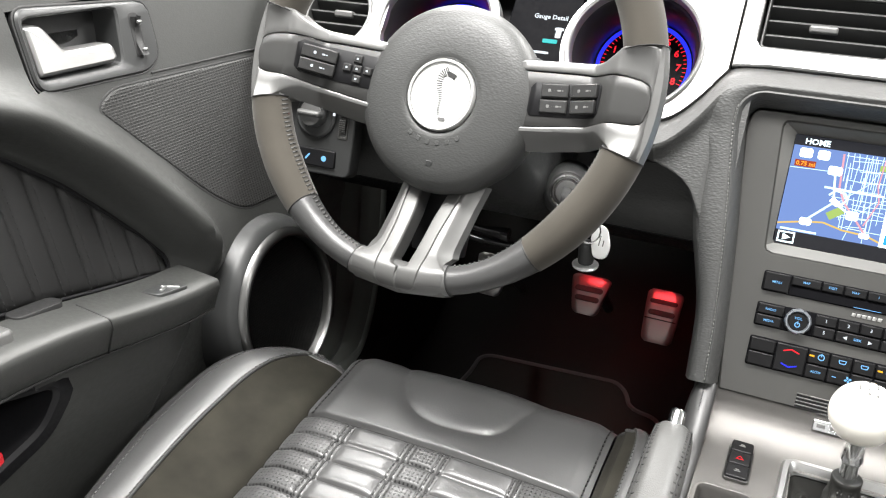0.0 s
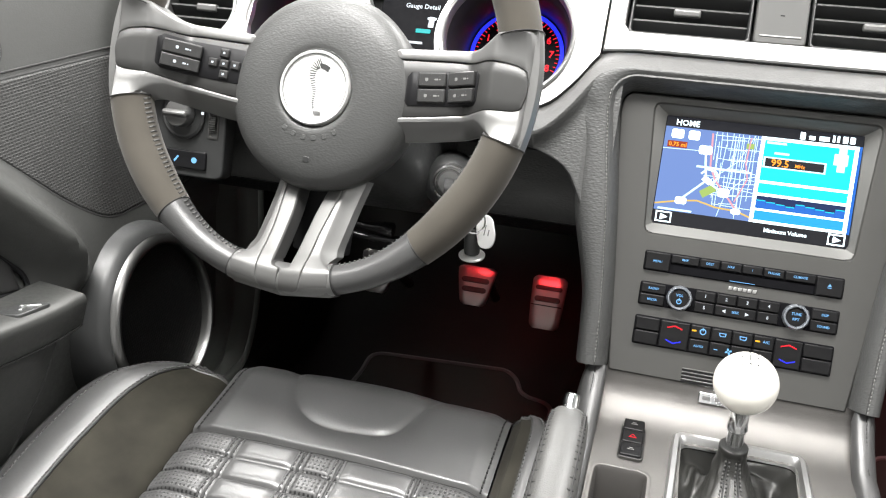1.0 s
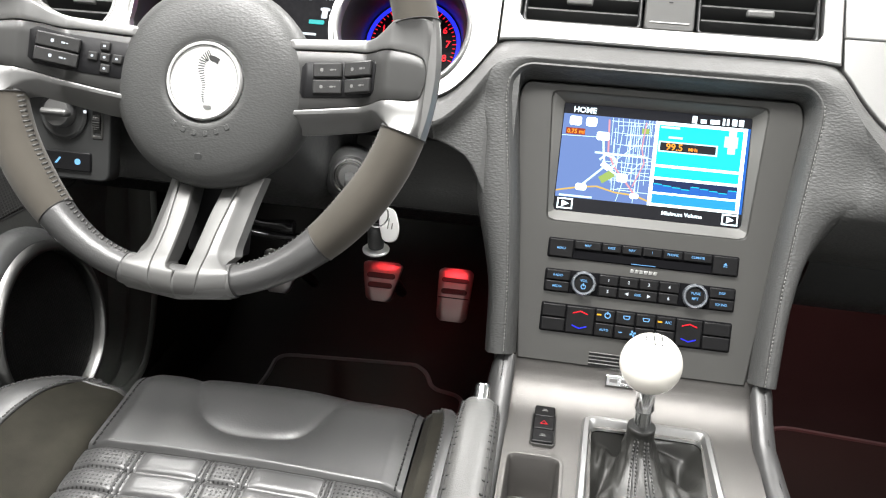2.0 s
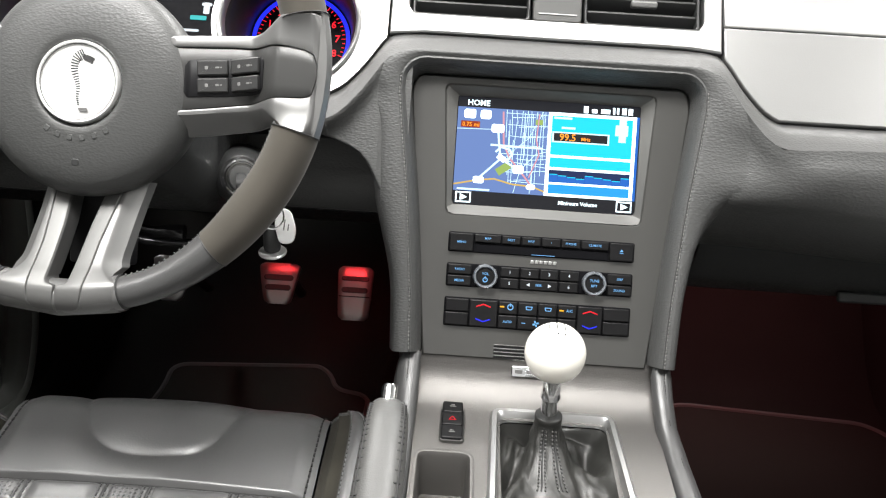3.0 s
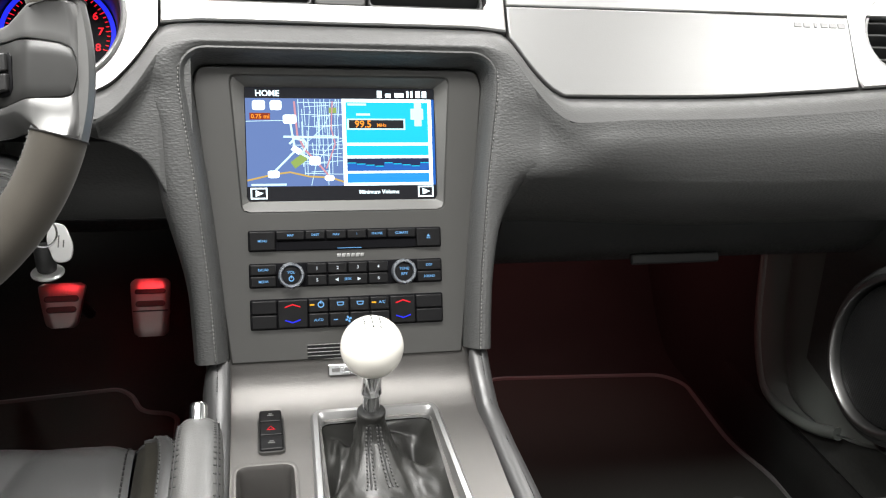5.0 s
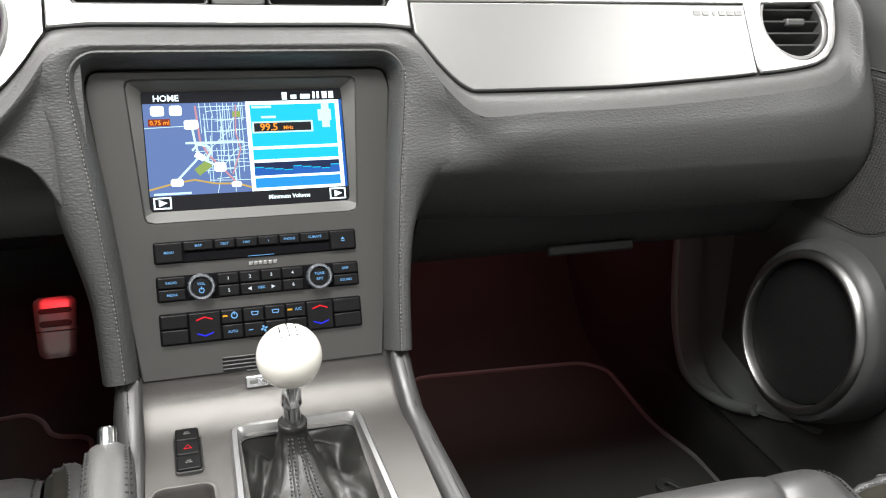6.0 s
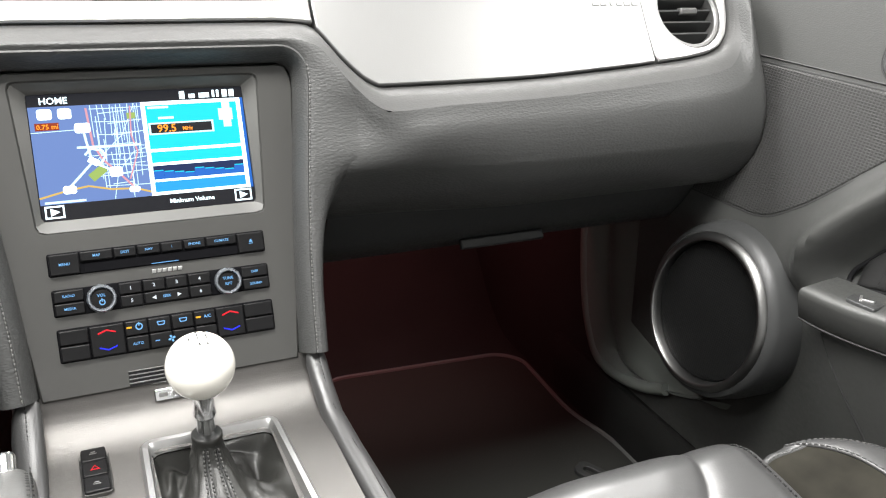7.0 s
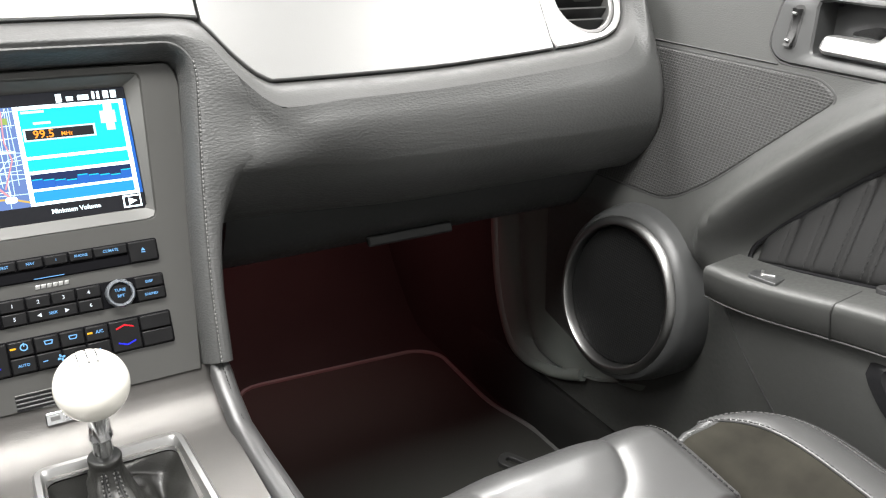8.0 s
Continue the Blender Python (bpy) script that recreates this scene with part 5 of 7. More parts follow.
for kk in (65, 69, 76, 80):
    stitches(bm, [r[kk % n] for r in rings[19:-5]], 0.0034, 0.0022, 0.0008, Vector((0, -0.0007, 0.0003)))
part("boot_stitching", bm, THREAD, gear)
for kk in (67, 78):
    bm = bmesh.new()
    tube(bm, [r[kk] for r in rings[19:-5]], 0.0009, 6)
    part("boot_seam", bm, RUBBER, gear)

# ---- handbrake ----
hb = thing("handbrake", (-0.124, -0.3, 0.44), "black leather handbrake grip with chrome release button", "handbrake")
bm = bmesh.new()
hp = [Vector((-0.1245, -0.178, 0.519)), Vector((-0.1245, -0.1795, 0.519)), Vector((-0.1242, -0.185, 0.5185)), Vector((-0.124, -0.205, 0.5180)), Vector((-0.1235, -0.25, 0.516)), Vector((-0.123, -0.34, 0.509)), Vector((-0.1225, -0.44, 0.49)), Vector((-0.122, -0.52, 0.46))]
hr = [0.010, 0.0140, 0.0163, 0.0172, 0.0178, 0.0185, 0.018, 0.017]
rings = []
for p, r in zip(hp, hr):
    rings.append([p + Vector((r * math.copysign(abs(math.cos(a)) ** 0.75, math.cos(a)), 0, 1.15 * r * math.copysign(abs(math.sin(a)) ** 0.75, math.sin(a)))) for a in [2 * math.pi * k / 28 for k in range(28)]])
skin(bm, rings, True, True, True)
part("grip", bm, GRIP_LEATHER, hb, "worn grey-black leather grip", smooth=60)
bm = bmesh.new()
lathe(bm, pose(-0.1245, -0.186, 0.526, -52), [(0.0064, -0.004), (0.0064, 0.019), (0.0057, 0.0213), (0.003, 0.0217)], 20)
part("release_button", bm, POLISHED, hb, "chrome release button")
bm = bmesh.new()
for s in (1, -1):
    line = [p + Vector((s * r * 0.80, 0, r * 0.86)) for p, r in zip(hp[2:], hr[2:])]
    tube(bm, smooth_line(line, 30), 0.0007, 5)
    for i in range(34):
        L_ = smooth_line(line, 34)
        q = L_[i]
        tube(bm, [q + Vector((s * 0.0012, 0.002, -0.0022)), q + Vector((-s * 0.0026, -0.002, 0.0018))], 0.0008, 5)
part("grip_stitching", bm, THREAD_DK, hb)
bm = bmesh.new()
box(bm, pose(-0.128, -0.40, 0.30), 0.036, 0.40, 0.155, 0.008)
part("handbrake_base", bm, PLASTIC, hb)


# ---- steering wheel ----
wheel = thing("steering_wheel", (-0.364, -0.121, 0.771), "three-spoke steering wheel in leather, suede and satin silver", "steering wheel")
RIM_OUT = 0.1855


def rim_radius(deg):
    """Half thickness of the rim: full where it is held, slim beside the fork."""
    return 0.0126 + 0.0052 * sstep(18, 56, abs(deg + 90))


def rim_piece(name, a0, a1, material, label, grow=0.0, face=0.0):
    bm = bmesh.new()
    n = max(int(abs(a1 - a0) / 2.0), 6)
    rings = []
    for i in range(n + 1):
        deg = a0 + (a1 - a0) * i / n
        a = radians(deg)
        rt = rim_radius(deg if deg < 90 else 90 - abs(deg - 90))
        mid = RIM_OUT - 0.95 * rt
        rt += grow
        ring = []
        for k in range(24):
            b = 2 * math.pi * k / 24
            up = math.sin(b)
            ring.append(WHEEL @ Vector(((mid + rt * 0.95 * math.cos(b)) * math.cos(a), (mid + rt * 0.95 * math.cos(b)) * math.sin(a), min(1.05 * rt * up, face or 1.0))))
        rings.append(ring)
    skin(bm, rings, True, True, True)
    return part(name, bm, material, wheel, label, smooth=50)


rim_piece("suede_grip", 13.0, 167.0, SUEDE_RIM, "worn brown-grey suede grip")
rim_piece("suede_grip", -50.5, -15.0, SUEDE_RIM, "worn brown-grey suede grip", 0.0004)
rim_piece("suede_grip", -165, -129.5, SUEDE_RIM, "worn brown-grey suede grip", 0.0004)
rim_piece("leather_grip", -75, -50.8, LEATHER, "smooth black leather rim")
rim_piece("leather_grip", -129.2, -105, LEATHER, "smooth black leather rim")
rim_piece("rim_clasp", -15.0, 13.0, SILVER_DK, "satin silver rim section", 0.0006, 0.0096)
rim_piece("rim_clasp", 167.0, 195.0, SILVER_DK, "satin silver rim section", 0.0006, 0.0096)
rim_piece("rim_clasp", -105, -75, SILVER_DK, "satin silver lower rim section", 0.0010)
# dark joints between the covers of the rim
for deg in (-50.65, -129.35, 13.0, 167.0, -15.0, -165.0, -75.0, -105.0):
    bm = bmesh.new()
    rt = rim_radius(deg if deg < 90 else 90 - abs(deg - 90)) + (0.0002 if abs(abs(deg + 90) - 39.35) < 1 else 0.0011)
    mid, a = RIM_OUT - 0.95 * rim_radius(deg if deg < 90 else 90 - abs(deg - 90)), radians(deg)
    tube(bm, [WHEEL @ Vector(((mid + rt * 0.95 * math.cos(b)) * math.cos(a), (mid + rt * 0.95 * math.cos(b)) * math.sin(a), rt * 1.05 * math.sin(b))) for b in [2 * math.pi * k / 28 for k in range(28)]], 0.0005, 5, closed=True)
    part("rim_joint", bm, RUBBER, wheel)
# whipped stitching inside the lower rim
bm = bmesh.new()
for a0, a1 in ((-164, -106.5), (-73.5, -16)):
    a = a0
    while a < a1:
        rt = rim_radius(a)
        mid = RIM_OUT - 0.95 * rt
        ends = []
        for da, e in ((0.0, 2), (0.6, 24)):
            w, g = radians(a + da), radians(180 - e)
            ends.append(WHEEL @ Vector(((mid + rt * 0.97 * math.cos(g)) * math.cos(w), (mid + rt * 0.97 * math.cos(g)) * math.sin(w), 1.07 * rt * math.sin(g))))
        tube(bm, ends, 0.0009, 5)
        a += 1.55
part("rim_stitching", bm, THREAD, wheel)
HUBC = (0.0, -0.0170)
bm = bmesh.new()
lathe(bm, at(WHEEL, *HUBC), [(0.066, -0.085), (0.0765, -0.062), (0.0815, -0.042), (0.0825, -0.031), (0.0815, -0.0235), (0.0780, -0.0175), (0.0715, -0.0130), (0.062, -0.0098), (0.050, -0.0075), (0.038, -0.0062), (0.0335, -0.0062), (0.0318, -0.0075), (0.0312, -0.011)], 96)
hub = part("airbag_cover", bm, VINYL_FINE, wheel, "round black grained airbag cover", smooth=60)
EMB = at(WHEEL, HUBC[0], HUBC[1] + 0.0005, -0.0035)
bm = bmesh.new()
lathe(bm, EMB, [(0.0308, -0.008), (0.0306, -0.0022), (0.0297, -0.0008), (0.0285, -0.0010), (0.0278, -0.0022), (0.0270, -0.0030), (0.015, -0.0024), (0.001, -0.0021)], 64)
emb = part("emblem", bm, EMBLEM, hub, "round bright silver emblem")
bm = bmesh.new()
ringplate(bm, EMB, circle(0.0284, n=64), circle(0.0274, n=64), -0.0030, -0.0018, 0.0002)
part("emblem_groove", bm, SILVER_DK, emb)
# motif: a row of short bars along a curve, broad above and dwindling below
pl = smooth_line([(0.0035, 0.0205), (-0.0015, 0.0170), (-0.0030, 0.0100), (-0.0012, 0.0025), (0.0006, -0.004), (0.0002, -0.011), (0.0012, -0.0165)], 24)
for i, p in enumerate(pl):
    d = (pl[min(i + 1, 23)] - pl[max(i - 1, 0)]).normalized()
    half = 0.0034 * (1 - i / 23) ** 1.3 + 0.0007
    bm = bmesh.new()
    box(bm, EMB @ pose(p.x, p.y, -0.0024, 0, 0, math.degrees(math.atan2(d.y, d.x)) + 90), 2 * half, 0.0008, 0.0005, 0.0003)
    part("emblem_bar", bm, PLASTIC, emb)
bm = bmesh.new()
plate(bm, at(EMB, 0.0072, 0.0165, -0.0023), rounded([(-0.0045, 0.0040), (0.001, 0.0028), (0.0050, 0.0008), (0.0030, -0.0012), (0.0034, -0.0035), (-0.0005, -0.0012), (-0.0030, -0.0010)], 0.001, 2), 0, 0.0005, 0.0002)
part("emblem_shape", bm, RUBBER, emb, "small dark emblem motif")
bm = bmesh.new()
plate(bm, at(EMB, 0.0045, -0.0205, -0.0023), rounded([(-0.0035, 0.0014), (0.0034, 0.0018), (0.0040, -0.0014), (-0.0020, -0.0014)], 0.0012, 3), 0, 0.0005, 0.0002)
part("emblem_shape", bm, SILVER_DK, emb)
for i in range(6):
    a = radians(-122 + 13.0 * i)
    bm = bmesh.new()
    box(bm, at(WHEEL, HUBC[0] + 0.0405 * math.cos(a), HUBC[1] + 0.0405 * math.sin(a), -0.0070) @ pose(0, 0, 0, 0, 0, math.degrees(a) + 90), 0.0040, 0.0044, 0.0009, 0.0008)
    part("pressed_mark", bm, VINYL_FINE, hub)
bm = bmesh.new()
box(bm, at(WHEEL, 0.0, HUBC[1] - 0.058, -0.0098) @ pose(0, 0, 0, 14), 0.006, 0.005, 0.0012, 0.0015)
part("pressed_mark", bm, PLASTIC, hub)


def lin(tab, x):
    """Straight lines through a table of pairs."""
    for (xa, va), (xb, vb) in zip(tab, tab[1:]):
        if x <= xb:
            return va + (vb - va) * max(0.0, (x - xa) / (xb - xa))
    return tab[-1][1]


def spoke_z(x):
    return -0.0145 + 0.0262 * sstep(0.122, 0.151, x)


SPOKE_TOP = [(0.055, 0.0235), (0.1246, 0.0274), (0.134, 0.0288), (0.141, 0.0320), (0.150, 0.0378), (0.158, 0.0398), (0.172, 0.0400), (0.1868, 0.0395)]
INSERT_TOP = [(0.055, 0.0145), (0.112, 0.0170), (0.140, 0.0168), (0.156, 0.0155), (0.168, 0.0135), (0.1745, 0.0105), (0.1768, 0.0065), (0.1776, -0.004)]
INSERT_LOW = [(0.055, -0.0335), (0.088, -0.0295), (0.146, -0.0212), (0.168, -0.0208), (0.1735, -0.0195), (0.1765, -0.0160), (0.1776, -0.004)]
BAND_LOW = [(0.055, -0.0385), (0.088, -0.0350), (0.1365, -0.0290), (0.1425, -0.0316), (0.150, -0.0375), (0.157, -0.0432), (0.166, -0.0460), (0.1868, -0.0462)]
UNDER_LOW = [(0.055, -0.0520), (0.090, -0.0480), (0.140, -0.0398), (0.150, -0.0425), (0.158, -0.0452), (0.166, -0.0468), (0.1868, -0.0470)]


def spoke(s):
    """A side spoke: a silver band above and below a grey insert with its keys; s is the side."""
    xs_ = [0.055 + 0.1268 * i / 80 for i in range(81)]

    def loft(section):
        b_ = bmesh.new()
        rows_ = []
        for x in xs_:
            on_rim = sstep(0.140, 0.187, x)
            rows_.append([WHEEL @ Vector((s * (x - (0.187 - math.sqrt(0.187 ** 2 - y * y)) * on_rim), y, z)) for y, z in section(x)])
        skin(b_, rows_, True, True, True)
        return b_

    def upper(x):
        z, yo, yi = spoke_z(x) - 0.0065 * sstep(0.1735, 0.1815, x) ** 2, lin(SPOKE_TOP, x), lin(INSERT_TOP, x)
        ym, rise = yo + (yi - yo) * 0.30, 0.0060 * sstep(0.144, 0.162, x)
        return [(yo, z - 0.026), (yo, z - 0.0050 + rise), (yo - 0.0008, z - 0.0018 + rise), (yo - 0.0024, z - 0.0003 + rise), (ym, z + 0.45 * rise), (yi + (yo - yi) * 0.25, z + 0.0002), (yi + 0.0012, z + 0.0002), (yi + 0.0003, z - 0.0004), (yi, z - 0.0050), (yi + 0.003, z - 0.026)]

    def lower(x):
        z, yi, yf, yu = spoke_z(x) - 0.0065 * sstep(0.1735, 0.1815, x) ** 2, lin(INSERT_LOW, x), lin(BAND_LOW, x), lin(UNDER_LOW, x)
        on, rise = sstep(0.140, 0.160, x), 0.0060 * sstep(0.148, 0.165, x)
        return [(yi, z - 0.026), (yi, z - 0.0050), (yi - 0.0003, z - 0.0004), (yi - 0.0012, z + 0.0002), (yi + (yf - yi) * 0.35, z + 0.0002), (yi + (yf - yi) * 0.72, z + 0.55 * rise), (yf + 0.0014, z - 0.0002 + rise), (yf, z - 0.0012 + rise), (yf * 0.45 + yu * 0.55, z - 0.0080 + 0.006 * on), (yu, z - 0.0160), (yu + 0.001, z - 0.026)]
    sp = part("spoke", loft(upper), SILVER_DK, wheel, "satin silver side spoke", smooth=38)
    part("lower_band", loft(lower), SILVER_DK, sp, smooth=38)
    xs_ = [0.055 + 0.1222 * i / 60 for i in range(61)]

    def middle(x):
        z, yt, yl = spoke_z(x) - 0.0012 + 0.0012 * sstep(0.150, 0.165, x), lin(INSERT_TOP, x) - 0.0005, lin(INSERT_LOW, x) + 0.0005
        m = (yt + yl) / 2
        # a shallow step frames the keys
        return [(yt, z - 0.008), (yt, z - 0.0006), (yt - 0.0006, z), (m + (yt - m) * 0.5, z + 0.0003), (m, z + 0.0005), (m + (yl - m) * 0.5, z + 0.0003), (yl + 0.0006, z), (yl, z - 0.0006), (yl, z - 0.008)]
    part("spoke_insert", loft(middle), SPOKE_GREY, sp, "grey spoke insert", smooth=50)
    if s > 0:
        tilt = 4.7
        keys = [(0.0960, 0.0010, 0.0232, 0.0116), (0.1215, 0.0031, 0.0245, 0.0116), (0.0968, -0.0119, 0.0232, 0.0112), (0.1224, -0.0098, 0.0240, 0.0112)]
        box_ = (0.1055, -0.0055, 0.061, 0.0275)
    else:
        tilt = -4.0
        keys = [(-0.1245, 0.0037, 0.0325, 0.0116), (-0.1252, -0.0084, 0.0325, 0.0112), (-0.0882, -0.0042, 0.0085, 0.0075), (-0.0888, 0.0048, 0.0085, 0.0075), (-0.0876, -0.0130, 0.0085, 0.0075), (-0.0988, -0.0036, 0.0085, 0.0075), (-0.0776, -0.0048, 0.0085, 0.0075)]
        box_ = (-0.1035, -0.0032, 0.077, 0.029)
    # the surround and the keys follow the rise of the spoke towards the rim
    bm = bmesh.new()
    rows_ = []
    for i in range(25):
        u = box_[2] * (i / 24 - 0.5)
        ends = 0.0035 * (1 - math.sqrt(max(0.0, 1 - max(0.0, (abs(u) - box_[2] / 2 + 0.0035) / 0.0035) ** 2)))
        x, hh = box_[0] + u, box_[3] / 2 - ends
        y, z = box_[1] + u * math.tan(radians(tilt)), spoke_z(abs(box_[0] + u)) - 0.0012
        rows_.append([WHEEL @ Vector((x, y + a_, z + b_)) for a_, b_ in ((hh, -0.003), (hh, 0.0008), (hh - 0.0006, 0.0013), (-hh + 0.0006, 0.0013), (-hh, 0.0008), (-hh, -0.003))])
    skin(bm, rows_, True, True, True)
    part("key_well", bm, PLASTIC_DARK, sp, "black key surround", smooth=40)
    for i, (x, y, w, h) in enumerate(keys):
        za, zb = spoke_z(abs(x) - w / 2), spoke_z(abs(x) + w / 2)
        K = at(WHEEL, x, y, (za + zb) / 2 - 0.0006) @ pose(0, 0, 0, 0, 0, tilt) @ pose(0, 0, 0, 0, -s * math.degrees(math.atan2(zb - za, w)))
        bm = bmesh.new()
        plate(bm, K, rrect(w, h, 0.0012), -0.002, 0.0030, 0.0012)
        k = part("wheel_key", bm, KEY_GREY, sp)
        bm = bmesh.new()
        if s > 0 or i < 2:
            box(bm, at(K, 0, 0, 0.0030), 0.0024, 0.0026, 0.0002, 0.0008, -0.0044)
            box(bm, at(K, 0, 0, 0.0030), 0.0030, 0.0014, 0.0002, 0.0006, 0.0036)
            box(bm, at(K, 0, 0, 0.0030), 0.0014, 0.0010, 0.0002, 0.0004, 0.0064)
        else:
            box(bm, at(K, 0, 0, 0.0030), 0.0022, 0.0018, 0.0002, 0.0006)
        part("key_symbol", bm, G_WHITE if s < 0 else THREAD_LT, k)
    return sp


spoke(1)
spoke(-1)


# twin lower spoke with a slot
FORK_Z = [(-0.190, -0.004), (-0.1865, 0.0050), (-0.183, 0.0100), (-0.178, 0.0138), (-0.172, 0.0152), (-0.165, 0.0140), (-0.157, 0.0085), (-0.148, 0.0010), (-0.130, -0.0120), (-0.108, -0.0270), (-0.085, -0.0420)]
SLOT_HALF = [(-0.1645, 0.0001), (-0.1640, 0.0040), (-0.1625, 0.0068), (-0.1600, 0.0080), (-0.145, 0.0086), (-0.120, 0.0096), (-0.100, 0.0122), (-0.085, 0.0140)]
PANEL_HALF = [(-0.1830, 0.0125), (-0.1820, 0.0160), (-0.180, 0.0178), (-0.173, 0.0192), (-0.155, 0.0203), (-0.133, 0.0206), (-0.108, 0.0235), (-0.085, 0.0260)]
LEG_HALF = [(-0.190, 0.0440), (-0.172, 0.0440), (-0.165, 0.0425), (-0.158, 0.0360), (-0.152, 0.0310), (-0.145, 0.0285), (-0.130, 0.0285), (-0.108, 0.0292), (-0.085, 0.0310)]


def bent(s, x, y, h):
    """A point of the fork, following the curve of the rim near it."""
    return WHEEL @ Vector((s * x, y + (-y - math.sqrt(y * y - x * x)) * sstep(-0.145, -0.172, y), h))


FORK_Z = [tuple(p) for p in smooth_line(FORK_Z, 90)]
LEG_HALF = [tuple(p) for p in smooth_line(LEG_HALF, 90)]
LEG_Y = [-0.085 - 0.065 * i / 18 for i in range(18)] + [-0.150 - 0.0008 * i for i in range(48)]
PANEL_Y = [y for y in LEG_Y if y > -0.1830]
for s in (1, -1):
    bm = bmesh.new()
    rows_ = []
    for y in LEG_Y:
        xi, z, xo = (lin(PANEL_HALF, y) + 0.0004 if y > -0.1832 else 0.0001), lin(FORK_Z, y) - 0.0002, lin(LEG_HALF, y)
        flare = sstep(-0.160, -0.150, y)
        low = max(z - 0.024, -0.010) if y < -0.158 else z - 0.024
        rows_.append([bent(s, x, y, h) for x, h in ((xi, low), (xi, z - 0.0008), (xi + 0.0006, z), (xo - 0.0022, z - 0.0002), (xo - 0.0005, z - 0.0014), (xo + 0.0015 * flare, z - 0.0045), (xo + 0.0085 * flare, z - 0.0120 * flare - 0.006 * (1 - flare)), (xo + 0.0100 * flare, low))])
    skin(bm, rows_, True, True, True)
    part("lower_spoke", bm, LEG_GREY, wheel, "satin silver lower spoke leg", smooth=32)
    bm = bmesh.new()
    rows_ = []
    for y in PANEL_Y:
        xi, z, xo = lin(SLOT_HALF, y), lin(FORK_Z, y), lin(PANEL_HALF, y)
        low = max(z - 0.022, -0.010) if y < -0.158 else z - 0.022
        rows_.append([bent(s, x, y, h) for x, h in ((xi, low), (xi, z - 0.0020), (xi + 0.0010, z - 0.0003), (xi + 0.0020, z), (xo - 0.0007, z), (xo, z - 0.0008), (xo, low))])
    skin(bm, rows_, True, True, True)
    part("slot_panel", bm, SLOT_GREY, wheel, "grey panel beside the spoke's slot", smooth=32)
bm = bmesh.new()
plate(bm, WHEEL, rrect(0.050, 0.075, 0.003, 0, -0.115), -0.075, -0.062, 0.001)
part("slot_backing", bm, PLASTIC_DARK, wheel)

# column, ignition, key
col = thing("steering_column", (-0.364, 0.0, 0.70), "black plastic steering column shroud with ignition lock", "steering column")
bm = bmesh.new()
rings = []
for dz, w, h, dy in ((-0.05, 0.062, 0.060, -0.012), (-0.075, 0.082, 0.075, -0.016), (-0.12, 0.098, 0.092, -0.022), (-0.17, 0.105, 0.10, -0.03), (-0.25, 0.10, 0.10, -0.03)):
    rings.append([WHEEL @ Vector((x, y, dz)) for x, y in rrect(w * 1.22, h * 1.5, 0.03, 0.004, dy, 6)])
skin(bm, rings, True, True, True)
part("shroud", bm, PLASTIC, col, smooth=50)
IG = frame_of((-0.2765, -0.015, 0.6455), 18) @ pose(0, 0, 0, 0, 14, 0)
bm = bmesh.new()
lathe(bm, IG, [(0.030, -0.06), (0.0265, -0.020), (0.0225, -0.006), (0.0190, -0.0035), (0.0165, -0.0045)], 40)
part("lock_housing", bm, PLASTIC, col)
bm = bmesh.new()
lathe(bm, IG, [(0.0165, -0.010), (0.0165, 0.0005), (0.0150, 0.0018), (0.0128, 0.0008), (0.0122, -0.006)], 40, False, False)
part("lock_ring", bm, CHROME, col, "chrome ignition ring")
bm = bmesh.new()
lathe(bm, IG, [(0.0122, -0.006), (0.0118, 0.002), (0.0105, 0.0045), (0.0060, 0.0052), (0.001, 0.0052)], 32)
part("lock_barrel", bm, SILVER_DK, col)
bm = bmesh.new()
tube(bm, smooth_line([(-0.402, 0.020, 0.578), (-0.375, 0.004, 0.579), (-0.350, 0.000, 0.580), (-0.338, 0.000, 0.580)], 14), [0.004 + 0.0035 * sstep(0.3, 0.8, i / 13) for i in range(14)], 10)
part("tilt_lever", bm, GLOSS_BLACK, col, "glossy black tilt lever")
bm = bmesh.new()
tube(bm, smooth_line([(-0.415, 0.045, 0.551), (-0.380, 0.035, 0.551), (-0.335, 0.035, 0.553)], 12), 0.0042, 10)
part("release_lever", bm, GLOSS_BLACK, col)
keyt = thing("ignition_key", (-0.262, -0.02, 0.62), "ignition key with bright metal tag and ring hanging from the lock", "key")
bm = bmesh.new()
KH = IG @ pose(0.0, 0.0, 0.004, 0, 90, 0) @ pose(0, 0, 0, 0, 0, 24)
plate(bm, KH, rounded([(0.002, -0.0050), (-0.008, -0.0055), (-0.014, -0.0125), (-0.034, -0.0125), (-0.041, 0.0), (-0.034, 0.0125), (-0.014, 0.0125), (-0.008, 0.0055), (0.002, 0.0050)], 0.004), -0.0042, 0.0042, 0.0014)
part("key_head", bm, RUBBER, keyt, "black key head")
bm = bmesh.new()
tube(bm, [Vector((-0.2475 + 0.0115 * math.sin(a), -0.030, 0.617 + 0.0135 * math.cos(a))) for a in [2 * math.pi * i / 24 for i in range(24)]], 0.0009, 6, closed=True)
part("key_ring", bm, CHROME, keyt)
bm = bmesh.new()
plate(bm, pose(-0.2365, -0.024, 0.6045, 62, -14, 8), rounded([(-0.0085, -0.0150), (0.0040, -0.0175), (0.0098, -0.0060), (0.0085, 0.0130), (-0.0010, 0.0180), (-0.0090, 0.0060)], 0.006), -0.0014, 0.0014, 0.0006)
tg = part("key_tag", bm, EMBLEM, keyt, "bright metal key tag")
bm = bmesh.new()
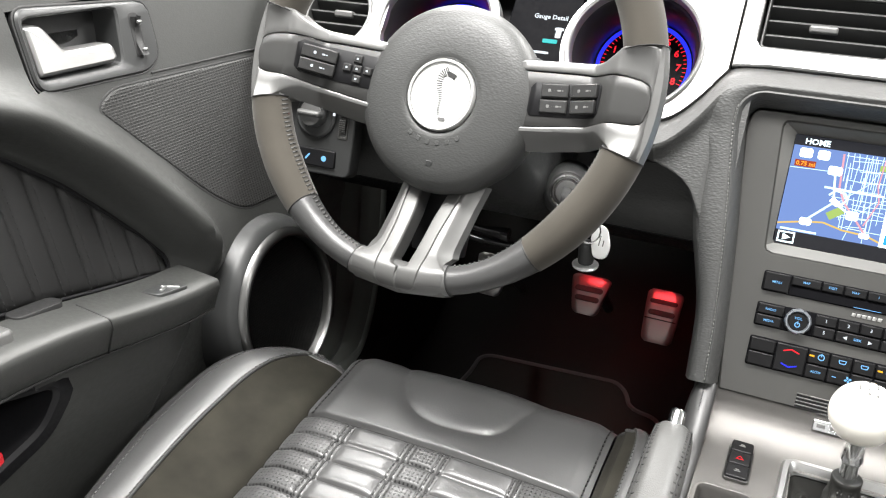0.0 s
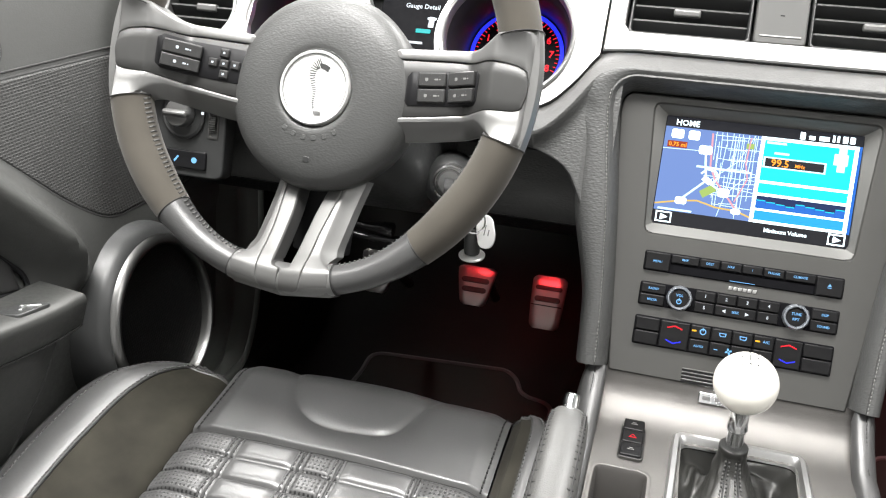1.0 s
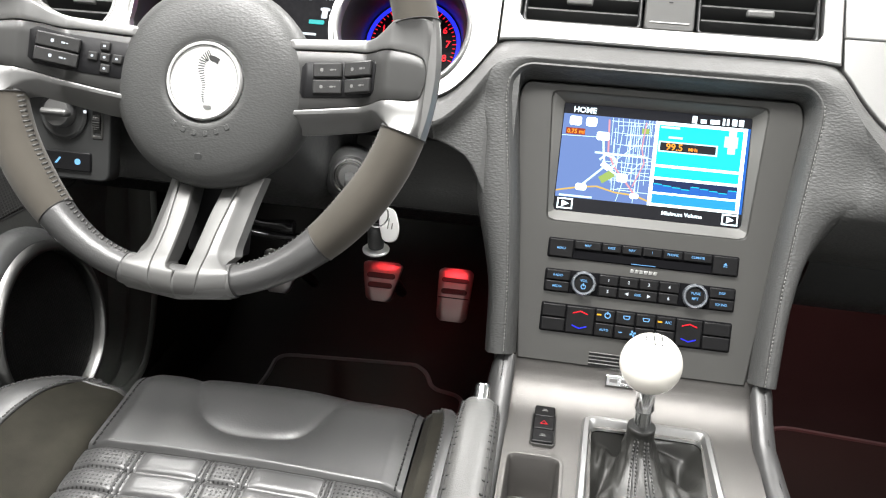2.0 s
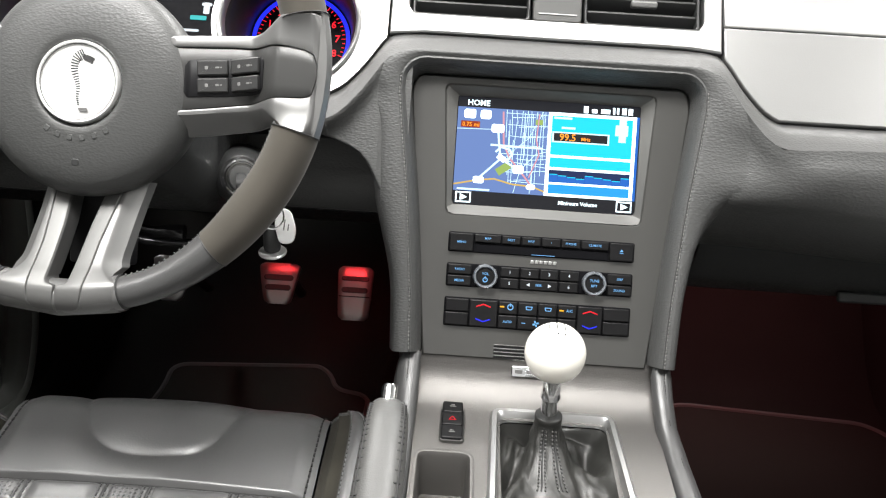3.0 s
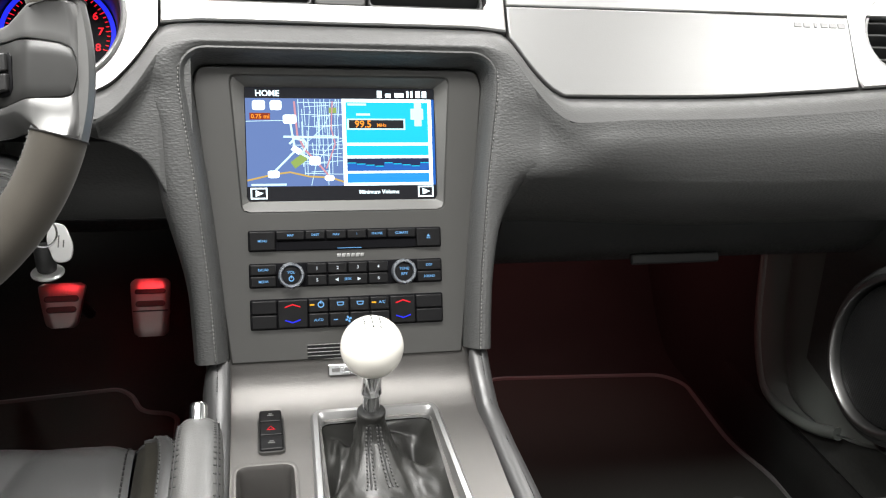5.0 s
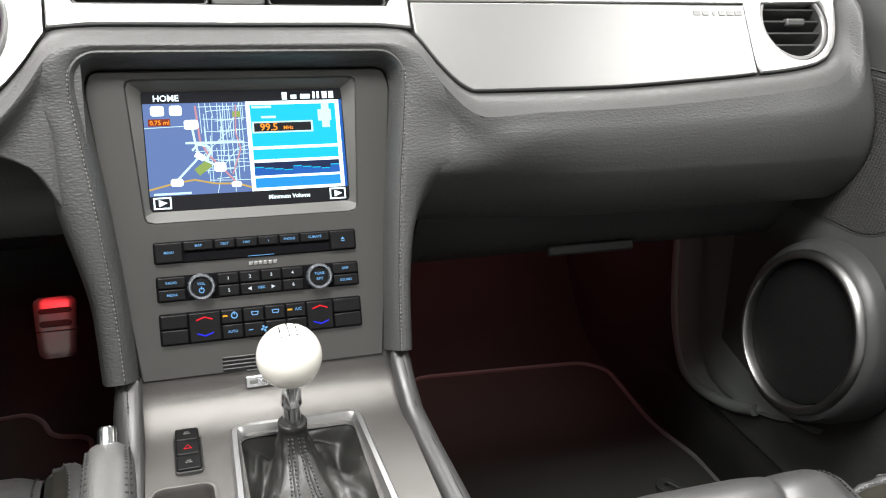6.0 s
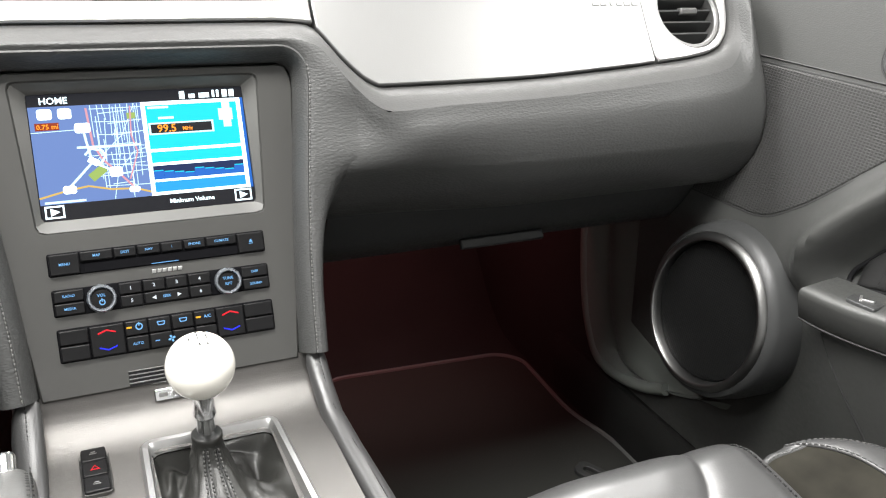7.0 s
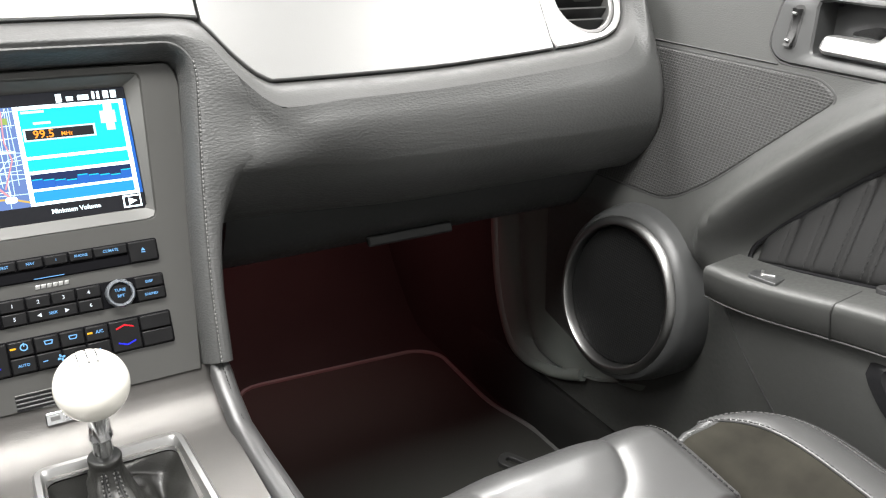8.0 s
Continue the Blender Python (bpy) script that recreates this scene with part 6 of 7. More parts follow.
box(bm, pose(-0.2365, -0.024, 0.6045, 62, -14, 8) @ pose(0, 0.001, 0.0014, 0, 0, 70), 0.010, 0.0011, 0.0003, 0.0003)
box(bm, pose(-0.2365, -0.024, 0.6045, 62, -14, 8) @ pose(0.003, -0.002, 0.0014, 0, 0, 70), 0.006, 0.0011, 0.0003, 0.0003)
part("tag_mark", bm, SILVER_DK, tg)
bm = bmesh.new()
lathe(bm, pose(-0.2505, -0.016, 0.5745, 6, 0, 0), [(0.0075, 0.0022), (0.0080, 0.006), (0.0078, 0.022), (0.0060, 0.025), (0.002, 0.0255)], 24)
part("fob_barrel", bm, PLASTIC, keyt, "dark key fob barrel")
bm = bmesh.new()
lathe(bm, pose(-0.2505, -0.016, 0.5735, 6), [(0.0060, -0.0035), (0.0085, -0.003), (0.0128, -0.0008), (0.0132, 0.0006), (0.0120, 0.0018), (0.0070, 0.0022)], 32)
part("key_fob", bm, EMBLEM, keyt, "small chrome key fob")


# ---- seats ----
def seg_dist(p, poly):
    best, inside = 9.0, False
    for i in range(len(poly)):
        a, b = Vector(poly[i]), Vector(poly[(i + 1) % len(poly)])
        e = b - a
        t = min(max((p - a).dot(e) / e.length_squared, 0), 1)
        best = min(best, (p - a - e * t).length)
        if (a.y > p.y) != (b.y > p.y) and p.x < (b.x - a.x) * (p.y - a.y) / (b.y - a.y) + a.x:
            inside = not inside
    return best if inside else -best


def seat(cx, yf, label):
    """A seat cushion: leather front panel, ribbed centre, suede bolsters with a leather band."""
    th = thing("car_seat", (cx, yf - 0.25, 0.1), label, "car seat", "front seats")
    so = 1 if cx > 0 else -1
    HW = 0.147
    L = 0.56

    def base_z(x, d):
        # d: distance back from the front edge
        fr = math.sqrt(max(0.0, 1 - (max(0.0, 0.05 - d) / 0.05) ** 2))
        z = 0.372 + 0.060 * fr - 0.10 * max(d - 0.05, 0) + 0.004 * (1 - (x / HW) ** 2)
        return z - 0.010 * sstep(0.125, 0.147, abs(x)) * 0.6

    LOBE = [(-0.090, -0.02), (-0.083, 0.030), (-0.066, 0.073), (-0.043, 0.095), (-0.014, 0.103), (0.029, 0.100), (0.047, 0.088), (0.058, 0.061), (0.072, 0.031), (0.090, -0.02)]
    LOBE = [tuple(p) for p in smooth_line(LOBE, 28)]
    bm = bmesh.new()
    nx, ny = 170, 96
    PD = 0.137
    rings = []
    for j in range(ny + 1):
        d = PD * j / ny
        row = []
        for i in range(nx + 1):
            x = -HW + 2 * HW * i / nx
            xs = -so * x
            q = seg_dist(Vector((xs, d)), LOBE)
            fade = sstep(0.004, 0.022, d) * (1 - 0.75 * sstep(0.052, 0.075, xs))
            dz = -0.0034 * math.exp(-abs(q / (0.0050 if q > 0 else 0.0100)) ** 1.3) * fade + (0.0026 * sstep(0.0, 0.040, q) if q > 0 else 0.0)
            dz += 0.0014 * noise.noise(Vector((x * 16 + cx, d * 20, 1)))
            dz -= 0.0062 * sstep(PD - 0.0075, PD, d) ** 2
            row.append(Vector((cx + x, yf - d, base_z(x, d) + dz)))
        rings.append(row)
    front = [Vector((p.x, p.y + 0.004, p.z - 0.05)) for p in rings[0]]
    front2 = [Vector((p.x, p.y - 0.01, 0.20)) for p in rings[0]]
    skin(bm, [front2, front] + rings, False)
    part("front_panel", bm, SEAT_LEATHER, th, "smooth black leather thigh panel", smooth=60)
    # ribbed centre
    cols = [(-HW, -0.0970, 1), (-0.0860, -0.0305, 0), (-0.0195, 0.0060, 1), (0.0170, 0.0790, 0), (0.0900, HW, 1)]
    if so > 0:
        cols = [(-b, -a, p) for a, b, p in reversed(cols)]
    pitch = 0.0252

    def rib(d):
        """Height of the ribs at the distance d: broad crowns and tight valleys."""
        ph = ((d - PD) % pitch) / pitch
        return (1 - abs(2 * ph - 1) ** 4.5) ** 0.8

    for a, b, perf in cols:
        bm = bmesh.new()
        rings = []
        nn = 400
        for j in range(nn + 1):
            d = PD + 0.0015 + (L - PD) * j / nn
            row = []
            for i in range(13):
                f = i / 12
                x = a + (b - a) * f
                ed = math.sqrt(max(0, 1 - (2 * f - 1) ** 8))
                dz = 0.0052 * rib(d) * (0.62 + 0.38 * ed) - 0.0055 + 0.0007 * noise.noise(Vector((x * 30, d * 30, cx)))
                row.append(Vector((cx + x, yf - d, base_z(x, d) + dz)))
            rings.append(row)
        skin(bm, rings, False)
        rb = part("ribbed_leather", bm, PERF if perf else SEAT_LEATHER, th, "perforated leather ribs" if perf else "plain leather ribs", smooth=70)
        bm = bmesh.new()
        for k in range(1, 11):
            d = PD + pitch * k + 0.0016
            stitches(bm, [Vector((cx + a + (b - a) * f / 12, yf - d, base_z(a + (b - a) * f / 12, d) - 0.0042)) for f in range(13)], 0.0046, 0.0030, 0.0005)
        part("rib_stitching", bm, THREAD_DK, rb)
    for (a0, b0, _), (a1, b1, _) in zip(cols, cols[1:]):
        bm = bmesh.new()
        xm = (b0 + a1) / 2
        half = (a1 - b0) / 2
        # two stitched welts on either side of a fine groove, riding over the ribs
        prof = [(-1.15, -0.0030), (-1.0, -0.0006), (-0.72, 0.0006), (-0.40, 0.0002), (-0.10, -0.0004), (0.0, -0.0017), (0.10, -0.0004), (0.40, 0.0002), (0.72, 0.0006), (1.0, -0.0006), (1.15, -0.0030)]
        rings = []
        for j in range(401):
            d = PD + (L - PD) * j / 400
            rings.append([Vector((cx + xm + half * e, yf - d, base_z(xm, d) + 0.0040 * rib(d) - 0.0055 + dz)) for e, dz in prof])
        skin(bm, rings, False)
        sm = part("rib_seam", bm, SEAT_LEATHER, th, smooth=70)
        bm = bmesh.new()
        for e in (-0.52, 0.52):
            stitches(bm, [Vector((cx + xm + half * e, yf - PD - 0.30 * j / 150, base_z(xm, PD + 0.30 * j / 150) + 0.0040 * rib(PD + 0.30 * j / 150) - 0.0049)) for j in range(151)], 0.0050, 0.0033, 0.0006)
        part("seam_stitching", bm, THREAD_DK, sm)
    # bolsters
    for side in (so, -so):
        wide = side == so
        W = 0.134 if wide else 0.046
        H = 0.029 if wide else 0.019
        def section(d, wide=wide, W=W, H=H, side=side):
            """The bolster cut across at the distance d from its front: (face, band)."""
            nose = math.sqrt(max(0.0, 1 - (max(0.0, 0.085 - d) / 0.09) ** 2)) if wide else math.sqrt(max(0.0, 1 - (max(0.0, 0.06 - d) / 0.065) ** 2))
            zb = base_z(HW, max(d, 0.05)) - (0.012 if wide else 0.003)
            round_ = math.sqrt(max(0.0, 1 - (max(0.0, 0.115 - d) / 0.12) ** 2))
            w = W * ((0.20 + 0.80 * round_) if wide else (0.45 + 0.55 * nose)) * (1 - (0.34 * sstep(0.14, 0.40, d) if wide else 0))
            hh = H * nose * (1 + 0.25 * sstep(0.1, 0.5, d)) + 0.004
            y = yf - d - 0.012 - (0.040 if wide else 0.018)
            prof = [(0.0, -0.03), (0.001, -0.004), (0.010, 0.004 + hh * 0.18), (0.25 * w, hh * 0.46 + 0.003), (0.41 * w, hh * 0.75), (0.54 * w, hh * 0.94)]
            p2 = [(0.54 * w, hh * 0.94), (0.557 * w, hh * 0.985 + 0.001), (0.68 * w, hh * 1.06 + 0.001), (0.82 * w, hh * 1.02), (0.94 * w, hh * 0.76), (1.0 * w, hh * 0.25), (1.02 * w, -0.03), (1.02 * w, -0.20)]
            return [[Vector((cx + side * (HW + a), y, zb + b)) for a, b in smooth_line(pr_, m_)] for pr_, m_ in ((prof, 16), (p2, 22))]
        nrow = 64
        band = [section((j / nrow) ** 1.4 * L)[1] for j in range(nrow + 1)]
        edge = [(0.006 + 0.008 * (c / 15) ** 2) * (1 if wide else 0.6) for c in range(16)]
        bm = bmesh.new()
        skin(bm, [[section(edge[c] + (L - edge[c]) * (j / 44) ** 1.3)[0][c] for c in range(16)] for j in range(45)], False)
        part("bolster_face", bm, SUEDE, th, "olive-brown suede bolster face", smooth=70)
        bm = bmesh.new()
        roll = [[section(edge[c] * (j / 10))[0][c] + Vector((0, 0, 0.0014 * math.sin(math.pi * j / 10) ** 0.8 - (0.0008 if j == 10 else 0))) for c in range(16)] for j in range(11)]
        skin(bm, roll, False)
        first = roll[0]
        skin(bm, [first, [Vector((p.x, p.y + 0.003, p.z - 0.02)) for p in first], [Vector((p.x, p.y, 0.2)) for p in first]], False)
        part("bolster_roll", bm, LEATHER, th, "black leather front roll of the bolster", smooth=70)
        bm = bmesh.new()
        skin(bm, band, False)
        first = band[0]
        skin(bm, [first, [Vector((p.x, p.y + 0.004, p.z - 0.02)) for p in first], [Vector((p.x, p.y, min(p.z, 0.2))) for p in first]], False)
        part("bolster_band", bm, SEAT_LEATHER, th, "black leather bolster band", smooth=70)
        bm = bmesh.new()
        stitches(bm, [section(edge[c] * 0.86)[0][c] + Vector((0, 0, 0.0030)) for c in range(2, 16)], 0.0048, 0.0034, 0.00045)
        for k in (3, 9):
            stitches(bm, [r[k] for r in band], 0.0052, 0.0036, 0.0007, Vector((0, 0.0003, 0.0004)))
        part("bolster_stitching", bm, THREAD, th)
        for k in (1, 11):
            bm = bmesh.new()
            tube(bm, [r[k] for r in band], 0.0010, 6)
            part("bolster_seam", bm, RUBBER, th, "dark seam of the bolster band")
    # stitched edge of the front panel
    bm = bmesh.new()
    for x in (-HW + 0.006, HW - 0.006):
        stitches(bm, [Vector((cx + x, yf - PD * j / 20, base_z(x, PD * j / 20) + 0.0010)) for j in range(2, 21)], 0.0062, 0.0042, 0.0009)
    part("panel_stitching", bm, THREAD_DK, th)
    bm = bmesh.new()
    tube(bm, [Vector((cx - HW + 2 * HW * j / 40, yf - PD - 0.0006, base_z(-HW + 2 * HW * j / 40, PD) - 0.0046)) for j in range(41)], 0.0016, 6)
    part("panel_seam", bm, RUBBER, th, "dark seam behind the thigh panel")
    bm = bmesh.new()
    box(bm, pose(cx, yf - 0.30, 0.10), 0.36, 0.46, 0.24, 0.03)
    part("seat_base", bm, PLASTIC_DARK, th)
    return th


def perforated(name, col, rough, pitch, hole, flat_axis=None, dark=0.15, depth=0.6, along=1.0):
    """A surface with a regular grid of small holes."""
    m = mat(name, col, rough, var=0.15)
    nt = m.node_tree
    N, Lk = nt.nodes, nt.links
    b = N["Principled BSDF"]
    tc = N.new("ShaderNodeTexCoord")
    mp = N.new("ShaderNodeMapping")
    sc = [1, along, 1]
    if flat_axis is not None:
        sc[flat_axis] = 0
    mp.inputs["Scale"].default_value = sc
    Lk.new(tc.outputs["Object"], mp.inputs["Vector"])
    v = N.new("ShaderNodeTexVoronoi")
    v.inputs["Scale"].default_value, v.inputs["Randomness"].default_value = 1 / pitch, 0.0
    Lk.new(mp.outputs[0], v.inputs["Vector"])
    r = N.new("ShaderNodeMapRange")
    r.inputs["From Min"].default_value, r.inputs["From Max"].default_value = hole * 0.75, hole * 1.15
    Lk.new(v.outputs["Distance"], r.inputs["Value"])
    old = b.inputs["Base Color"].links[0].from_socket
    mx = N.new("ShaderNodeVectorMath")
    mx.operation = "SCALE"
    r2 = N.new("ShaderNodeMapRange")
    r2.inputs["To Min"].default_value = dark
    Lk.new(r.outputs[0], r2.inputs["Value"])
    Lk.new(old, mx.inputs[0])
    Lk.new(r2.outputs[0], mx.inputs["Scale"])
    Lk.new(mx.outputs[0], b.inputs["Base Color"])
    bp = N.new("ShaderNodeBump")
    bp.inputs["Strength"].default_value, bp.inputs["Distance"].default_value = depth, 0.001
    Lk.new(r.outputs[0], bp.inputs["Height"])
    Lk.new(bp.outputs[0], b.inputs["Normal"])
    return m


PERF = perforated("perforated_leather", (0.06, 0.06, 0.06), 0.36, 0.0042, 0.24, 2)
DOORMESH = perforated("embossed_door_vinyl", (0.030, 0.030, 0.029), 0.6, 0.0029, 0.36, 0, 0.45, 0.5, 0.68)
GRILLE = perforated("speaker_grille", (0.005, 0.0053, 0.0053), 0.6, 0.0030, 0.36, 0, 0.35, 0.3)
GRILLE.node_tree.nodes["Principled BSDF"].inputs["Specular IOR Level"].default_value = 0.22

seat(-0.335, -0.036, "black leather driver's seat with ribbed centre and suede bolsters")
seat(0.335, -0.194, "black leather passenger seat with ribbed centre and suede bolsters")


# ---- doors ----
INSERT = [(-0.163, 0.5365), (-0.1635, 0.552), (-0.187, 0.584), (-0.2206, 0.6220), (-0.2526, 0.6560), (-0.2998, 0.6940), (-0.392, 0.732), (-0.60, 0.750), (-0.60, 0.618), (-0.352, 0.5745), (-0.247, 0.5525)]


INS_R = rounded(INSERT, 0.010, 4)


def arm_top(y):
    return 0.538 + 0.040 * sstep(0, 1, min((-0.148 - y) / 0.26, 1)) + 0.02 * max(0, (-0.148 - y) / 0.55 - 0.4)


rc_hole = rounded([(-0.144, 0.801), (-0.254, 0.805), (-0.2555, 0.747), (-0.155, 0.7455)], 0.006, 4)
PK = rounded([(-0.344, 0.5145), (-0.368, 0.4835), (-0.426, 0.468), (-0.66, 0.45), (-0.66, 0.545), (-0.413, 0.530)], 0.012, 4)


def door(s, name, label):
    th = thing(name, (s * 0.72, -0.4, 0.1), label, "car door", "", "structure")

    def surf(y, z, off=0.0):
        x = 0.69 - (0.765 - z) * 0.25 - off
        if z < 0.50:
            k = sstep(-0.11, -0.21, y)
            low_x = 0.640 + 0.10 * (0.5 - z) + (-0.024 + 0.06 * (0.5 - z)) * k
            x = low_x - off
        elif z < 0.54:
            k = sstep(-0.11, -0.21, y)
            a = 0.640 - 0.024 * k
            x = a + (x + off - a) * sstep(0.5, 0.54, z) - off
        return Vector((s * x, y, z))
    bm = bmesh.new()
    ny, nz = 118, 84
    rows = []
    for j in range(nz + 1):
        z = 0.205 + 0.695 * j / nz
        row = []
        for i in range(ny + 1):
            y = 0.155 - 1.095 * i / ny
            d = seg_dist(Vector((y, z)), INS_R)
            rk = sstep(0.50, 0.575, z) * sstep(-0.02, -0.14, y)
            if d < -0.042:
                off = 0.031 * math.exp(-((d + 0.042) / 0.016) ** 2) * rk
            else:
                off = 0.031 * rk - (0.031 * rk + 0.027) * sstep(-0.042, 0.002, d)
            off -= 0.03 * sstep(0.86, 0.90, z) ** 2
            row.append(surf(y, z, off))
        rows.append(row)
    top = skin(bm, rows, False)
    holes = [inset(rc_hole, 0.0), inset(PK, 0.002)]
    gone = [f for f in bm.faces if any(seg_dist(Vector((f.calc_center_median().y, f.calc_center_median().z)), h) > -0.0065 for h in holes)]
    bmesh.ops.delete(bm, geom=gone, context="FACES_ONLY")
    back = [[Vector((s * 0.82, p.y, p.z)) for p in r] for r in (rows[0], rows[-1])]
    b0 = [bm.verts.new(p) for p in back[0]]
    b1 = [bm.verts.new(p) for p in back[1]]
    for i in range(ny):
        bm.faces.new((top[0][i], top[0][i + 1], b0[i + 1], b0[i]))
        bm.faces.new((top[-1][i], top[-1][i + 1], b1[i + 1], b1[i]))
        bm.faces.new((b0[i], b0[i + 1], b1[i + 1], b1[i]))
    part("panel", bm, DOOR_VINYL, th, "black grained door panel", smooth=60)

    def flat(pts, lo, hi, ch=0.001):
        """A plate that follows the door's face."""
        b = bmesh.new()
        loops = [(pts, lo), (pts, hi - ch), (inset(pts, ch * 0.35), hi - ch * 0.3), (inset(pts, ch), hi)]
        skin(b, [[surf(y, z, o) for y, z in lp] for lp, o in loops], True, False, True)
        return b

    def ring(po, pi, lo, hi, ch=0.001, zin=None):
        b = bmesh.new()
        skin(b, [[surf(y, z, o) for y, z in lp] for lp, o in ((po, lo), (po, hi - ch), (inset(po, ch), hi), (inset(pi, -ch), hi), (pi, hi - ch), (pi, lo if zin is None else zin))])
        return b
    # embossed triangle ahead of the handle
    mesh_poly = rounded([(0.112, 0.7180), (-0.178, 0.7285), (-0.2040, 0.7150), (-0.094, 0.599), (-0.050, 0.566), (0.112, 0.558)], 0.022, 5)
    part("embossed_panel", flat(mesh_poly, -0.004, 0.0012, 0.002), DOORMESH, th, "embossed dotted vinyl triangle")
    part("embossed_groove", ring(inset(mesh_poly, -0.0022), inset(mesh_poly, -0.0002), -0.003, 0.0004, 0.0002), RUBBER, th)
    bm = bmesh.new()
    tube(bm, [surf(y_, z_, 0.0002) for y_, z_ in ((0.11, 0.7252), (0.07, 0.7265), (-0.05, 0.7305), (-0.125, 0.7330))], 0.0011, 6)
    part("upper_seam", bm, RUBBER, th, "dark seam line across the door")
    # fluted insert
    bm = bmesh.new()
    ny2, nz2 = 150, 40
    cols_ = []
    for i in range(ny2 + 1):
        y = -0.173 - 0.427 * i / ny2
        zs = []
        for (a, b) in zip(INS_R, INS_R[1:] + INS_R[:1]):
            if (a[0] - y) * (b[0] - y) <= 0 and abs(a[0] - b[0]) > 1e-9:
                zs.append(a[1] + (b[1] - a[1]) * (y - a[0]) / (b[0] - a[0]))
        if len(zs) < 2:
            continue
        z0, z1 = min(zs), max(zs)
        ph = ((-y - 0.172) % 0.0285) / 0.0285
        fl = math.sqrt(max(0, 1 - (2 * ph - 1) ** 4))
        cols_.append([surf(y, z0 + (z1 - z0) * k / nz2, -0.0235 + 0.0072 * fl * (1 - 0.9 * (abs(2 * k / nz2 - 1)) ** 14)) for k in range(nz2 + 1)])
    skin(bm, cols_, False)
    ins = part("fluted_insert", bm, INSERT_LEATHER, th, "black fluted leather door insert", smooth=70)
    bm = bmesh.new()
    for k in range(1, 10):
        y = -0.172 - 0.0285 * k
        zz = [a[1] + (b[1] - a[1]) * (y - a[0]) / (b[0] - a[0]) for (a, b) in zip(INS_R, INS_R[1:] + INS_R[:1]) if (a[0] - y) * (b[0] - y) <= 0 and abs(a[0] - b[0]) > 1e-9]
        if len(zz) > 1:
            for e in (-0.004, 0.004):
                stitches(bm, [surf(y + e, min(zz) + 0.004 + (max(zz) - min(zz) - 0.008) * q / 20, -0.0160) for q in range(21)], 0.0060, 0.0036, 0.00025)
    part("insert_stitching", bm, THREAD_DK, ins)
    bm = bmesh.new()
    tube(bm, [surf(y, z, -0.0195) for y, z in INS_R], 0.0024, 6, closed=True)
    part("insert_groove", bm, PLASTIC_DARK, ins, "dark groove round the insert")
    # inner handle
    hp_ = rounded([(-0.1050, 0.799), (-0.257, 0.811), (-0.2585, 0.740), (-0.1265, 0.7355), (-0.1075, 0.748)], 0.014, 4)
    rc = rounded([(-0.147, 0.798), (-0.251, 0.802), (-0.2525, 0.750), (-0.158, 0.7485)], 0.006, 4)
    cc_ = (-0.20, 0.775)
    part("handle_plate", ring(around(hp_, cc_, 80), around(rc, cc_, 80), -0.004, 0.003, 0.002, -0.030), PLASTIC, th, "dark grey handle plate")
    part("plate_gap", ring(inset(hp_, -0.0022), inset(hp_, -0.0003), -0.003, 0.0005, 0.0002), RUBBER, th)
    bm = bmesh.new()
    skin(bm, [[surf(y, z, -0.028) for y, z in inset(rc, -0.001)], [surf(y, z, -0.0285) for y, z in inset(rc, 0.02)]], True, False, True)
    part("handle_recess", bm, PLASTIC, th)
    bm = bmesh.new()
    lev = rounded([(-0.2510, 0.796), (-0.2325, 0.7940), (-0.2165, 0.7700), (-0.1655, 0.7690), (-0.1635, 0.7560), (-0.1690, 0.7515), (-0.2510, 0.7525)], 0.005, 4)
    lp = [(lev, -0.014), (lev, -0.002), (inset(lev, 0.0015), 0.0012), (inset(lev, 0.004), 0.0025)]
    skin(bm, [[surf(y, z, o + 0.004 * sstep(-0.20, -0.17, y)) for y, z in l_] for l_, o in lp], True, False, True)
    part("door_handle", bm, SILVER, th, "satin silver door lever")
    # lock switch
    lk = rounded([(-0.124, 0.789), (-0.133, 0.790), (-0.1365, 0.752), (-0.1275, 0.751)], 0.003, 3)
    part("lock_well", flat(inset(lk, -0.0022), 0.002, 0.0034, 0.0006), RUBBER, th)
    bm = bmesh.new()
    rows_ = []
    for i in range(15):
        t = i / 14
        c_ = Vector((-0.1285 - 0.0035 * t, 0.788 - 0.035 * t))
        h_ = 0.0105 - 0.007 * math.sin(math.pi * t)
        rows_.append([surf(c_.x + dy, c_.y, o) for dy, o in ((-0.0042, 0.002), (-0.0040, h_ - 0.001), (-0.003, h_), (0.003, h_), (0.0040, h_ - 0.001), (0.0042, 0.002))])
    skin(bm, rows_, False)
    lk_ = part("lock_rocker", bm, RUBBER, th, "black lock rocker")
    for zz in (0.7835, 0.758):
        bm = bmesh.new()
        tube(bm, [surf(-0.1265 - (0.788 - zz) * 0.1, zz, 0.0095), surf(-0.1310 - (0.788 - zz) * 0.1, zz, 0.0095)], 0.0016, 6)
        part("rocker_mark", bm, SILVER, lk_)
    # armrest
    bm = bmesh.new()
    rows_ = []
    for i in range(40):
        t = i / 39
        y = -0.154 - 0.546 * t
        zt = arm_top(y)
        k = sstep(0.0, 0.05, t)
        inn = 0.044 * (0.97 + 0.03 * k)
        zl = zt - 0.037 - 0.004 * t
        nose = 0.0015 * (1 - sstep(0, 0.008, t))
        sec = [(-0.01, zt + 0.004), (0.002, zt + 0.0035), (inn * 0.60, zt + 0.001), (inn * 0.92, zt - 0.0005), (inn * 0.97, zt - 0.003), (inn * 0.99, zt - 0.009), (inn * 0.76, zl + 0.002), (inn * 0.72, zl), (inn * 0.4, zl - 0.002), (-0.01, zl - 0.002)]
        ring_ = []
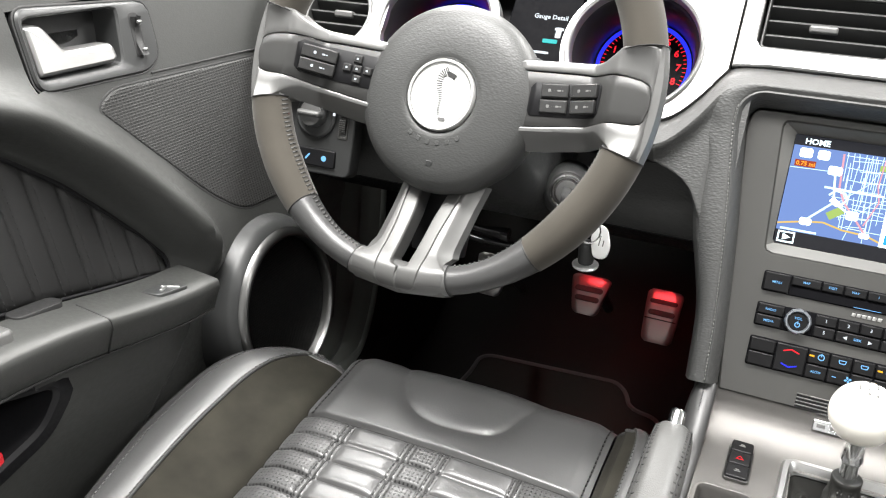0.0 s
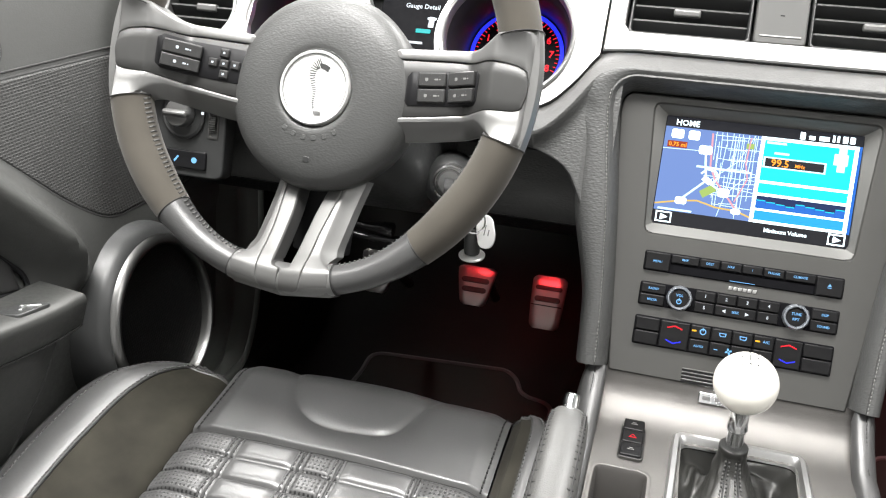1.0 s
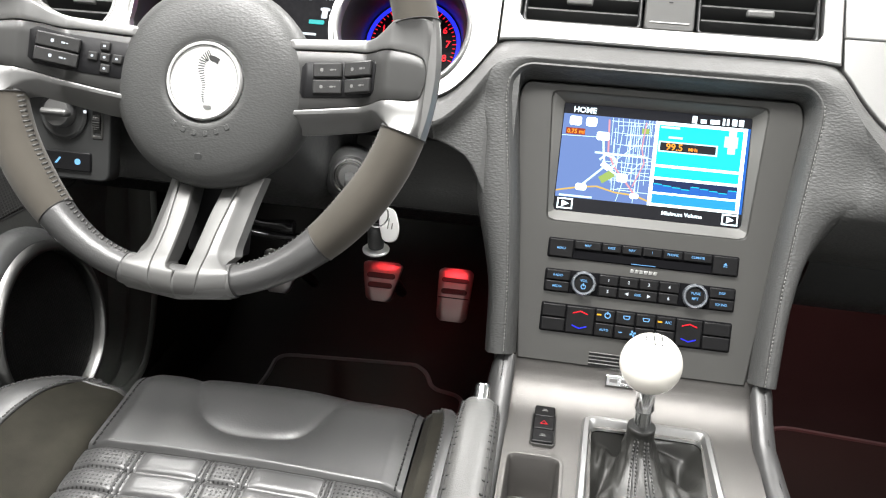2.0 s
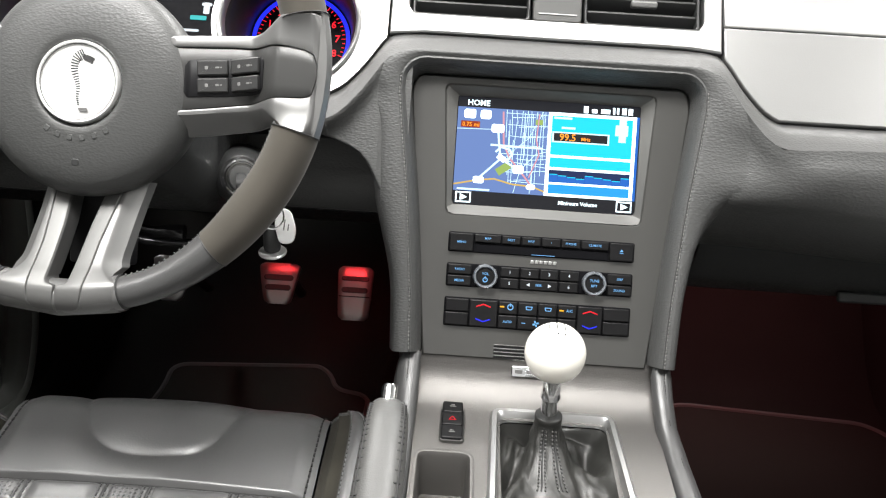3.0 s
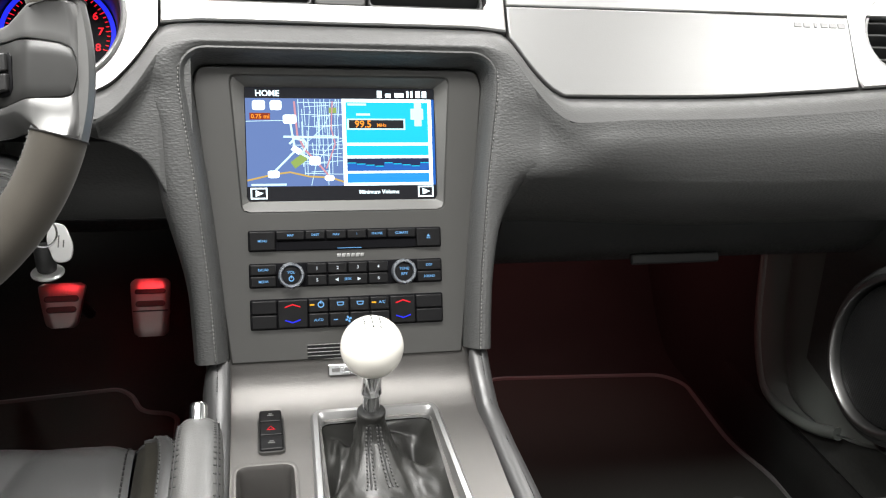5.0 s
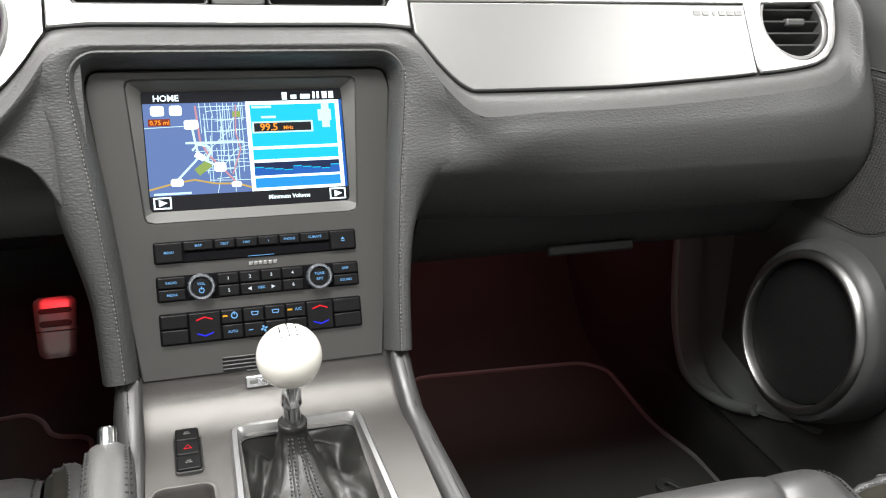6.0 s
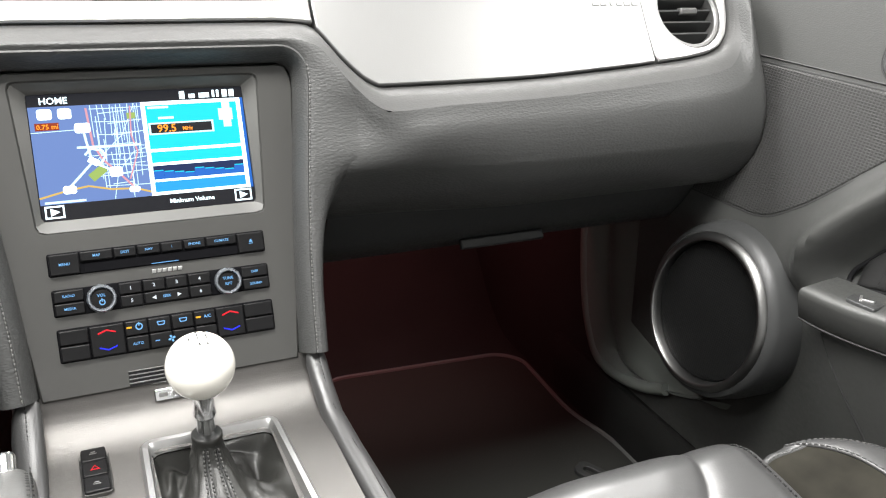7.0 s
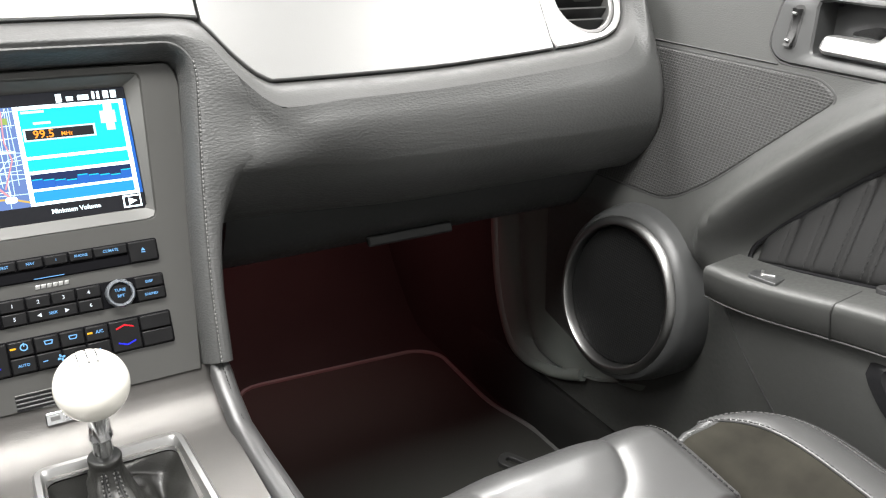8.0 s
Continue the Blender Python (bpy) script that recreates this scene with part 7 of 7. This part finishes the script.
        for o, z in sec:
            p = surf(y, 0.555, o)
            ring_.append(Vector((p.x, y, z - nose * (1 if z > zl else 0))))
        rows_.append(ring_)
    skin(bm, rows_, True, True, True)
    arm = part("armrest", bm, ARM_VINYL, th, "soft black armrest", smooth=50)
    bm = bmesh.new()
    tube(bm, [rows_[i][7] + Vector((-s * 0.0008, 0, -0.0012)) for i in range(40)], 0.0012, 6)
    part("armrest_edge", bm, RUBBER, arm)
    bm = bmesh.new()
    pr = [Vector((p.x - s * 0.0006, -0.298, p.z + (0.0006 if p.z > 0.54 else -0.0004))) for p in rows_[10][1:8]]
    tube(bm, pr, 0.0009, 5)
    part("armrest_split", bm, RUBBER, arm)
    bm = bmesh.new()
    M = Matrix.Translation(surf(-0.208, 0.555, 0.022) + Vector((0, 0, arm_top(-0.208) - 0.5510))) @ pose(0, 0, 0, -9, s * 2, 0)
    plate(bm, M, rounded([(-0.014, -0.026), (0.011, -0.020), (0.013, 0.018), (-0.010, 0.010)], 0.005), -0.006, -0.0005, 0.001)
    wsw = part("window_switch", bm, PLASTIC, arm, "black window switch")
    bm = bmesh.new()
    box(bm, M @ pose(0, 0, -0.0005, 0, 0, 20), 0.0035, 0.014, 0.0016, 0.0008, 0.0, -0.006)
    box(bm, M @ pose(0, 0, -0.0005, 0, 0, -55), 0.0028, 0.018, 0.0014, 0.0008, 0.0, 0.004)
    part("switch_mark", bm, SILVER, wsw)
    bm = bmesh.new()
    plate(bm, Matrix.Translation(surf(-0.330, 0.555, -0.010) + Vector((0, 0, arm_top(-0.330) - 0.5505))) @ pose(0, 0, 0, -7, s * 2, 0), rrect(0.020, 0.050, 0.008), -0.004, 0.0022, 0.0008)
    part("pull_cup", bm, RUBBER, arm, "dark pull cup")
    bm = bmesh.new()
    plate(bm, Matrix.Translation(surf(-0.43, 0.555, 0.014) + Vector((0, 0, arm_top(-0.43) - 0.5535))) @ pose(0, 0, 0, -5, s * 2, 0), rrect(0.020, 0.11, 0.006), -0.004, 0.010, 0.003)
    part("pull_bar", bm, VINYL_SMOOTH, arm)
    # map pocket below
    bm = bmesh.new()
    skin(bm, [[surf(y, z, o) for y, z in inset(PK, i_)] for i_, o in ((-0.018, -0.001), (-0.016, 0.0025), (-0.002, 0.0035), (0.002, 0.000), (0.004, -0.02), (0.006, -0.06))], True, False, True)
    part("pocket_mouth", bm, PLASTIC_DARK, th, "dark map pocket opening")
    bm = bmesh.new()
    plate(bm, Matrix.Translation(surf(-0.425, 0.478, -0.004)) @ pose(0, 0, 0, 0, -90 * s, 0), rrect(0.016, 0.04, 0.004), 0, 0.004, 0.001)
    part("door_reflector", bm, REFLECTOR, th, "small red door reflector")
    bm = bmesh.new()
    tube(bm, smooth_line([surf(-0.168, 0.487, 0.0), surf(-0.207, 0.445, 0.0003), surf(-0.252, 0.397, 0.0003), surf(-0.30, 0.345, 0.0003)], 14), 0.0012, 5)
    part("panel_seam", bm, RUBBER, th)
    # loudspeaker pod
    SP = Matrix(((0, 0, -s, s * 0.600), (1 * -s, 0, 0, -0.035), (0, 1, 0, 0.446), (0, 0, 0, 1))) @ Matrix.Diagonal((0.953, 0.953, 1, 1))
    bm = bmesh.new()
    pr = [(0.1150, -0.075), (0.1130, -0.03), (0.1085, -0.008), (0.1050, -0.001), (0.0990, 0.002), (0.0965, 0.001)]
    n = 72
    skin(bm, [[SP @ Vector((r * math.cos(2 * math.pi * k / n) * 0.97, r * math.sin(2 * math.pi * k / n), z - 0.133 * r * math.sin(2 * math.pi * k / n))) for k in range(n)] for r, z in pr])
    pod = part("speaker_pod", bm, PLASTIC, th, "round black loudspeaker pod")
    bm = bmesh.new()
    pr = [(0.0990, -0.002), (0.0985, 0.002), (0.0960, 0.0065), (0.0925, 0.0090), (0.0895, 0.0092), (0.0882, 0.0080), (0.0876, 0.002), (0.0872, -0.006)]
    skin(bm, [[SP @ Vector((r * math.cos(2 * math.pi * k / n) * 0.97, r * math.sin(2 * math.pi * k / n), z - 0.133 * r * math.sin(2 * math.pi * k / n))) for k in range(n)] for r, z in pr])
    part("speaker_ring", bm, RING_METAL, pod, "satin silver speaker ring", smooth=60)
    bm = bmesh.new()
    pr = [(0.0875, -0.006), (0.0862, -0.0035)] + [(0.0855 - 0.0845 * i / 12, -0.003 + 0.003 * i / 12) for i in range(13)]
    skin(bm, [[SP @ Vector((r * math.cos(2 * math.pi * k / n) * 0.97, r * math.sin(2 * math.pi * k / n), z - 0.133 * r * math.sin(2 * math.pi * k / n))) for k in range(n)] for r, z in pr], True, False, True)
    part("speaker_grille", bm, GRILLE, pod, "black dotted speaker grille", smooth=60)
    return th


REFLECTOR = mat("red_reflector", (0.6, 0.02, 0.03), 0.25)
door(1, "door_2", "closed black passenger door with fluted insert and loudspeaker")
door(-1, "door_1", "closed black driver's door with fluted insert and loudspeaker")

# kick panels and sills
for s in (1, -1):
    bm = bmesh.new()
    ed = smooth_line([(0.302, 0.545), (0.30, 0.50), (0.288, 0.40), (0.262, 0.30), (0.225, 0.238), (0.19, 0.224), (0.150, 0.2275), (0.104, 0.2415), (0.06, 0.264)], 60)
    rings = []
    for p in ed:
        rings.append([Vector((s * (0.648 + dx), p[0] + dy, p[1] + dz)) for dx, dy, dz in ((0.030, 0.03, -0.012), (0.006, 0.010, -0.004), (0.001, 0.003, -0.001), (0.0, 0.0, 0.0), (0.001, -0.006, 0.003), (0.008, -0.030, 0.012), (0.017, -0.040, 0.016),
                      (0.012, -0.055, 0.022), (0.006, -0.075, 0.03), (0.010, -0.095, 0.04), (0.011, -0.12, 0.05), (0.014, -0.20, 0.07), (0.030, -0.28, 0.08))])
    skin(bm, rings, False)
    kp = thing("kick_panel", (s * 0.66, 0.15, 0.1), "smooth black plastic kick panel beside the footwell", "trim panel", "kick panels")
    part("panel", bm, KICK_PLASTIC, kp, smooth=60)
    bm = bmesh.new()
    tube(bm, [r[3] + Vector((s * 0.006, -0.004, 0.001)) for r in rings], 0.0085, 12)
    part("edge_bead", bm, KICK_PLASTIC, kp, "rounded edge bead of the kick panel")
    bm = bmesh.new()
    sec = [(0.676, 0.080), (0.672, 0.10), (0.664, 0.150), (0.660, 0.185), (0.664, 0.198), (0.70, 0.202), (0.80, 0.20), (0.80, 0.05)]
    skin(bm, [[Vector((s * x, y, z)) for x, z in sec] for y in (0.34, 0.05, -0.3, -0.95)], True, True, True)
    tagged(part("sill", bm, CARPET, None, smooth=50), "black carpeted door sill", "sill", kind="structure")
